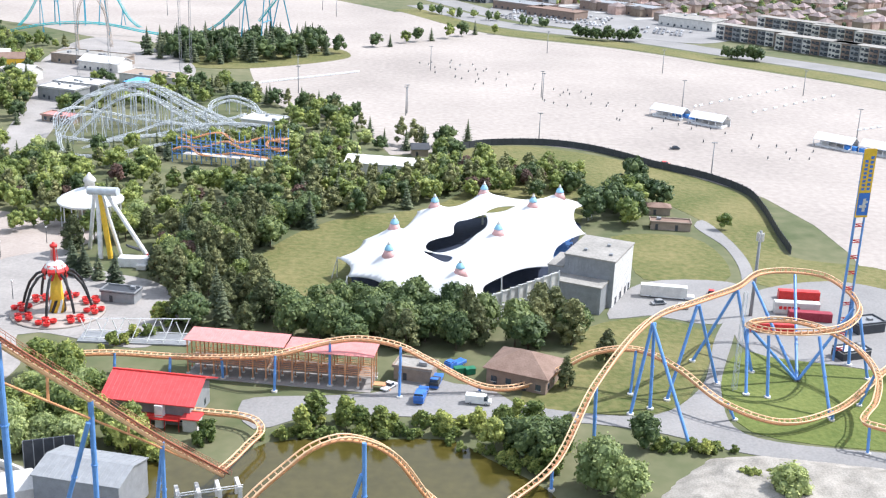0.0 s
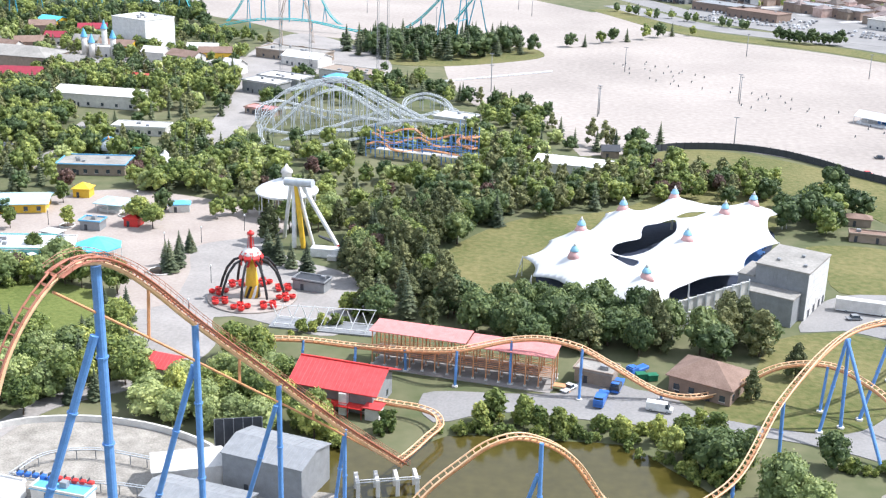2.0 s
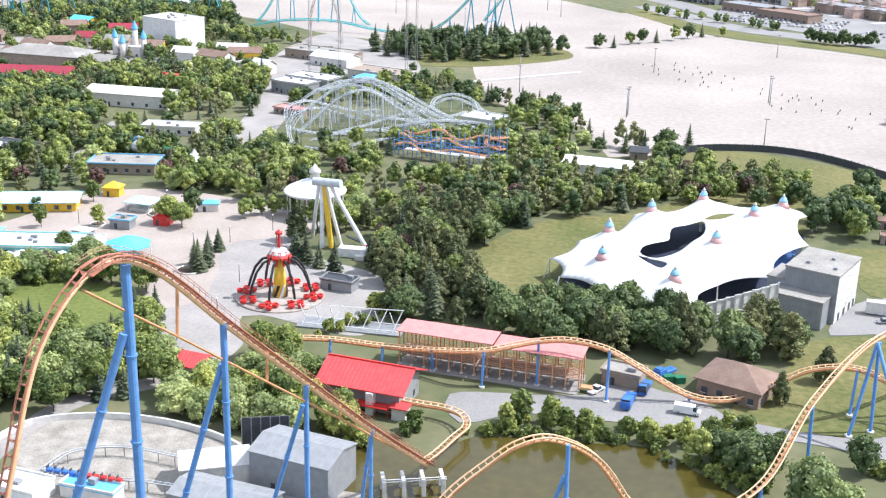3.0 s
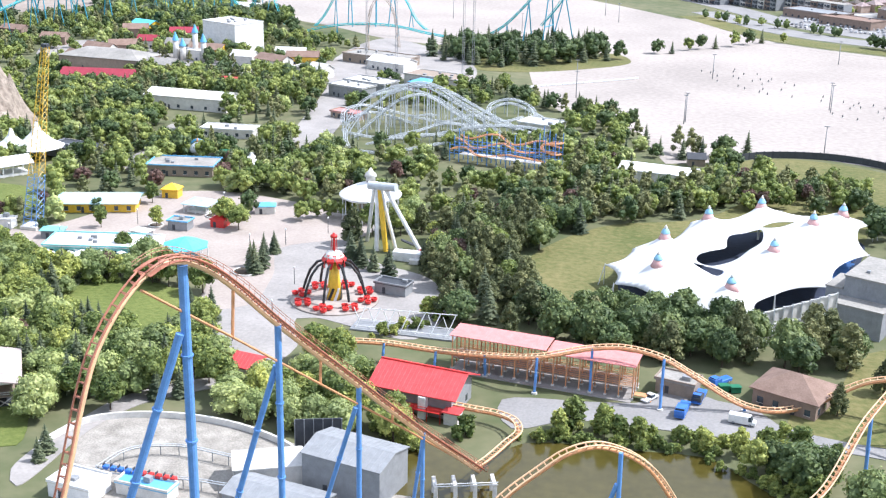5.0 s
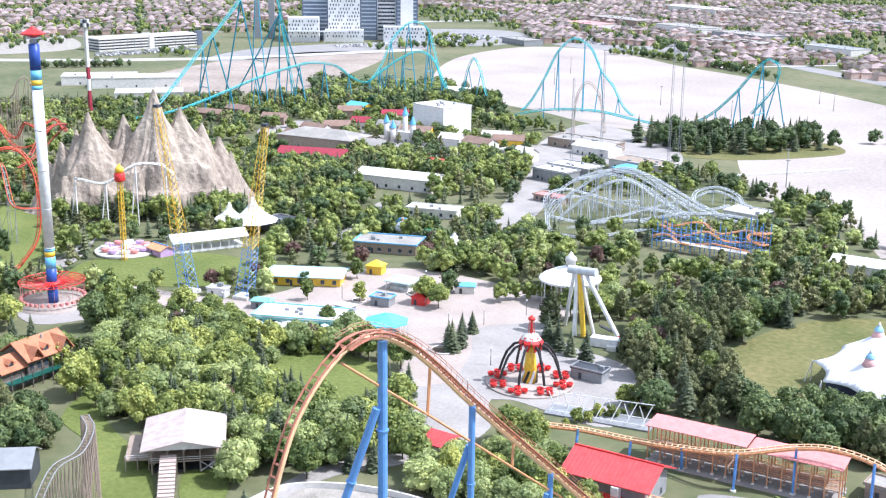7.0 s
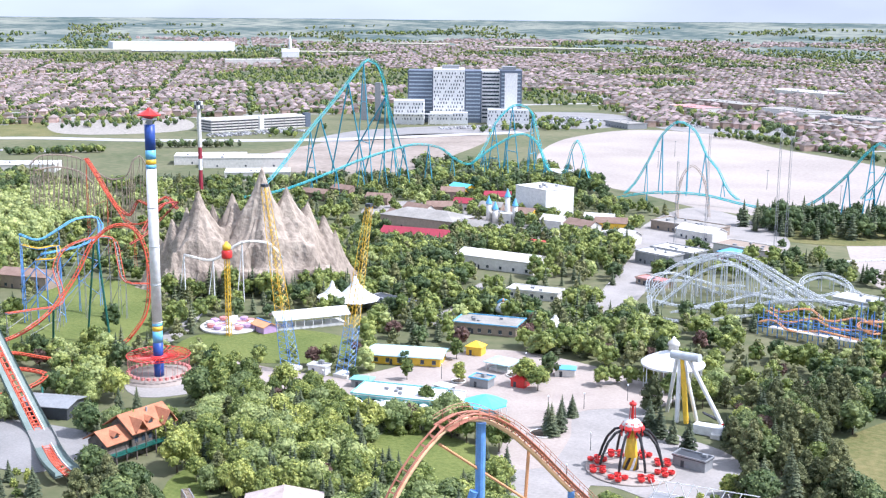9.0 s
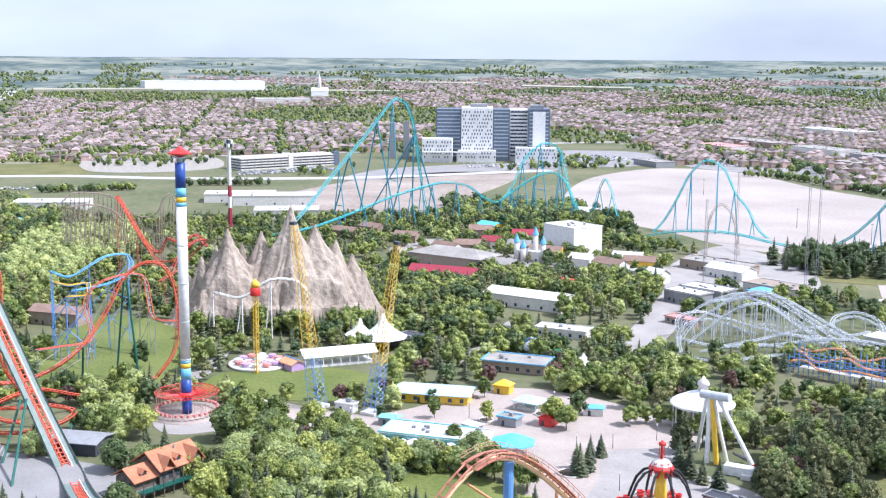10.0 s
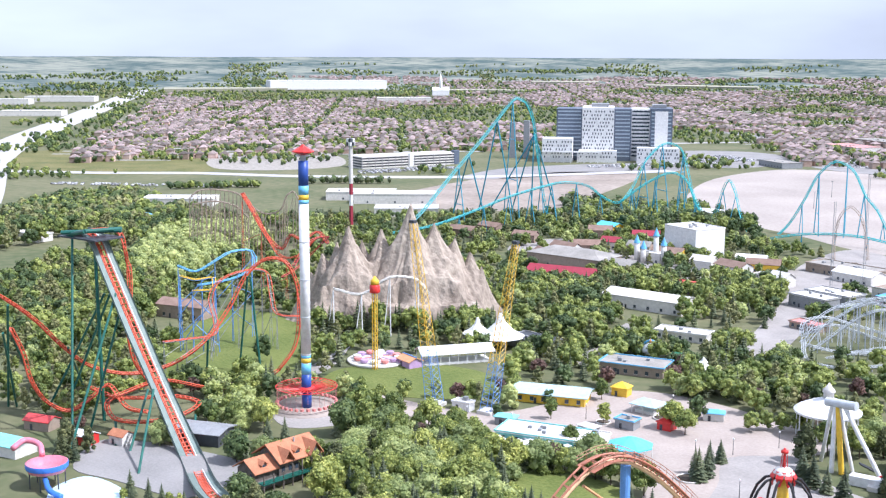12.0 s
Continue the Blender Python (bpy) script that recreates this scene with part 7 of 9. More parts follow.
lot_tent(112.7, 594.6, -38)
lot_tent(129.7, 579.2, -38)
lot_tent(180.7, 540.3, -38)
lot_tent(198.4, 528.9, -38)
M["tarp"] = paint("blue_tarpaulin", (0.05, 0.22, 0.60), 0.5)
for x, y in ((120.0, 590.4), (188.6, 530.7)):
    bt = thing("blue_booth", "row of blue ticket booths between marquees", "booth", "booths on the lot", (x, y, 0.06), -38)
    for k in range(4):
        boxes("booth", "tarp", bt, (-7 + k * 3.6, -1.4, 0, -4.6 + k * 3.6, 1.4, 2.7), bevel=0.08)
    boxes("counter", "white", bt, (-7, -2.2, 0, 7.4, -1.6, 1.0))
# white barrier rows
bar = thing("lot_barrier", "white plastic barrier block on the lot", "barrier", "barriers on the lot", (131.0, 623.0, 0.06), 60)
boxes("block", "white", bar, (-1.6, -0.4, 0, 1.6, 0.4, 0.9), bevel=0.12)
boxes("cap", "white", bar, (-1.5, -0.2, 0.9, 1.5, 0.2, 1.05))
for (ax, ay), (bx, by), n in (((134.8, 626.7), (209.2, 699.4), 11), ((160.5, 614.1), (225.3, 675.3), 9), ((204.3, 579.4), (221.8, 591.3), 4), ((-109.1, 638.3), (-51.5, 688.8), 22)):
    tn = math.degrees(math.atan2(by - ay, bx - ax))
    for k in range(n):
        copy_thing(bar, pose(ax + (bx - ax) * k / n, ay + (by - ay) * k / n, 0.06, 0, 0, tn))
# streets beyond the lot
def street(name, pts, w, mat, label, z=0.12, step=20):
    p = spline([(x, y, 0) for x, y in pts], step)
    fr = frames_along(p)
    v, f = [], []
    for q, (d, s, u) in zip(p, fr):
        for o, dz in ((-w / 2, 0), (w / 2, 0)):
            c = q + s * o
            v.append((c.x, c.y, rise(math.hypot(c.x, c.y)) + z))
        for o in (-w / 2, w / 2):
            c = q + s * o
            v.append((c.x, c.y, rise(math.hypot(c.x, c.y)) - 0.4))
    for i in range(len(p) - 1):
        a, b = i * 4, i * 4 + 4
        f += [(a, a + 1, b + 1, b), (a + 2, a, b, b + 2), (a + 1, a + 3, b + 3, b + 1)]
    return tagged(make(name, v, f, mat), label, "road", kind="structure")


FAR_EDGE = [(-45.2, 960.1), (24.9, 855.8), (115.9, 806.6), (180.3, 750.7), (254.2, 685.9), (300.3, 618.3)]
street("lot_edge_road", FAR_EDGE, 10, "lot", "pale lane along the edge of the parking lot", 0.1)
street("lot_verge", [(x + 7, y + 22) for x, y in FAR_EDGE], 24, "dry_lawn", "grass verge between lot and street", 0.11)
street("outer_street", [(x + 18, y + 52) for x, y in FAR_EDGE], 26, "road", "broad grey street beyond the lot", 0.14)
street("east_street", [(-800, 1900), (-420, 1520), (-140, 1210), (-20, 1065), (40, 960)], 26, "road", "broad grey street beyond the lot", 0.13)
M["haze_road"] = mk("pale_concrete_road", (0.38, 0.37, 0.36), (0.46, 0.45, 0.44), 0.02, 0.9)
street("highway", [(-900, 560)] + HIGHWAY, 58, "haze_road", "broad pale highway running to the horizon", 0.5, 40)
street("north_avenue", [(-1500, 600), (-1042, 798), (-953, 862), (-844, 906), (-700, 1010), (-560, 1200)], 22, "haze_road", "pale avenue with light traffic", 0.3)
street("town_street", [(-1600, 1250), (-1250, 1330), (-900, 1420), (-640, 1700), (-300, 2000)], 16, "haze_road", "pale street through the suburb", 0.3)

# ---- hospital ----
hx, hy, _ = (-671.2, 1274.0, -1.9)
ht = math.degrees(math.atan2(hx, hy)) * -1
hosp = thing("hospital", "large white and slate-grey hospital block with window rows", "hospital", "", (hx, hy, 0), ht)
M["slate"] = paint("slate_grey_panels", (0.10, 0.125, 0.17), 0.5)
PXM = 1440 / 2098
blocks = [(-100, -55, 0, 50, 62, "slate"), (-55, 0, -8, 50, 64, "white"), (0, 30, -2, 50, 62, "slate"), (30, 62, 4, 50, 62, "white"), (62, 100, -6, 50, 63, "slate"), (-122, -70, -30, 0, 28, "white"), (-60, 6, -24, -9, 14, "white"), (40, 112, -26, -8, 18, "white")]
for a, b, y0, y1, h, m in blocks:
    boxes("wing", m, hosp, (a * PXM, y0, 0, b * PXM - 0.05, y1, h))
boxes("wing", "white", hosp, (70 * PXM, -6.6, 18, 92 * PXM, -6.05, 60))
boxes("roof_plant", "grey", hosp, (-40 * PXM, 10, 64.05, -10 * PXM, 34, 68), (66 * PXM, 10, 63.05, 90 * PXM, 34, 67))
wm = bpy.data.meshes.new("window")
b2 = box(bmesh.new(), -0.65, -0.1, 0, 0.65, 0.1, 2.3)
b2.to_mesh(wm)
b2.free()
wm.materials.append(M["glass"])
M["pale_glass"] = paint("pale_window_glass", (0.35, 0.42, 0.48), 0.15)
for a, b, y0, y1, h, m in blocks:
    x0, x1 = a * PXM + 1.6, b * PXM - 1.6
    n = max(2, int((x1 - x0) / 3.1))
    for f in range(1, int(h / 4.4)):
        z = f * 4.4 + 1
        if m == "slate":
            boxes("window_band", "pale_glass", hosp, (x0, y0 - 0.16, z, x1, y0 - 0.01, z + 1.5))
            continue
        for k in range(n):
            if (f * 3 + k * 2) % 5 == 0:
                continue
            o = new("window", wm)
            o.parent = hosp
            o.location = (x0 + (x1 - x0) * (k + 0.4 * (f % 2)) / max(1, n - 0.6), y0 - 0.12, z)
boxes("window_band", "glass", hosp, *[(31 * PXM, 3.8, f * 4.4 + 1, 61 * PXM, 3.95, f * 4.4 + 2.8) for f in range(1, 14)], label="dark ribbon windows")
for k in range(9):
    boxes("entrance_column", "white", hosp, (-120 * PXM + k * 8, -34, 0, -118.5 * PXM + k * 8, -33, 12))
boxes("canopy", "white", hosp, (-122 * PXM, -35, 12, -20 * PXM, -31, 13.4))
for px, h in ((-160, 46), (-185, 44)):
    boxes("chimney", "grey", hosp, (px * PXM, 20, 0, px * PXM + 7, 27, h))

# ---- parking deck, warehouses and other large buildings ----
def deck(label, x, y, turn, w, d, h, floors, wall="off_white"):
    ob = thing("parking_deck", label, "parking garage", "", (x, y, 0), turn)
    for f in range(floors + 1):
        boxes("slab", wall, ob, (-w / 2, -d / 2, h * f / floors, w / 2, d / 2, h * f / floors + 1.3))
    n = int(w / 8)
    for k in range(n + 1):
        boxes("column", "grey", ob, (-w / 2 + w * k / n - 0.3, -d / 2 - 0.1, 0, -w / 2 + w * k / n + 0.3, -d / 2 + 0.5, h + 0.5))
    boxes("core", "dark", ob, (-w / 2 + 0.5, -d / 2 + 3, 0, w / 2 - 0.5, d / 2 - 1, h))
    boxes("stair_tower", "white", ob, (-2.5, -d / 2 - 0.4, 0, 2.5, -d / 2 + 4, h + 3))
    boxes("stair_tower", "slate", ob, (w / 2 - 6, -d / 2 - 0.4, 0, w / 2 + 1, -d / 2 + 6, h + 4))


deck("long pale four-level parking deck", -833.8, 1073.3, 68.0, 126.5, 34, 12, 4)


def big_hall(label, x, y, turn, w, d, h, wall="off_white", roof="off_white", z=None):
    z = rise(math.hypot(x, y)) if z is None else z
    house("warehouse", label, "warehouse", x, y, turn, w, d, h, wall, roof, "flat", 0.3, 0.3, windows=max(2, int(w / 22)), doors=0, group="large halls", z=z, far=True)


big_hall("huge white warehouse on the far plain", -2257.4, 2548.8, 52, 330, 90, 24, "white", "white")
for x, y, w, h in ((-628.3, 796.8, 70, 8), (-667.0, 797.6, 60, 7), (-571.3, 738.9, 50, 6), (-761.9, 673.9, 60, 6)):
    big_hall("long pale low hall behind the park", x, y, 36, w, 28, h)
for x, y, w, h in ((-2057.2, 1444.9, 120, 10), (-2390.1, 1758.0, 160, 12), (-2388.4, 1619.6, 90, 12), (-1773.0, 2282.6, 130, 12)):
    big_hall("pale industrial hall beside the highway", x, y, 40, w, 50, h)
church = house("church", "distant white church with a slim tower", "church", -1704.3, 2339.2, 40, 40, 20, 12, "white", "white", "gable", 8, 0.5, z=rise(3400))
turned("tower", "white", church, [(4, 0), (4, 34), (0.4, 52)], 8)
for x, y, w, d, h, wl2, rf2 in ((-471.8, 1715.5, 120, 40, 8, "brick", "flat_roof"), (-352.7, 1615.5, 90, 40, 8, "off_white", "flat_roof"), (-481.3, 1582.7, 70, 40, 9, "off_white", "pink_roof"), (-257.7, 1526.7, 90, 40, 8, "grey", "flat_roof"), (-271.9, 1427.3, 60, 30, 7, "brick", "flat_roof"), (-432.0, 2055.3, 140, 50, 8, "off_white", "off_white"), (-483.9, 1326.0, 50, 26, 6, "grey", "flat_roof"),
                              (-337.5, 1588.7, 60, 30, 7, "off_white", "flat_roof"), (-234.6, 1419.2, 60, 30, 7, "brick", "flat_roof"), (-137.9, 1398.7, 70, 30, 7, "off_white", "grey"), (-274.5, 2018.1, 80, 34, 7, "brick", "flat_roof"), (-151.7, 1818.4, 70, 30, 8, "grey", "flat_roof"),
                              (84.7, 970.1, 46, 20, 6, "brick", "brown_roof"), (143.2, 1015.6, 70, 22, 7, "brick", "grey"), (185.1, 1082.7, 60, 22, 7, "brick", "brown_roof"), (188.9, 940.2, 46, 26, 7, "off_white", "flat_roof"), (61.4, 1006.1, 50, 24, 6, "brick", "grey")):
    house("shop_block", "low shopping block with flat roof and parking", "shops", x, y, -38, w, d, h, wl2, rf2, "flat", 0.3, 0.4, windows=8, group="shop blocks", z=rise(math.hypot(x, y)), far=True)

# ---- terraces of townhouses beyond the street ----
def terrace(x, y, turn, units, h=10.5):
    ob = thing("townhouse_row", "terrace of pale three-storey townhouses with flat roofs", "townhouses", "townhouse terraces", (x, y, 0), turn)
    w = 6.5
    for k in range(units):
        x0 = (k - units / 2) * w
        set_back = 0.8 * (k % 2)
        un = boxes("unit", ("off_white", "brick", "grey")[k % 3], ob, (x0, set_back, 0, x0 + w - 0.05, 11, h))
        boxes("roof", "flat_roof", un, (x0 - 0.1, set_back - 0.5, h, x0 + w - 0.1, 11.3, h + 0.5))
        boxes("windows", "glass", un, *[(x0 + 0.7, set_back - 0.06, f * 3.4 + 0.9, x0 + 2.6, set_back - 0.01, f * 3.4 + 2.5) for f in range(3)], *[(x0 + 3.3, set_back - 0.06, f * 3.4 + 0.3, x0 + 5.8, set_back - 0.01, f * 3.4 + 2.6) for f in range(3)])
        boxes("balconies", "dark", un, *[(x0 + 3.1, set_back - 1.0, f * 3.4 + 0.6, x0 + 6.0, set_back - 0.07, f * 3.4 + 1.6) for f in range(3)])


for (x, y), u in (((217.0, 861.2), 9), ((249.9, 819.1), 9), ((278.6, 793.6), 8), ((260.3, 916.4), 9), ((292.2, 879.7), 9), ((314.8, 848.9), 9), ((-39.2, 1081.7), 9), ((6.7, 1060.3), 9), ((58.6, 1032.3), 9), ((-17.8, 1195.8), 9), ((34.2, 1169.5), 9)):
    terrace(x, y, -40, u)

# ---- suburb: thousands of small brick houses ----
rs = np.random.default_rng(11)
M["far_roof"] = mk("brown_grey_shingles", (0.15, 0.122, 0.115), (0.30, 0.245, 0.225), 0.05, 0.9, island=0.55)
M["far_wall"] = mk("pinkish_brick", (0.34, 0.225, 0.18), (0.52, 0.41, 0.34), 0.05, 0.9, island=0.45)
rv_, rf2_, wv, wf = [], [], [], []


def suburb_ok(x, y, d):
    az = math.degrees(math.atan2(-x, y))
    if d < 1420 and az > 12:
        return False
    if d < 900:
        return False
    if az <= 12 and d < 1150 - 12 * abs(az - 4) + (130 if az > 5 else 0):
        return False
    if 20 < az < 33 and d < 1750:
        return False
    if 33 <= az < 62 and d < 1560 - 7 * (az - 33):
        return False
    # strip along the highway
    for (x0, y0), (x1, y1) in zip([(-900, 560)] + HIGHWAY, HIGHWAY):
        L = math.hypot(x1 - x0, y1 - y0)
        s = ((x - x0) * (x1 - x0) + (y - y0) * (y1 - y0)) / L
        o = abs((x - x0) * (y1 - y0) - (y - y0) * (x1 - x0)) / L
        if -50 < s < L + 50 and o < 90:
            return False
        if -50 < s < L + 50 and (x - x0) * (y1 - y0) - (y - y0) * (x1 - x0) < 0:
            return False
    return True


YARD_TREES = []
count = 0
ang = radians(38)
ca, sa = math.cos(ang), math.sin(ang)
for iu in range(-236, 264):
    for iv in range(25, 182):
        u, v = iu * 13.7 + (iv // 2 % 2) * 4, iv * 22.0 + (iv % 2) * 5
        x, y = u * ca - v * sa, u * sa + v * ca
        d = math.hypot(x, y)
        if y < 300 or d > 3900 or d < 800:
            continue
        az = math.degrees(math.atan2(-x, y))
        if az < -22 or az > 64 or not suburb_ok(x, y, d):
            continue
        big = noise.noise((x / 420, y / 420, 3.3))
        if big < -0.10 or iu % 11 == 0 or rs.random() < 0.26 or noise.noise((x / 130, y / 130, 6.1)) < -0.3 or (d > 3000 and big < 0.05):
            continue
        count += 1
        z = rise(d)
        w, dp, h, up = rs.uniform(3.9, 5.4), rs.uniform(4.2, 6.2), rs.uniform(5.4, 7.2), rs.uniform(2.2, 3.6)
        x += rs.uniform(-1.5, 1.5)
        y += rs.uniform(-1.5, 1.5)
        t = ang + (math.pi / 2 if rs.random() < 0.4 else 0) + rs.uniform(-0.05, 0.05)
        c, s = math.cos(t), math.sin(t)
        P = lambda a, b, k: (x + a * c - b * s, y + a * s + b * c, z + k)
        b0 = len(wv)
        wv += [P(-w, -dp, -0.5), P(w, -dp, -0.5), P(w, dp, -0.5), P(-w, dp, -0.5), P(-w, -dp, h), P(w, -dp, h), P(w, dp, h), P(-w, dp, h)]
        wf += [(b0, b0 + 1, b0 + 5, b0 + 4), (b0 + 1, b0 + 2, b0 + 6, b0 + 5), (b0 + 2, b0 + 3, b0 + 7, b0 + 6), (b0 + 3, b0, b0 + 4, b0 + 7)]
        r0 = len(rv_)
        o = 0.5
        rg = max(0.5, w - dp * 0.8)
        rv_ += [P(-w - o, -dp - o, h - 0.1), P(w + o, -dp - o, h - 0.1), P(w + o, dp + o, h - 0.1), P(-w - o, dp + o, h - 0.1), P(-rg, 0, h + up), P(rg, 0, h + up)]
        YARD_TREES.append((x + rs.uniform(-9, 9), y + rs.uniform(-13, 13), rs.uniform(0.5, 0.95)))
        rf2_ += [(r0, r0 + 1, r0 + 5, r0 + 4), (r0 + 2, r0 + 3, r0 + 4, r0 + 5), (r0 + 1, r0 + 2, r0 + 5), (r0 + 3, r0, r0 + 4)]
# residential streets between the rows of houses
sv, sf = [], []
for iv in range(26, 182, 2):
    for iu in range(-236, 264, 4):
        ends = []
        for uu in (iu * 13.7, (iu + 4) * 13.7):
            for vv in (iv * 22.0 + 9.5, iv * 22.0 + 17.5):
                ends.append((uu * ca - vv * sa, uu * sa + vv * ca))
        mx, my = (ends[0][0] + ends[3][0]) / 2, (ends[0][1] + ends[3][1]) / 2
        d, az = math.hypot(mx, my), math.degrees(math.atan2(-mx, my))
        if my < 300 or not 900 < d < 3300 or not -22 < az < 64 or not suburb_ok(mx, my, d) or noise.noise((mx / 420, my / 420, 3.3)) < -0.1:
            continue
        b0 = len(sv)
        sv += [(px, py, rise(math.hypot(px, py)) + 0.35) for px, py in ends]
        sf.append((b0, b0 + 2, b0 + 3, b0 + 1))
tagged(make("suburb_streets", sv, sf, "haze_road"), "pale streets between the suburban houses", "road", kind="structure")
suburb = thing("suburb", "wide suburb of brown-roofed brick houses", "houses", kind="stuff")
tagged(make("house_walls", wv, wf, "far_wall", suburb), kind="stuff")
tagged(make("house_roofs", rv_, rf2_, "far_roof", suburb), kind="stuff")

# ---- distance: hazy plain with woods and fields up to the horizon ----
# aerial haze is mixed into both of these blue-green base colours
M["far_plain"] = mk("haze_painted_plain", (0.085, 0.118, 0.115), (0.24, 0.255, 0.215), 0.0045, 1.0, fine=5, low=0.42, high=0.6, gloss=0.0)
bv, bf = [], []
steps_ = list(range(3350, 4951, 80))
na = 220
for d in steps_:
    for i in range(na + 1):
        a = radians(-40 + 125 * i / na)
        k = min(1, (d - 3350) / 400)
        far_ = (d - 3350) / 1600
        bump_ = 5 * noise.noise((a * 14, d / 420, 2)) + 2.5 * noise.noise((a * 60, d / 120, 4))
        bv.append((-math.sin(a) * d, math.cos(a) * d, rise(d) + 0.5 + k * max(0, bump_ + 2.0) * (1 - 0.5 * far_)))
for r in range(len(steps_) - 1):
    for i in range(na):
        q = r * (na + 1) + i
        bf.append((q, q + 1, q + na + 2, q + na + 1))
tagged(make("backdrop", bv, bf, "far_plain", smooth=True), "distant plain of woods and fields, haze painted into its blue-green", "distance", kind="structure")
M["far_field"] = mk("pale_distant_field", (0.27, 0.27, 0.20), (0.35, 0.33, 0.25), 0.004, 1.0)
for x, y, a, b, tn in ((-2395.6, 2292.7, 330, 60, 50), (-1406.5, 3187.7, 320, 50, 15), (-1832.8, 2698.8, 240, 45, 30), (-1823.1, 3139.3, 200, 40, 30), (-1338.8, 1166.6, 0.1, 0.1, 0)):
    if a > 1:
        c, s = math.cos(radians(tn)), math.sin(radians(tn))
        ring = [(x + u * a / 2 * c - v * b / 2 * s, y + u * a / 2 * s + v * b / 2 * c) for u, v in ((-1, -1), (1, -1), (1, 1), (-1, 1))]
        v_ = [(px, py, rise(math.hypot(px, py)) + 9) for px, py in ring]
        tagged(make("far_field", v_ + [(p[0], p[1], p[2] - 8) for p in v_], [(0, 1, 2, 3), (0, 4, 5, 1), (1, 5, 6, 2), (2, 6, 7, 3), (3, 7, 4, 0)], "far_field"), "pale distant field", "field", kind="structure")

# ---- hospital grounds: bare soil, parking and rows of parked cars ----
for nm, pts, m, lb in (("soil_field", [(-643.4, 815.9), (-662.4, 928.2), (-647.1, 1118.0), (-580.1, 1146.8), (-515.5, 952.9), (-500.2, 828.7), (-559.0, 783.4)], "site", "bare brown soil of the building site"),
                       ("hospital_parking", [(-592.7, 1271.9), (-673.0, 1460.1), (-588.4, 1503.7), (-490.8, 1419.3), (-518.8, 1276.9)], "road", "grey parking area beside the hospital"),
                       ("hospital_forecourt", [(-690.1, 986.8), (-720.4, 1118.6), (-604.4, 1281.4), (-555.1, 1206.2), (-625.5, 1080.8)], "road", "grey forecourt of the hospital"),
                       ("shop_parking", [(-445.5, 1334.8), (-503.2, 1653.6), (-410.4, 1800.4), (-260.4, 1702.6), (-122.5, 1275.4), (-260.6, 1281.2)], "road", "grey shopping parking beyond the lot"),
                       ("town_parking", [(36.2, 956.4), (49.1, 1052.7), (179.7, 1064.7), (232.3, 945.4), (178.4, 851.7), (86.1, 906.4)], "road", "grey parking in front of the shops")):
    patch(nm, pts, 0.22, m, lb, "parking" if "park" in nm else "ground", 15)
rc = np.random.default_rng(21)
cv, cf = [], []
M["car_mix"] = mk("mixed_car_paint", (0.10, 0.10, 0.11), (0.55, 0.55, 0.56), 0.35, 0.3, island=0.6)
for (ax, ay), (bx, by), rows_, gap in (((-607.5, 1327.1), (-566.3, 1410.5), 9, 9), ((-656.9, 1185.7), (-599.1, 1285.5), 3, 9), ((-433.9, 1405.7), (-310.6, 1426.8), 8, 10), ((-434.3, 1580.9), (-271.4, 1565.9), 7, 10), ((46.0, 976.3), (130.1, 949.6), 5, 12), ((139.5, 920.6), (182.9, 896.6), 3, 12), ((-821.6, 973.4), (-778.2, 1090.2), 4, 9), ((-1400, 1070), (-2700, 2660), 2, 16), ((-982.3, 711.5), (-821.8, 798.0), 2, 9)):
    L = math.hypot(bx - ax, by - ay)
    ux, uy = (bx - ax) / L, (by - ay) / L
    step = 3.4 if L < 600 else 42
    for r in range(rows_):
        for k in range(int(L / step)):
            if rc.random() < 0.35:
                continue
            x, y = ax + ux * k * step - uy * (r - rows_ / 2) * gap, ay + uy * k * step + ux * (r - rows_ / 2) * gap
            z = rise(math.hypot(x, y)) + (0.23 if L < 600 else 0.6)
            t = math.atan2(uy, ux) + (math.pi / 2 if L < 600 else 0)
            c, s = math.cos(t), math.sin(t)
            b0 = len(cv)
            for a_, b_, h_ in ((-2.2, -0.9, 0.2), (2.2, -0.9, 0.2), (2.2, 0.9, 0.2), (-2.2, 0.9, 0.2), (-2.2, -0.9, 0.9), (2.2, -0.9, 0.8), (2.2, 0.9, 0.8), (-2.2, 0.9, 0.9), (-1.6, -0.75, 1.5), (0.9, -0.75, 1.5), (0.9, 0.75, 1.5), (-1.6, 0.75, 1.5)):
                cv.append((x + a_ * c - b_ * s, y + a_ * s + b_ * c, z + h_))
            for q in ((0, 1, 5, 4), (1, 2, 6, 5), (2, 3, 7, 6), (3, 0, 4, 7), (4, 5, 9, 8), (5, 6, 10, 9), (6, 7, 11, 10), (7, 4, 8, 11), (8, 9, 10, 11)):
                cf.append(tuple(b0 + i for i in q))
tagged(make("parked_cars", cv, cf, "car_mix"), "rows of many distant parked cars", "cars", kind="stuff")


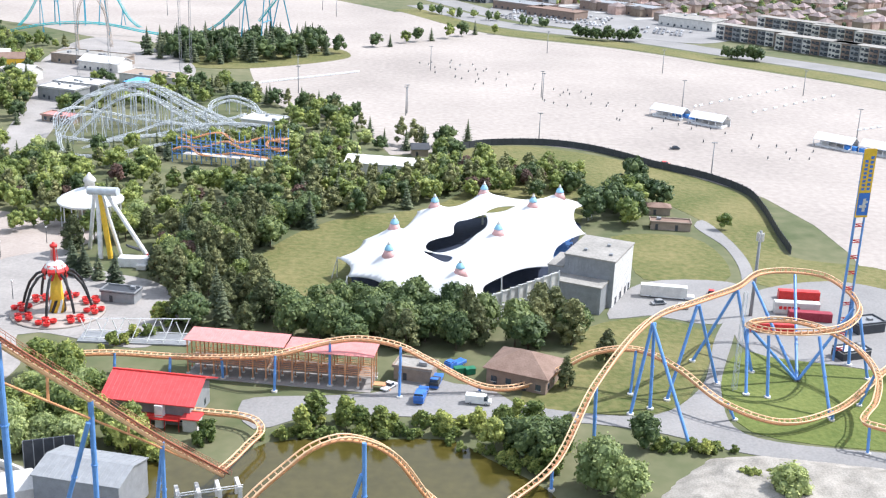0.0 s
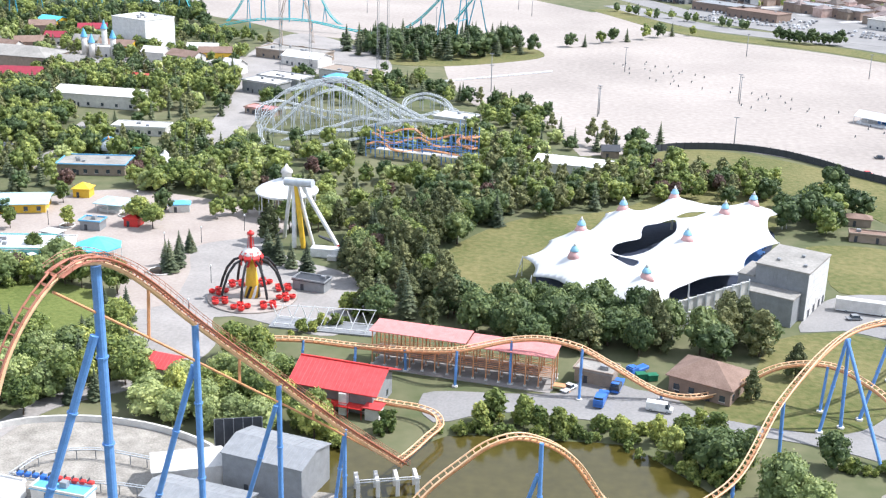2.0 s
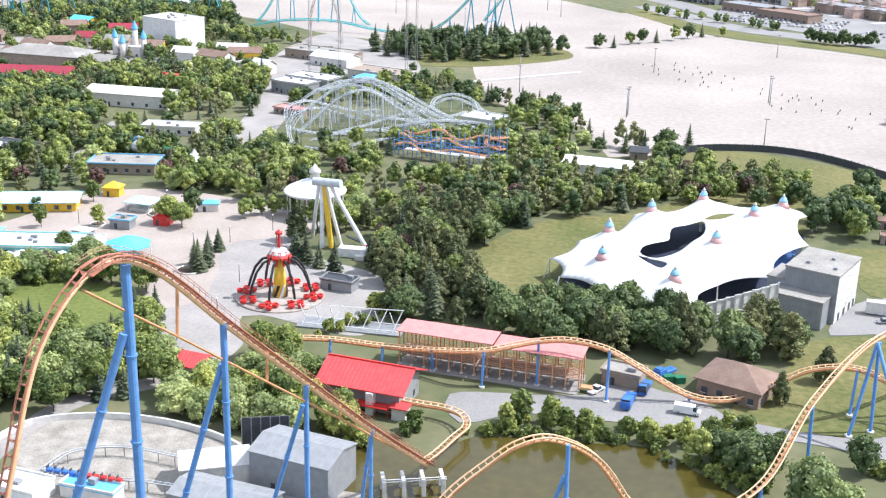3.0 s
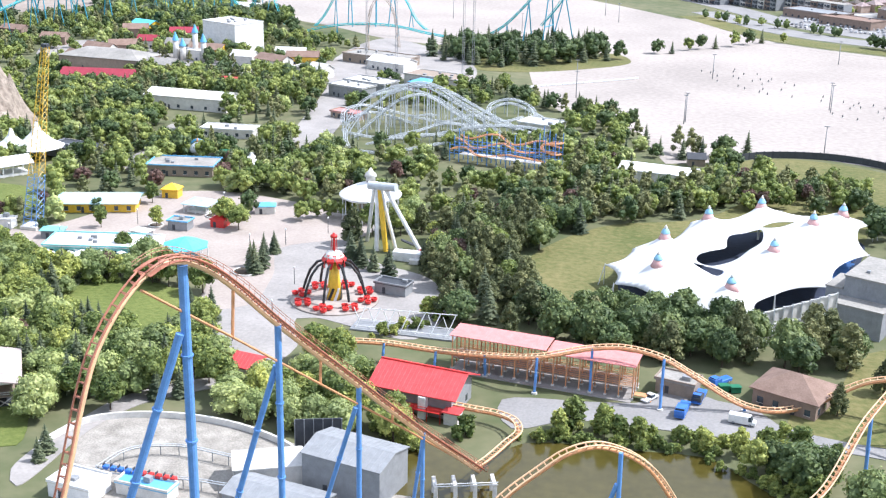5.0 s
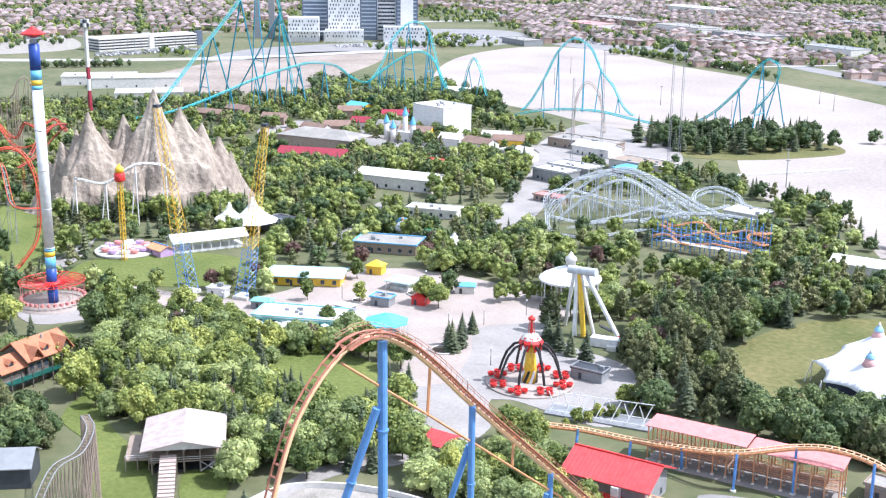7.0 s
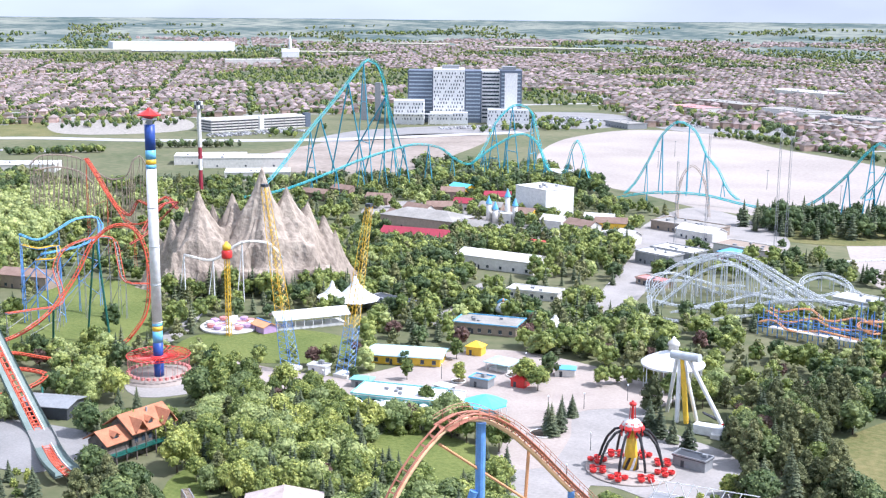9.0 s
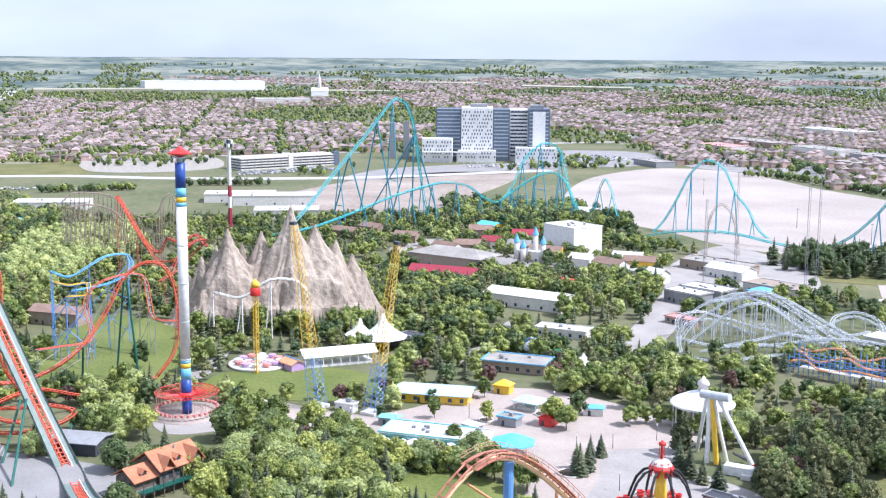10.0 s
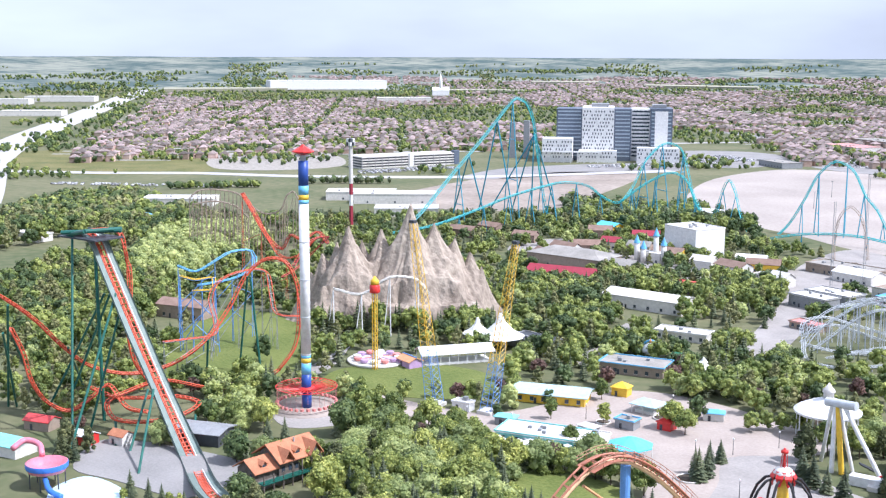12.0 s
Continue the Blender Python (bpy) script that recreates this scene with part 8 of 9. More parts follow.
# ---- coasters and frames at the back of the park ----
def lattice_coaster(label, pts, wood, rail, every=1, lean=1.6, r=0.16):
    ob = thing("trestle_coaster", label, "roller coaster", "coasters at the back")
    path, fr = track(ob, pts, 1.7, rail, wood, wood, 0.2, 0.2, 0.5, 2.6)
    for i in range(0, len(path), every):
        p, s = path[i], fr[i][1]
        a, b = Vector((p.x - s.x * lean, p.y - s.y * lean, 0)), Vector((p.x + s.x * lean, p.y + s.y * lean, 0))
        segs = [(a, p), (b, p)] + [(a.lerp(p, k), b.lerp(p, k)) for k in (0.3, 0.6)]
        if i + every < len(path):
            q = path[i + every]
            segs += [(a.lerp(p, 0.5), Vector((q.x, q.y, q.z * 0.9))), (a.lerp(p, 0.1), Vector((q.x, q.y, q.z * 0.5)))]
        beams("trestle_bent", wood, ob, segs, r, 4)


lattice_coaster("weathered brown wooden coaster far behind the rock", [(-565.7, 507.5, 35.1), (-563.6, 512.8, 39.8), (-555.5, 524.5, 40.0), (-544.1, 530.6, 37.0), (-532.1, 528.5, 30.9), (-522.5, 531.1, 26.7), (-514.1, 535.1, 29.1), (-510.7, 538.3, 38.7), (-508.1, 540.8, 41.1), (-505.6, 543.1, 36.1), (-503.9, 544.6, 24.3)], "wood", "wood", 1, 2.4)
lattice_coaster("weathered brown wooden coaster curve behind the rock", [(-546.1, 492.0, 34.5), (-536.9, 502.0, 36.3), (-525.4, 509.7, 32.9), (-519.3, 513.1, 26.4)], "wood", "wood", 1, 2.0)
lattice_coaster("red steel coaster drop behind the rock", [(-457.5, 447.5, 51.5), (-450.9, 445.7, 46.4), (-441.6, 443.7, 37.4), (-430.1, 440.9, 28.3), (-419.1, 437.7, 22.4), (-408.7, 439.2, 24.7), (-402.3, 445.1, 33.3)], "track_red", "track_red", 9, 0.9, 0.12)
lattice_coaster("low red coaster track on grey posts by the lawn", [(-357.5, 305.1, 12.7), (-357.7, 317.1, 11.5), (-356.0, 330.9, 11.5), (-360.3, 335.1, 17.3), (-364.3, 336.6, 23.8), (-365.0, 341.7, 30.1), (-362.2, 350.5, 33.5), (-358.0, 363.2, 32.6), (-352.9, 361.2, 23.6), (-347.9, 359.2, 15.9), (-340.9, 365.7, 14.5)], "grey", "track_red", 4, 0.7, 0.12)
lattice_coaster("blue suspended family coaster among willows", [(-390.9, 343.0, 34.4), (-384.6, 347.0, 32.0), (-380.3, 354.6, 35.9), (-378.1, 362.8, 39.3), (-373.5, 370.4, 39.0), (-369.9, 368.3, 33.1), (-372.3, 360.2, 29.0), (-381.0, 345.0, 26.5)], "blue", "sky_blue", 6, 1.0, 0.15)
lattice_coaster("yellow and blue frame coaster among willows", [(-379.2, 333.5, 32.7), (-373.6, 336.8, 31.1), (-368.3, 342.6, 31.6), (-365.9, 340.8, 27.8), (-372.2, 333.9, 26.9)], "blue", "yellow", 3, 1.6, 0.2)
house("mine_building", "brown timber ride building with terraces", "building", -429.2, 380.9, 12, 26, 12, 6, "wood", "brown_roof", "gable", 2.5, 0.6, windows=3)
# tall guyed radio masts beside the grey coaster
for x, y, h in ((-189.3, 655.7, 62), (-151.6, 663.7, 70), (-146.8, 668.3, 62), (-196.0, 620.8, 50)):
    gm = thing("lattice_pylon", "slim grey lattice pylon of the swing ride", "pylon", "grey pylons", (x, y, 0))
    for k in range(3):
        a = k * 2.094
        beams("leg", "grey", gm, [((0.8 * math.cos(a), 0.8 * math.sin(a), 0), (0.6 * math.cos(a), 0.6 * math.sin(a), h))], 0.09, 4)
    tagged(beams("braces", "grey", gm, [((0.75 * math.cos(k * 2.094), 0.75 * math.sin(k * 2.094), k * 1.5), (0.75 * math.cos((k + 1) * 2.094), 0.75 * math.sin((k + 1) * 2.094), (k + 1) * 1.5)) for k in range(int(h / 1.5))], 0.06, 4), kind="stuff")
# arch of the tall swing ride by the lot
arch = thing("arch_ride", "pale lattice arch standing by the parking lot", "fairground ride")
ap = spline([(-229.1, 728.6, 0.0), (-239.8, 763.2, 9.7), (-237.2, 764.0, 22.7), (-231.9, 765.6, 29.2), (-226.0, 767.4, 23.3), (-222.0, 768.6, 10.7), (-212.0, 741.6, 0.0)], 2.0)
af = frames_along(ap)
for dx, dz in ((-0.8, 0), (0.8, 0), (0, 1.2)):
    make("chord", *tube_along(ap, af, dx, dz, 0.16, 5), "wood", arch)
for a, b, (d1, s1, u1), (d2, s2, u2) in zip(ap, ap[1:], af, af[1:]):
    beams("web", "wood", arch, [(a - s1 * 0.8, b + s2 * 0.8), (a + s1 * 0.8, b + u2 * 1.2)], 0.08, 4)
# service buildings by the lot
for x, y, w, d, h, wl2, rf2, lb in ((-186.6, 599.3, 26, 14, 6, "grey", "off_white", "grey two-storey service building"), (-207.2, 684.8, 44, 18, 5, "wood", "flat_roof", "long low brown gate building"), (-158.2, 631.7, 34, 16, 5, "off_white", "wood", "wide brown-roofed gate hall"), (-161.6, 615.1, 14, 10, 4, "maroon", "sky_roof", "small shop with bright blue roof"), (-84.4, 538.4, 18, 14, 4, "off_white", "steel", "pale station shed of the grey coaster"), (-177.6, 534.2, 16, 8, 3, "wood", "pink_roof", "long low stall with faded roof")):
    house("gate_building", lb + " near the lot", "building", x, y, -18, w, d, h, wl2, rf2, "flat" if rf2 != "sky_roof" else "hip", 2.0, 0.5, windows=4)
# plaza furniture: parasols, planters, lamp posts
para = thing("parasol", "white square parasol over a plaza table", "parasol", "plaza parasols", (-202.6, 327.1, 0.12))
turned("pole", "steel", para, [(0.05, 0), (0.05, 2.5)], 6)
turned("shade", "white", para, [(1.6, 2.2), (0.05, 2.8)], 4, smooth=False)
turned("table", "off_white", para, [(0.6, 0.7), (0.6, 0.76)], 10)
r9 = random.Random(9)
for k in range(34):
    x, y = Vector((-203.8, 318.5, 0)).lerp(Vector((-174.2, 326.3, 0)), r9.random()).to_2d()
    copy_thing(para, pose(x + r9.uniform(-9, 9), y - 9 + r9.uniform(-3, 3), 0.12, 0, 0, r9.uniform(0, 90)))
lampost = thing("plaza_lamp", "slim dark lamp post on the plaza", "lamp post", "plaza lamp posts", (-121.1, 312.1, 0.1))
turned("post", "dark", lampost, [(0.12, 0), (0.08, 5)], 8)
turned("globe", "white", lampost, [(0.05, 5), (0.3, 5.2), (0.3, 5.5), (0.05, 5.75)], 10)
for x, y in ((-137.0, 346.0), (-127.8, 361.6), (-117.4, 285.1), (-208.0, 327.1), (-192.9, 351.2), (-173.3, 379.2), (-224.8, 324.4), (-146.0, 337.5), (-121.5, 267.2), (-147.9, 300.9)):
    copy_thing(lampost, pose(x, y, 0.1))
for x, y, r in ((-172.3, 367.7, 3.0), (-186.3, 351.5, 2.6), (-201.5, 331.1, 3.0), (-113.9, 312.0, 2.4), (-139.0, 317.5, 4.0), (-217.9, 321.2, 2.5)):
    pl = thing("planter", "round stone planter with low green shrubs", "planter", "plaza planters", (x, y, 0.1))
    turned("kerb", "off_white", pl, [(r, 0), (r, 0.5), (r - 0.3, 0.5), (r - 0.3, 0.3)], 20)
    turned("soil", "bark", pl, [(r - 0.3, 0.1), (r - 0.3, 0.32)], 16)

# ---- village shops and booths ----
house("village_shop", "brown-roofed gabled shop in the village street", "shop", -374.3, 649.9, -15, 20, 9, 5, "off_white", "brown_roof", "gable", 3.0, 0.5, windows=2, group="village shops")
house("village_shop", "brown-roofed gabled shop in the village street", "shop", -370.2, 672.2, 28, 19, 12, 4, "brick", "brown_roof", "gable", 3.0, 0.5, windows=2, group="village shops")
house("village_shop", "red-roofed gabled shop in the village street", "shop", -361.5, 687.1, 8, 12, 11, 5, "off_white", "maroon", "gable", 3.0, 0.5, windows=2, group="village shops")
house("village_shop", "low grey-roofed shop in the village street", "shop", -335.0, 675.6, 5, 15, 9, 6, "wood", "flat_roof", "gable", 3.0, 0.5, windows=2, group="village shops")
house("village_shop", "brown-roofed gabled shop in the village street", "shop", -312.5, 670.2, 0, 20, 12, 5, "yellow", "brown_roof", "gable", 3.0, 0.5, windows=2, group="village shops")
house("village_shop", "pale gabled shop in the village street", "shop", -279.7, 648.3, -5, 14, 9, 6, "off_white", "off_white", "gable", 3.0, 0.5, windows=2, group="village shops")
house("village_shop", "brown-roofed gabled shop in the village street", "shop", -258.8, 642.0, -21, 20, 11, 6, "off_white", "brown_roof", "gable", 3.0, 0.5, windows=2, group="village shops")
house("village_shop", "brown-roofed gabled shop in the village street", "shop", -370.9, 616.4, -30, 13, 9, 6, "brick", "brown_roof", "gable", 3.0, 0.5, windows=2, group="village shops")
house("village_shop", "red-roofed gabled shop in the village street", "shop", -346.0, 614.0, -28, 16, 8, 5, "off_white", "maroon", "gable", 3.0, 0.5, windows=2, group="village shops")
house("village_shop", "low grey-roofed shop in the village street", "shop", -315.0, 612.8, 0, 18, 11, 5, "wood", "flat_roof", "gable", 3.0, 0.5, windows=2, group="village shops")
house("village_shop", "brown-roofed gabled shop in the village street", "shop", -249.4, 664.2, 16, 19, 9, 5, "yellow", "brown_roof", "gable", 3.0, 0.5, windows=2, group="village shops")
house("village_shop", "pale gabled shop in the village street", "shop", -225.6, 629.0, -24, 12, 9, 5, "off_white", "off_white", "gable", 3.0, 0.5, windows=2, group="village shops")
house("village_shop", "brown-roofed gabled shop in the village street", "shop", -324.9, 714.5, -17, 16, 11, 6, "off_white", "brown_roof", "gable", 3.0, 0.5, windows=2, group="village shops")
house("village_shop", "brown-roofed gabled shop in the village street", "shop", -388.9, 722.5, 24, 16, 11, 6, "brick", "brown_roof", "gable", 3.0, 0.5, windows=2, group="village shops")
house("village_shop", "red-roofed gabled shop in the village street", "shop", -355.7, 725.9, 23, 18, 12, 5, "off_white", "maroon", "gable", 3.0, 0.5, windows=2, group="village shops")
house("food_booth", "small booth with bright awning on the plaza", "booth", -212.4, 330.3, 14, 7, 4, 2.8, "grey", "pale_teal", "hip", 1.0, 0.5, group="plaza booths")
house("food_booth", "small booth with bright awning on the plaza", "booth", -184.4, 337.9, -10, 6, 4, 2.8, "grey", "off_white", "hip", 1.0, 0.5, group="plaza booths")
house("food_booth", "small booth with bright awning on the plaza", "booth", -156.9, 377.1, 20, 7, 4, 2.8, "off_white", "sky_roof", "hip", 1.0, 0.5, group="plaza booths")

# open ground round the plaza buildings
TAKEN += [(-203, 408, 13), (-196, 395, 9), (-190, 383, 8), (-174, 362, 8), (-168, 345, 9), (-157, 312, 7), (-206, 352, 11), (-188, 312, 11), (-210, 318, 8), (-258, 372, 12), (-250, 360, 9), (-265, 398, 8), (-244, 505, 10), (-205, 462, 10), (-270, 292, 9), (-262, 284, 7), (-272, 247, 9), (-262, 238, 8)]
# ---- trees ----
PATCHES = (POND, SERVICE_ROAD, LOADING_YARD, CONTAINER_YARD, HELIX_LAWN, DIRT_HEAP, AMPHI_LAWN, FENCE_LAWN, FIELD_LAWN, TRACK_LAWN, PLAZA, PLAZA_W, PATH_TOWER, PATH_STAR, PATH_MID,
           PATH_MID2, PATH_N, LAWN_WS, LAWN_DIVE, LAWN_C, DIVE_YARD, LAWN_BARN, LAWN_BARN2, GREY_YARD, LOT, SITE)
rng = np.random.default_rng(7)


def leaves(centres, radii, count, size, flat=0.3):
    """Leaf quads scattered over the shells of clumps."""
    c = np.repeat(np.array(centres), count, 0)
    r = np.repeat(np.array(radii), count)
    d = rng.normal(size=(len(c), 3))
    d /= np.linalg.norm(d, axis=1)[:, None]
    d[:, 2] = np.abs(d[:, 2]) * np.where(rng.random(len(d)) < 0.78, 1, -1)
    p = c + d * (r * rng.uniform(0.75, 1.12, len(c)))[:, None]
    n = d + rng.normal(scale=0.55, size=d.shape) + np.array((0, 0, flat))
    n /= np.linalg.norm(n, axis=1)[:, None]
    a = np.cross(n, rng.normal(size=n.shape))
    a /= np.linalg.norm(a, axis=1)[:, None]
    b = np.cross(n, a)
    s = (size * rng.uniform(0.6, 1.35, len(c)))[:, None]
    v = np.stack([p - a * s, p - b * s * 0.6 + n * s * 0.12, p + a * s, p + b * s * 0.6 + n * s * 0.12], 1).reshape(-1, 3)
    return v, np.arange(len(v)).reshape(-1, 4)


ICO = bmesh.new()
bmesh.ops.create_icosphere(ICO, subdivisions=1, radius=1.0)
ICO_V = np.array([v.co[:] for v in ICO.verts])
ICO_F = np.array([[v.index for v in f.verts] for f in ICO.faces])
ICO.free()


def crown_mesh(name, centres, radii, count, size, mat, core=0.86, flat=0.3):
    v, q = leaves(centres, radii, count, size, flat)
    verts, faces = [v], [tuple(f) for f in q]
    base = len(v)
    for c, r in zip(centres, radii):
        verts.append(np.array(c) + ICO_V * r * core * rng.uniform(0.85, 1.1, (len(ICO_V), 1)))
        faces += [tuple(f) for f in ICO_F + base]
        base += len(ICO_V)
    me = bpy.data.meshes.new(name)
    me.from_pydata(np.concatenate(verts).tolist(), [], [tuple(int(i) for i in f) for f in faces])
    me.materials.append(M[mat])
    return me


def round_crown(h, w, clumps, mat, leaf=0.42, count=54, tall=0.62, cone=0.0):
    """Clumps over a rounded crown of uneven outline, h high and w wide, from about a fifth of h up."""
    cs, rs = [], []
    for i in range(clumps):
        u = (i + 0.5) / clumps
        z = u ** 0.8
        a = i * 2.399 + rng.uniform(-0.4, 0.4)
        ring = math.sin(math.pi * min(1, 0.12 + z * 0.86)) ** 0.7 * w * 0.36 * rng.uniform(0.65, 1.15) * (1 - cone * z * z)
        cs.append((ring * math.cos(a), ring * math.sin(a), h * (1 - tall) + h * tall * z * 0.86 + rng.uniform(-0.4, 0.4)))
        rs.append(w * rng.uniform(0.13, 0.22) * (1 - 0.5 * cone * z))
    cs += [(0, 0, h * 0.55), (0, 0, h * 0.75)]
    rs += [w * 0.27, w * 0.22 * (1 - 0.4 * cone)]
    return crown_mesh("crown", cs, rs, count, leaf, mat)


def spruce_crown(h, w, mat, whorls=13):
    """Whorls of drooping boughs round a spire."""
    v, f = [], []
    for i in range(whorls):
        u = i / (whorls - 1)
        z0, reach = h * (0.1 + 0.86 * u), w / 2 * (1 - u) ** 0.85 + 0.25
        m = max(5, int(11 - 5 * u))
        for k in range(m):
            a = 2 * math.pi * (k + rng.uniform(-0.3, 0.3)) / m + i
            L, dr = reach * rng.uniform(0.75, 1.15), rng.uniform(0.16, 0.4)
            ca, sa = math.cos(a), math.sin(a)
            for s0, s1 in ((0.0, 0.5), (0.4, 1.0)):
                wd = L * (0.42 if s0 == 0 else 0.34) * rng.uniform(0.8, 1.2)
                b = len(v)
                v += [(ca * L * s0, sa * L * s0, z0 - dr * L * s0 + 0.12 * L), (ca * L * (s0 + s1) / 2 - sa * wd, sa * L * (s0 + s1) / 2 + ca * wd, z0 - dr * L * (s0 + s1) / 2 - 0.12 * wd),
                      (ca * L * s1, sa * L * s1, z0 - dr * L * s1), (ca * L * (s0 + s1) / 2 + sa * wd, sa * L * (s0 + s1) / 2 - ca * wd, z0 - dr * L * (s0 + s1) / 2 - 0.12 * wd)]
                f += [(b, b + 1, b + 2), (b, b + 2, b + 3)]
    b = len(v)
    v += [(0.24 * w * math.cos(t), 0.24 * w * math.sin(t), h * 0.12) for t in np.linspace(0, 5.5, 7)] + [(0, 0, h)]
    f += [(b + i, b + (i + 1) % 7, b + 7) for i in range(7)]
    me = bpy.data.meshes.new("crown")
    me.from_pydata(v, [], f)
    me.materials.append(M[mat])
    return me


def trunk_mesh(h, r):
    bm = bmesh.new()
    beam(bm, (0, 0, -0.3), (0, 0, h), r, 7, r * 0.55)
    for k in range(4):
        a = k * 1.7
        z = h * (0.55 + 0.12 * k)
        beam(bm, (0, 0, z), (math.cos(a) * h * 0.3, math.sin(a) * h * 0.3, z + h * 0.32), r * 0.4, 5, r * 0.15)
    me = bpy.data.meshes.new("trunk")
    bm.to_mesh(me)
    bm.free()
    me.materials.append(M["bark"])
    return me


KINDS = {}


def tree_kind(key, crowns, trunk, label):
    KINDS[key] = []
    for c in crowns:
        KINDS[key].append((c, trunk, label))


tree_kind("broad", [round_crown(10, 8.5, 24, "leaf") for _ in range(4)], trunk_mesh(5.5, 0.22), "leafy green broadleaf tree")
tree_kind("maple", [round_crown(10, 9.0, 28, "leaf_dark", 0.42, 54, 0.72) for _ in range(3)], trunk_mesh(5.0, 0.24), "dense dark green maple tree")
tree_kind("willow", [round_crown(9, 10.0, 28, "leaf_pale", 0.4, 58, 0.8) for _ in range(2)], trunk_mesh(4.5, 0.3), "pale green drooping willow tree")
tree_kind("spruce", [spruce_crown(11, 5.4, "needle", 17) for _ in range(3)], trunk_mesh(3.0, 0.18), "dark green pointed spruce tree")
tree_kind("pine", [round_crown(12.5, 8.0, 26, "pine", 0.34, 60, 0.88, 0.8) for _ in range(3)], trunk_mesh(6.0, 0.22), "olive green dense pine tree")
tree_kind("young", [round_crown(7, 4.2, 14, "leaf", 0.36, 40, 0.75) for _ in range(2)], trunk_mesh(4.0, 0.12), "slender young broadleaf tree")
tree_kind("copper", [round_crown(8, 6.5, 16, "leaf_red", 0.45, 40) for _ in range(2)], trunk_mesh(4.5, 0.18), "copper-leaved ornamental tree in the park")
tree_kind("shrub", [round_crown(3.0, 3.6, 9, "leaf", 0.3, 40, 0.95) for _ in range(2)], trunk_mesh(1.4, 0.08), "rounded green shrub beside the path")
tree_count = {}
NAMES = {"broad": "broadleaf_tree", "maple": "maple_tree", "willow": "willow_tree", "spruce": "spruce_tree", "pine": "pine_tree", "young": "young_tree", "copper": "copper_tree", "shrub": "shrub"}
# lighter crowns for trees farther off, joined wood by wood
LIGHT = {}
for key, (h_, w_, n_, leaf_, tall_, mat_) in {"broad": (10, 8.5, 13, 0.75, 0.66, "leaf"), "maple": (10, 9, 13, 0.75, 0.72, "leaf_dark"), "willow": (9, 10, 14, 0.75, 0.8, "leaf_pale"), "pine": (12, 7.5, 12, 0.7, 0.8, "pine")}.items():
    LIGHT[key] = [round_crown(h_, w_, n_ - 2, mat_, leaf_ * 0.72, 19, tall_, 0.8 if key == "pine" else 0.0) for _ in range(4)]
LIGHT["spruce"] = [spruce_crown(11, 5.0, "needle", 11) for _ in range(4)]
LIGHT = {k: [(np.array([v.co[:] for v in m.vertices]), [tuple(p.vertices) for p in m.polygons]) for m in ms] for k, ms in LIGHT.items()}
LIGHTER = {}
for key, mat_ in (("broad", "leaf"), ("maple", "leaf_dark"), ("spruce", "needle"), ("pine", "pine"), ("willow", "leaf_pale")):
    LIGHTER[key] = [crown_mesh("crown", [(0, 0, 4.2), (rng.uniform(-1.8, 1.8), rng.uniform(-1.8, 1.8), 5.6)], [3.3, 2.6], 6, 1.3, mat_) for _ in range(4)]
LIGHTER = {k: [(np.array([v.co[:] for v in m.vertices]), [tuple(p.vertices) for p in m.polygons]) for m in ms] for k, ms in LIGHTER.items()}
STUFF = {}


def far_tree(kind, x, y, size, z=None):
    STUFF.setdefault(kind, []).append((x, y, rise(math.hypot(x, y)) if z is None else z, size))


def plant_far():
    """All far trees of one kind as one object."""
    mats = {"broad": "leaf", "maple": "leaf_dark", "willow": "leaf_pale", "pine": "pine", "spruce": "needle"}
    words = {"broad": "green broadleaf", "maple": "dark green", "willow": "pale green willow", "pine": "olive green pine", "spruce": "pointed dark spruce"}
    for kind, spots in STUFF.items():
        vs, fs, base = [], [], 0
        for x, y, z, size in spots:
            v, f = (LIGHT if math.hypot(x, y) < 900 else LIGHTER)[kind][int(rng.integers(4))]
            a = rng.uniform(0, 6.28)
            c, s = math.cos(a), math.sin(a)
            w = size * rng.uniform(0.85, 1.2)
            vs.append(np.stack([x + (v[:, 0] * c - v[:, 1] * s) * w, y + (v[:, 0] * s + v[:, 1] * c) * w, z - 0.8 + v[:, 2] * size], 1))
            fs += [tuple(i + base for i in q) for q in f]
            base += len(v)
        ob = make(NAMES[kind].replace("tree", "wood"), np.concatenate(vs).tolist(), fs, mats[kind])
        tagged(ob, "woods of many " + words[kind] + " trees", "woods", kind="stuff")


def tree(kind, x, y, size=1.0, z=0.0):
    if tree_count.get(kind, 0) > 290 or math.hypot(x, y) > 395 and kind in LIGHT:
        if kind in LIGHT:
            far_tree(kind, x, y, size)
        return
    c, t, label = KINDS[kind][int(rng.integers(len(KINDS[kind])))]
    ob = thing(NAMES[kind], label, "shrub" if kind == "shrub" else "tree", NAMES[kind].replace("_", " ") + "s in the park", (x, y, z), rng.uniform(0, 360))
    wide = size * rng.uniform(0.88, 1.15)
    ob.scale = (wide, wide * rng.uniform(0.92, 1.08), size * rng.uniform(0.9, 1.12))
    for nm, me in (("crown", c), ("trunk", t)):
        o = new(nm, me)
        o.parent = ob
    tree_count[kind] = tree_count.get(kind, 0) + 1


def free(x, y, gap=1.5, polys=PATCHES):
    for px, py, pr in TAKEN:
        if (x - px) ** 2 + (y - py) ** 2 < (pr + gap) ** 2:
            return False
    return not any(inside(x, y, p) for p in polys)


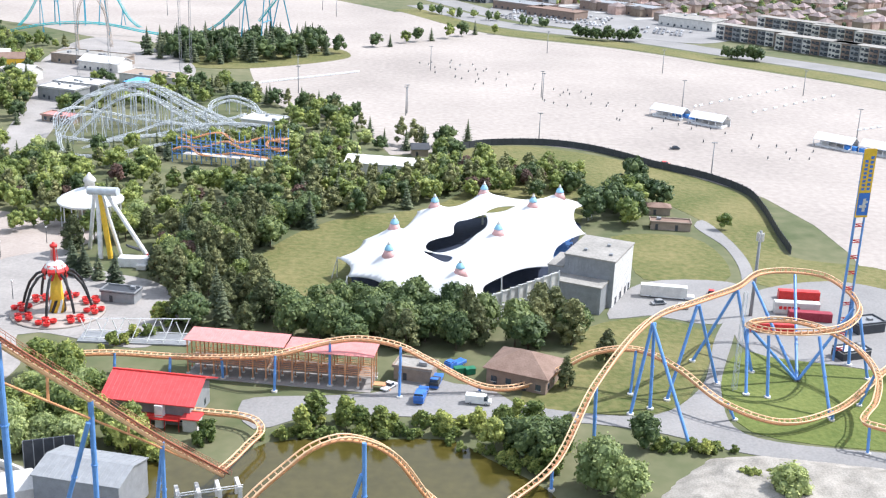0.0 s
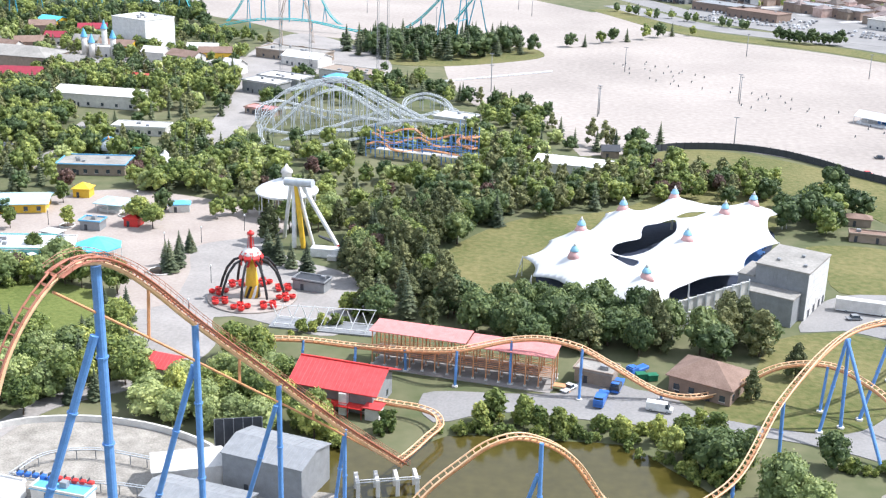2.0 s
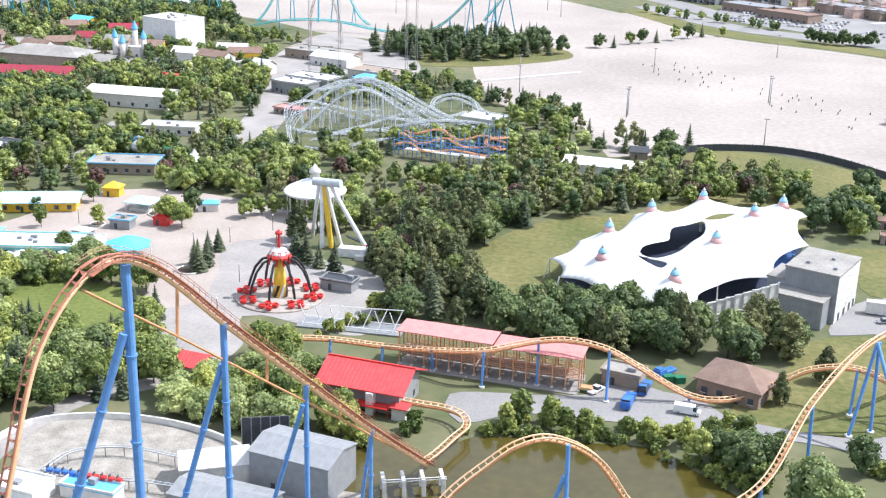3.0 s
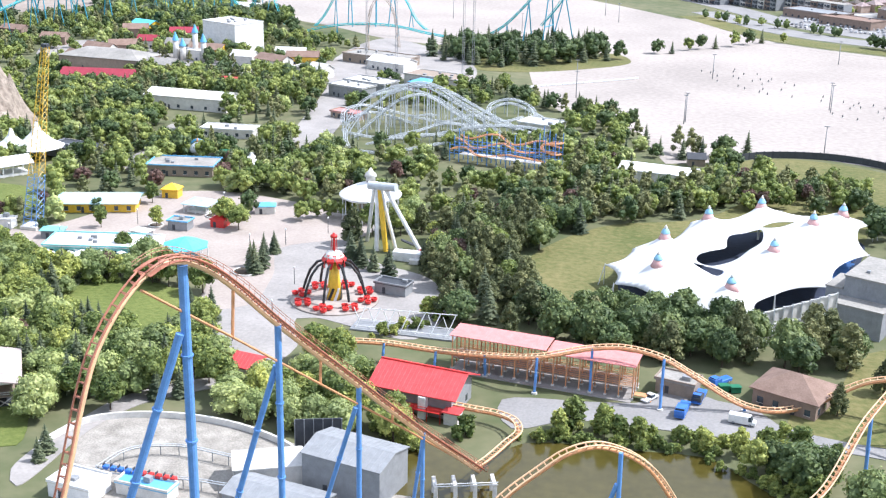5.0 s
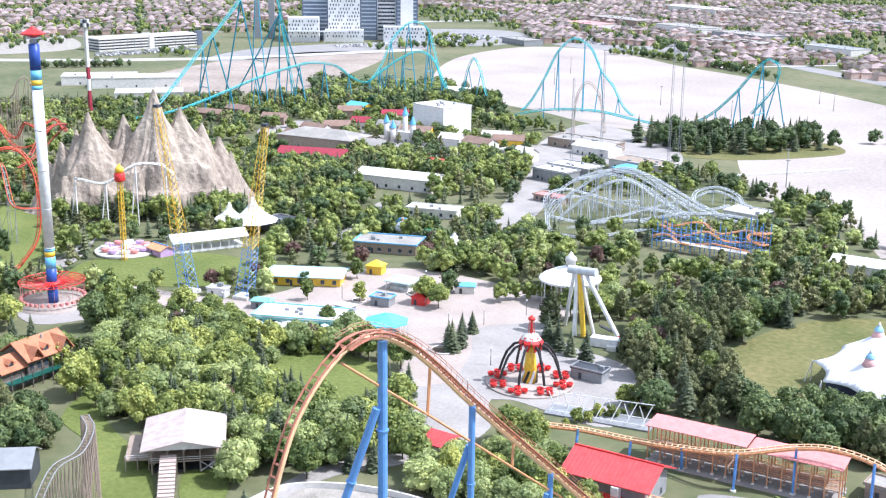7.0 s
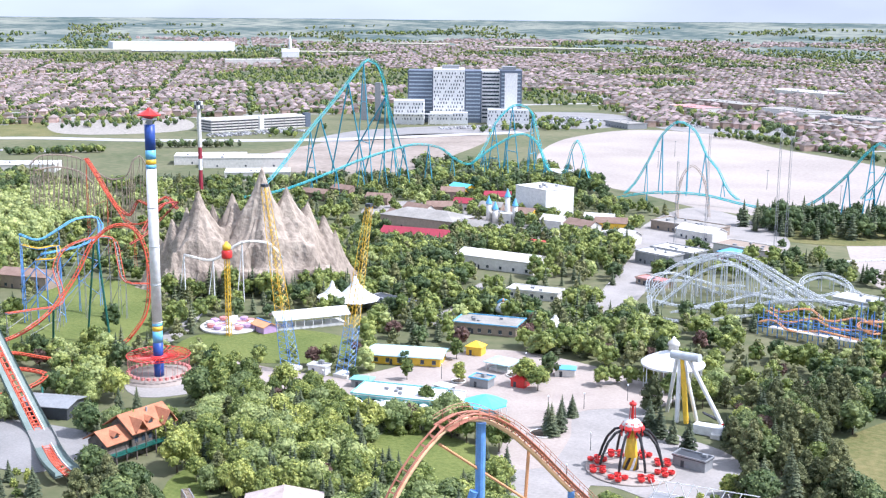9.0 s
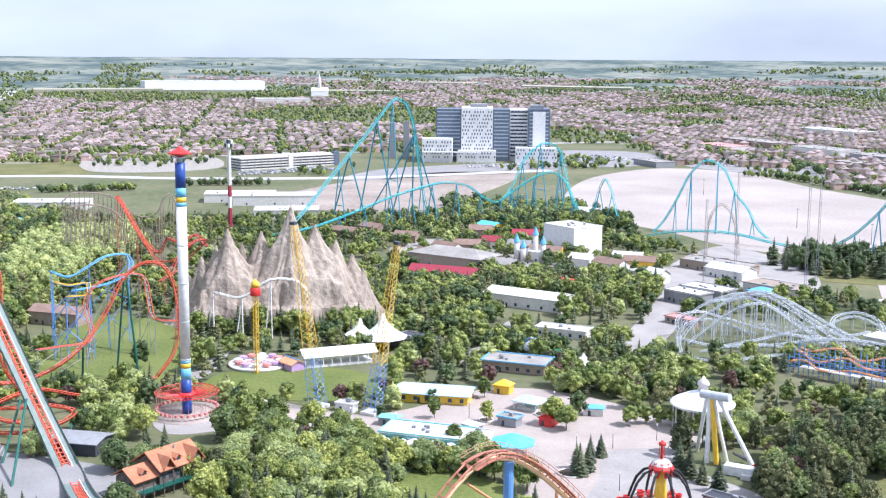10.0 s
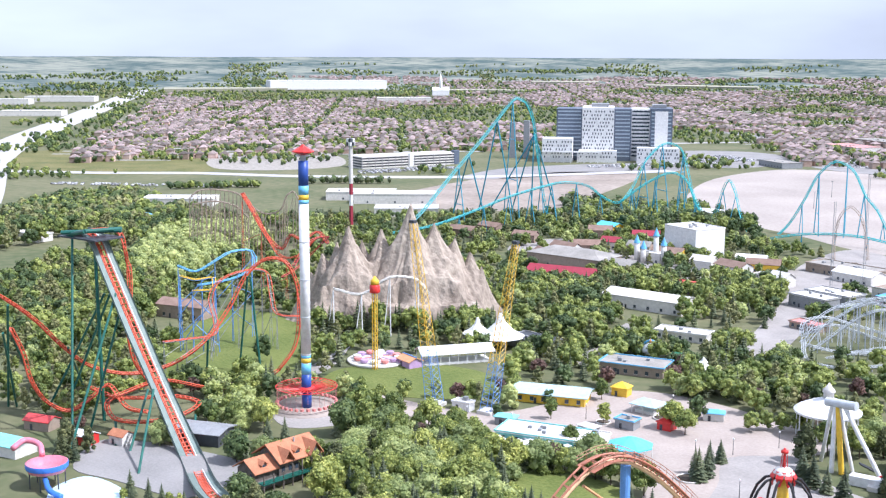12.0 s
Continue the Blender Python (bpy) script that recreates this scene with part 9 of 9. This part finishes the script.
def scatter(poly, spacing, ok=free):
    """Points about spacing apart inside a polygon, where ok allows."""
    xs, ys = [p[0] for p in poly], [p[1] for p in poly]
    out = []
    y = min(ys)
    row = 0
    while y < max(ys):
        x = min(xs) + (row % 2) * spacing / 2
        while x < max(xs):
            px, py = x + rng.uniform(-0.42, 0.42) * spacing, y + rng.uniform(-0.42, 0.42) * spacing
            if inside(px, py, poly) and ok(px, py):
                out.append((px, py))
            x += spacing
        y += spacing * 0.87
        row += 1
    return out
PINE_BELT = [(-70, 297), (-44, 288), (-47, 317), (-56, 334), (-57, 355), (-41, 384), (-8, 415), (15, 431), (52, 437), (63, 473), (38, 474), (5, 462), (-27, 450), (-60, 462), (-75, 416), (-87, 377), (-87, 346), (-77, 317)]
FRONT_BELT = [(-45, 291), (-32, 288), (-14, 285), (-3, 287), (9, 286), (39, 291), (42, 305), (32, 311), (11, 301), (-13, 315), (-29, 314), (-44, 305)]
WILLOWS = [(-113, 228), (-94, 221), (-76, 223), (-60, 222), (-60, 231), (-71, 239), (-81, 255), (-97, 266), (-101, 257), (-100, 244), (-113, 237)]
WEST_WOOD = [(-204, 275), (-190, 280), (-170, 286), (-153, 265), (-129, 273), (-115, 247), (-118, 233), (-131, 222), (-144, 212), (-157, 221), (-185, 225), (-219, 270)]
NORTH_WOOD = [(-166, 355), (-135, 395), (-144, 451), (-114, 462), (-70, 458), (-48, 457), (-32, 481), (-75, 518), (-94, 534), (-163, 475), (-171, 442), (-187, 401), (-186, 356)]
CENTRE_WOOD = [(-245, 265), (-239, 281), (-227, 308), (-202, 304), (-186, 313), (-157, 312), (-152, 287), (-157, 247), (-195, 224), (-229, 231), (-239, 251)]
RIGHT_CLUMP = [(51, 403), (71, 402), (75, 427), (87, 425), (85, 452), (58, 432)]
ROCK_WOOD = [(-356, 429), (-345, 451), (-313, 471), (-277, 464), (-221, 426), (-261, 503), (-219, 529), (-239, 601), (-296, 584), (-326, 547), (-340, 502), (-366, 469)]
ROCK_WOOD2 = [(-262, 390), (-245, 411), (-216, 398), (-197, 390), (-176, 395), (-158, 406), (-140, 417), (-148, 470), (-170, 491), (-209, 467), (-235, 464), (-265, 445), (-257, 404)]
LEFT_WOOD = [(-549, 359), (-597, 430), (-562, 456), (-495, 440), (-436, 376), (-420, 330), (-407, 291), (-426, 277)]
WILLOW_FAR = [(-520, 421), (-478, 413), (-517, 491), (-539, 553), (-605, 598), (-629, 546), (-589, 487)]
VILLAGE_WOOD = [(-295, 500), (-267, 545), (-214, 556), (-192, 600), (-220, 642), (-260, 602), (-313, 594), (-344, 559), (-351, 536)]
BACK_WOOD = [(-660, 434), (-685, 503), (-610, 500), (-620, 553), (-643, 623), (-775, 673), (-864, 711), (-883, 669), (-866, 604), (-811, 534), (-768, 440)]
COASTER_ISLE = [(-119, 699), (-90, 736), (-64, 753), (-74, 785), (-100, 816), (-139, 793), (-148, 744), (-189, 723), (-195, 755)]
TEAL_WOOD = [(-493, 843), (-419, 776), (-355, 723), (-366, 798), (-299, 781), (-334, 860), (-396, 918), (-461, 892), (-518, 897)]
POND_BANK = [(-32, 233), (-30, 242), (-9, 244), (14, 245), (23, 250), (34, 240), (32, 227), (23, 221), (14, 230), (4, 239), (-17, 237)]
def clear_of_things(x, y):
    return free(x, y, 0.5, ())


def grove(poly, spacing, kinds, lo=0.8, hi=1.25, ok=free):
    spots = scatter(poly, spacing, ok)
    spots.sort(key=lambda p: math.hypot(*p))
    for x, y in spots:
        k = kinds[int(rng.integers(len(kinds)))]
        tree(k, x, y, rng.uniform(lo, hi))


grove(WILLOWS, 6.5, ["willow", "broad", "broad"], 0.7, 1.0)
grove(WEST_WOOD, 6.5, ["broad", "broad", "spruce", "spruce", "willow"], 0.75, 1.1)
grove(FRONT_BELT, 7.5, ["maple", "maple", "maple", "pine"], 0.95, 1.2)
grove(POND_BANK, 5.0, ["young", "shrub", "shrub"], 0.8, 1.2)
grove(CENTRE_WOOD, 7.6, ["broad", "broad", "willow", "willow", "spruce"], 0.75, 1.15)
grove(PINE_BELT, 7.2, ["pine", "pine", "pine", "spruce", "maple", "broad"], 0.85, 1.2)
grove(RIGHT_CLUMP, 8.0, ["broad", "maple"], 1.0, 1.3)
grove(NORTH_WOOD, 7.4, ["broad", "broad", "broad", "spruce", "willow", "pine"], 0.75, 1.05)
grove(ROCK_WOOD2, 7.4, ["broad", "broad", "spruce", "spruce", "pine", "maple"], 0.8, 1.15)
grove(LEFT_WOOD, 8.5, ["broad", "broad", "maple", "pine"], 1.0, 1.4)
grove(ROCK_WOOD, 9.0, ["broad", "spruce", "pine", "maple"], 0.9, 1.2)
grove(WILLOW_FAR, 9.5, ["willow"], 1.2, 1.6)
grove(VILLAGE_WOOD, 9.0, ["broad", "broad", "spruce", "maple"], 0.9, 1.2)
grove(BACK_WOOD, 10.0, ["broad", "maple", "pine"], 1.0, 1.4)
ISLE = [(-185.0, 714.0), (-153.9, 689.1), (-116.9, 705.1), (-82.7, 731.2), (-68.5, 747.3), (-76.1, 770.2), (-111.9, 790.1), (-147.9, 781.2), (-179.0, 754.5), (-190.7, 729.6)]
grove(ISLE, 9.0, ["spruce", "spruce", "spruce", "maple", "maple"], 1.1, 1.7, clear_of_things)
grove([(-28.5, 419.4), (-5.9, 431.5), (18.2, 450.8), (47.1, 450.6), (57.4, 463.1), (49.5, 478.7), (25.9, 475.2), (2.5, 463.8), (-19.5, 447.1)], 8.0, ["broad", "maple", "pine", "broad"], 0.7, 1.05, clear_of_things)
grove([(-417.7, 271.5), (-393.9, 294.6), (-350.5, 290.2), (-309.7, 243.8), (-345.5, 236.4), (-354.8, 229.4)], 8.5, ["broad", "broad", "young", "pine"], 0.7, 1.0)
grove([(-325.1, 290.0), (-338.2, 319.8), (-306.9, 313.0), (-274.8, 277.2), (-284.0, 262.7)], 8.0, ["broad", "young", "willow"], 0.7, 1.0)
grove([(-308.5, 210.2), (-313.2, 237.3), (-298.9, 230.5), (-293.0, 209.1)], 6.0, ["spruce", "pine", "shrub"], 0.6, 0.9)
grove([(-270.4, 214.1), (-248.4, 218.2), (-229.5, 207.3), (-252.3, 195.5)], 6.0, ["spruce", "shrub", "young"], 0.6, 0.9)
grove([(-237.4, 221.3), (-219.7, 231.9), (-196.3, 208.7), (-197.6, 197.6), (-215.8, 199.7)], 6.5, ["pine", "maple", "spruce"], 0.7, 1.0)
grove([(-221.1, 237.9), (-209.8, 248.0), (-191.7, 232.4), (-198.6, 223.0)], 6.5, ["broad", "young", "shrub"], 0.6, 0.9)
grove([(-12, 424), (3, 428), (16, 433), (30, 434), (42, 434), (54, 436), (57, 462), (30, 470), (4, 458), (-12, 448)], 7.0, ["broad", "pine", "maple", "broad", "copper"], 0.7, 1.0, lambda x, y: free(x, y, -2, ()))
grove(TEAL_WOOD, 10.0, ["maple", "broad", "spruce"], 1.0, 1.4)
# shrubs along the pond and paths
for (x0, y0), (x1, y1), n in (((-37.8, 235.5), (3.6, 239.7), 22), ((-29.8, 242.2), (14.0, 246.1), 12), ((3.7, 234.8), (22.8, 221.3), 9), ((48.9, 235.9), (65.5, 237.1), 12), ((62.2, 221.9), (81.2, 225.8), 8), ((-85.9, 278.6), (-69.5, 300.6), 9), ((-191.1, 286.9), (-169.6, 301.5), 9), ((-220.5, 298.8), (-204.9, 301.9), 7), ((-69.9, 227.8), (-58.1, 222.8), 8)):
    for k in range(n):
        s = k / (n - 1)
        tree("shrub", x0 + (x1 - x0) * s + rng.uniform(-1.5, 1.5), y0 + (y1 - y0) * s + rng.uniform(-1.5, 1.5), rng.uniform(0.5, 1.15))
# woods that fill the rest of the park
PARK = [(-126, 252), (-160, 232), (-230, 230), (-320, 235), (-450, 300), (-560, 420), (-680, 520), (-660, 640), (-560, 720), (-440, 880), (-330, 780), (-220, 730), (-90, 600), (-20, 520), (60, 480), (-60, 380), (-70, 320), (-120, 300)]
for x, y in scatter(PARK, 9.6):
    if noise.noise((x / 38, y / 38, 4)) > -0.28:
        kind = (("broad",) * 5 + ("spruce",) * 3 + ("maple",) * 2 + ("pine", "pine", "willow", "copper"))[int(rng.integers(14))]
        tree("maple" if kind == "copper" and math.hypot(x, y) > 480 else kind, x, y, rng.uniform(0.65, 1.1))
# planted rows along the lot and streets
for (x0, y0), (x1, y1), n, ks in (((-89.4, 589.2), (-42.7, 557.9), 11, ("spruce", "maple", "pine")), ((-25.1, 509.5), (-8.9, 506.9), 6, ("spruce", "pine")), ((-2.7, 510.8), (7.3, 516.8), 3, ("spruce", "maple")), ((-51.0, 778.6), (29.2, 862.4), 9, ("maple", "spruce", "broad")), ((-27.5, 972.4), (35.4, 929.7), 8, ("maple", "broad")),
                                  ((52.1, 912.4), (73.4, 909.0), 4, ("maple",)), ((89.9, 856.1), (133.1, 845.7), 10, ("maple",)), ((180.9, 787.1), (205.0, 786.0), 7, ("maple",)), ((-358.7, 1265.6), (-266.7, 1230.1), 22, ("maple", "broad")), ((-237.9, 1199.0), (-175.3, 1139.1), 18, ("maple", "broad")), ((-373.7, 1336.7), (-244.1, 1185.4), 22, ("maple", "broad")), ((-234.1, 1191.1), (-161.7, 1112.9), 14, ("maple",)),
                                  ((-857.8, 745.5), (-801.3, 807.7), 26, ("maple", "broad")), ((-866.1, 643.9), (-801.9, 653.0), 18, ("maple",)), ((-1183.8, 1089.3), (-1062.5, 1223.6), 40, ("broad", "maple")), ((-791.3, 860.1), (-730.0, 907.8), 24, ("maple", "spruce")), ((-606.2, 670.9), (-571.4, 689.8), 16, ("spruce",)), ((-825.1, 544.0), (-843.2, 621.0), 16, ("maple", "broad"))):
    for k in range(n):
        s = k / max(1, n - 1)
        tree(ks[k % len(ks)], x0 + (x1 - x0) * s + rng.uniform(-3, 3), y0 + (y1 - y0) * s + rng.uniform(-5, 5), rng.uniform(0.8, 1.2))
for k in range(40):
    p = Vector((-355.9, 391.3, 0)).lerp(Vector((-292.3, 446.0, 0)), (k + rng.uniform(-0.4, 0.4)) / 39)
    tree("spruce" if k % 4 else "broad", p.x + rng.uniform(-3, 3), p.y + rng.uniform(-6, 4), rng.uniform(0.9, 1.5))
# single trees
for kind, x, y, s in (("young", -229.9, 360.8, 1.10), ("young", -203.0, 344.4, 1.20), ("maple", -213.2, 359.6, 0.60), ("young", -200.0, 375.7, 1.20), ("young", -185.2, 349.7, 1.20), ("broad", -182.9, 323.2, 0.70), ("maple", -220.5, 337.1, 0.50), ("broad", -293.3, 411.6, 0.90), ("spruce", -293.3, 424.6, 1.10), ("pine", -283.4, 419.0, 1.00), ("broad", -164.0, 359.2, 1.00), ("broad", -158.0, 356.1, 0.90), ("maple", -161.0, 373.2, 1.00), ("broad", -141.2, 372.3, 0.80), ("broad", -138.1, 377.0, 0.75), ("broad", -132.8, 378.6, 0.75), ("broad", -128.2, 382.0, 0.75), ("spruce", -139.5, 322.8, 0.90), ("spruce", -138.0, 330.0, 0.80), ("spruce", -137.3, 336.9, 0.75), ("young", -259.1, 316.8, 1.20), ("young", -265.3, 316.5, 1.20), ("maple", -261.9, 336.9, 0.70), ("maple", -249.2, 288.4, 1.25), ("willow", -181.5, 285.6, 0.60),
                      ("maple", 22.1, 228.7, 1.15), ("maple", 16.8, 234.5, 0.8), ("maple", 26.5, 230.2, 0.9), ("broad", 12.4, 232.8, 0.75), ("willow", 34.3, 217.6, 1.25), ("willow", 39.7, 214.5, 0.9), ("maple", 46.5, 236.9, 0.85), ("young", -27.4, 241.8, 1.35), ("young", -20.5, 241.5, 1.2), ("young", -16.8, 239.8, 1.0), ("young", -12.6, 239.4, 1.1), ("pine", 43.3, 282.5, 0.8), ("pine", 31.5, 266.9, 0.7),
                      ("maple", 73.8, 450.2, 1.55), ("broad", 99.6, 403.9, 0.7), ("willow", 73.2, 216.0, 0.9), ("shrub", -50.4, 233.1, 1.6), ("shrub", -51.7, 230.3, 1.2), ("spruce", -134.8, 199.9, 0.7), ("spruce", -134.4, 196.1, 0.6), ("spruce", -115.7, 248.8, 0.7), ("spruce", -132.4, 277.4, 0.8), ("spruce", -142.0, 285.4, 0.7), ("spruce", -136.2, 317.7, 1.0), ("spruce", -135.3, 322.3, 0.9), ("spruce", -137.4, 336.9, 0.8), ("spruce", -132.2, 278.3, 0.9),
                      ("spruce", -110.8, 334.3, 1.1), ("spruce", -107.1, 333.2, 1.0), ("spruce", -102.1, 330.5, 0.9), ("spruce", -95.9, 326.3, 1.0), ("spruce", -250.1, 287.9, 1.15), ("broad", -260.8, 315.7, 0.75), ("young", -264.6, 315.6, 1.3), ("broad", -259.8, 334.2, 0.7), ("maple", -339.0, 341.2, 1.2), ("broad", -315.6, 353.3, 1.4), ("spruce", -313.8, 360.0, 1.3)):
    tree(kind, x, y, s)
for k in range(10):
    tree("young", *((Vector((-77.0, 298.0, 0)).lerp(Vector((-71.3, 304.4, 0)), k / 9)).to_2d()), 0.85)
# suburb street trees and field hedges
for _ in range(30000):
    d, a = 1000 + 2600 * rng.random() ** 0.75, radians(rng.uniform(-18, 62))
    x, y = -math.sin(a) * d, math.cos(a) * d
    if suburb_ok(x, y, d) or (d > 1250 and noise.noise((x / 160, y / 160, 9)) > 0.12):
        if free(x, y):
            far_tree(("maple", "broad")[int(rng.integers(2))], x, y, rng.uniform(0.7, 1.15))
# bands of woodland across the far plain
for (x0, y0), (x1, y1), n, wide in (((-2735.9, 1666.0), (-2761.1, 2306.5), 150, 60), ((-3203.9, 2138.7), (-3004.8, 2700.0), 150, 70), ((-2571.6, 2507.4), (-2453.1, 2623.5), 60, 40), ((-2011.8, 2409.1), (-1697.3, 2801.4), 130, 40), ((-2191.7, 3502.9), (-1976.6, 3713.1), 130, 70), ((-1682.6, 3234.8), (-1064.1, 3794.5), 220, 60), ((-1382.1, 968.2), (-2123.2, 1755.3), 110, 25), ((-992.0, 2822.5), (-437.2, 2815.6), 160, 60), ((-517.6, 1588.5), (-265.9, 1288.1), 50, 20)):
    for k in range(n):
        s = rng.random()
        far_tree(("maple", "maple", "broad")[int(rng.integers(3))], x0 + (x1 - x0) * s + rng.uniform(-wide, wide), y0 + (y1 - y0) * s + rng.uniform(-wide, wide), rng.uniform(1.0, 1.7))
# copses and hedges over the fields beyond the suburb
for _ in range(16000):
    d, a = rng.uniform(2900, 4500), radians(rng.uniform(-12, 62))
    x, y = -math.sin(a) * d, math.cos(a) * d
    if noise.noise((a * 16, d / 260, 5)) > 0.16:
        far_tree(("maple", "broad", "pine")[int(rng.integers(3))], x, y, rng.uniform(0.8, 1.5), rise(d) + 2)
for x, y, k in YARD_TREES:
    if rng.random() < 0.75 and free(x, y):
        far_tree(("maple", "broad")[int(rng.integers(2))], x, y, k)
plant_far()
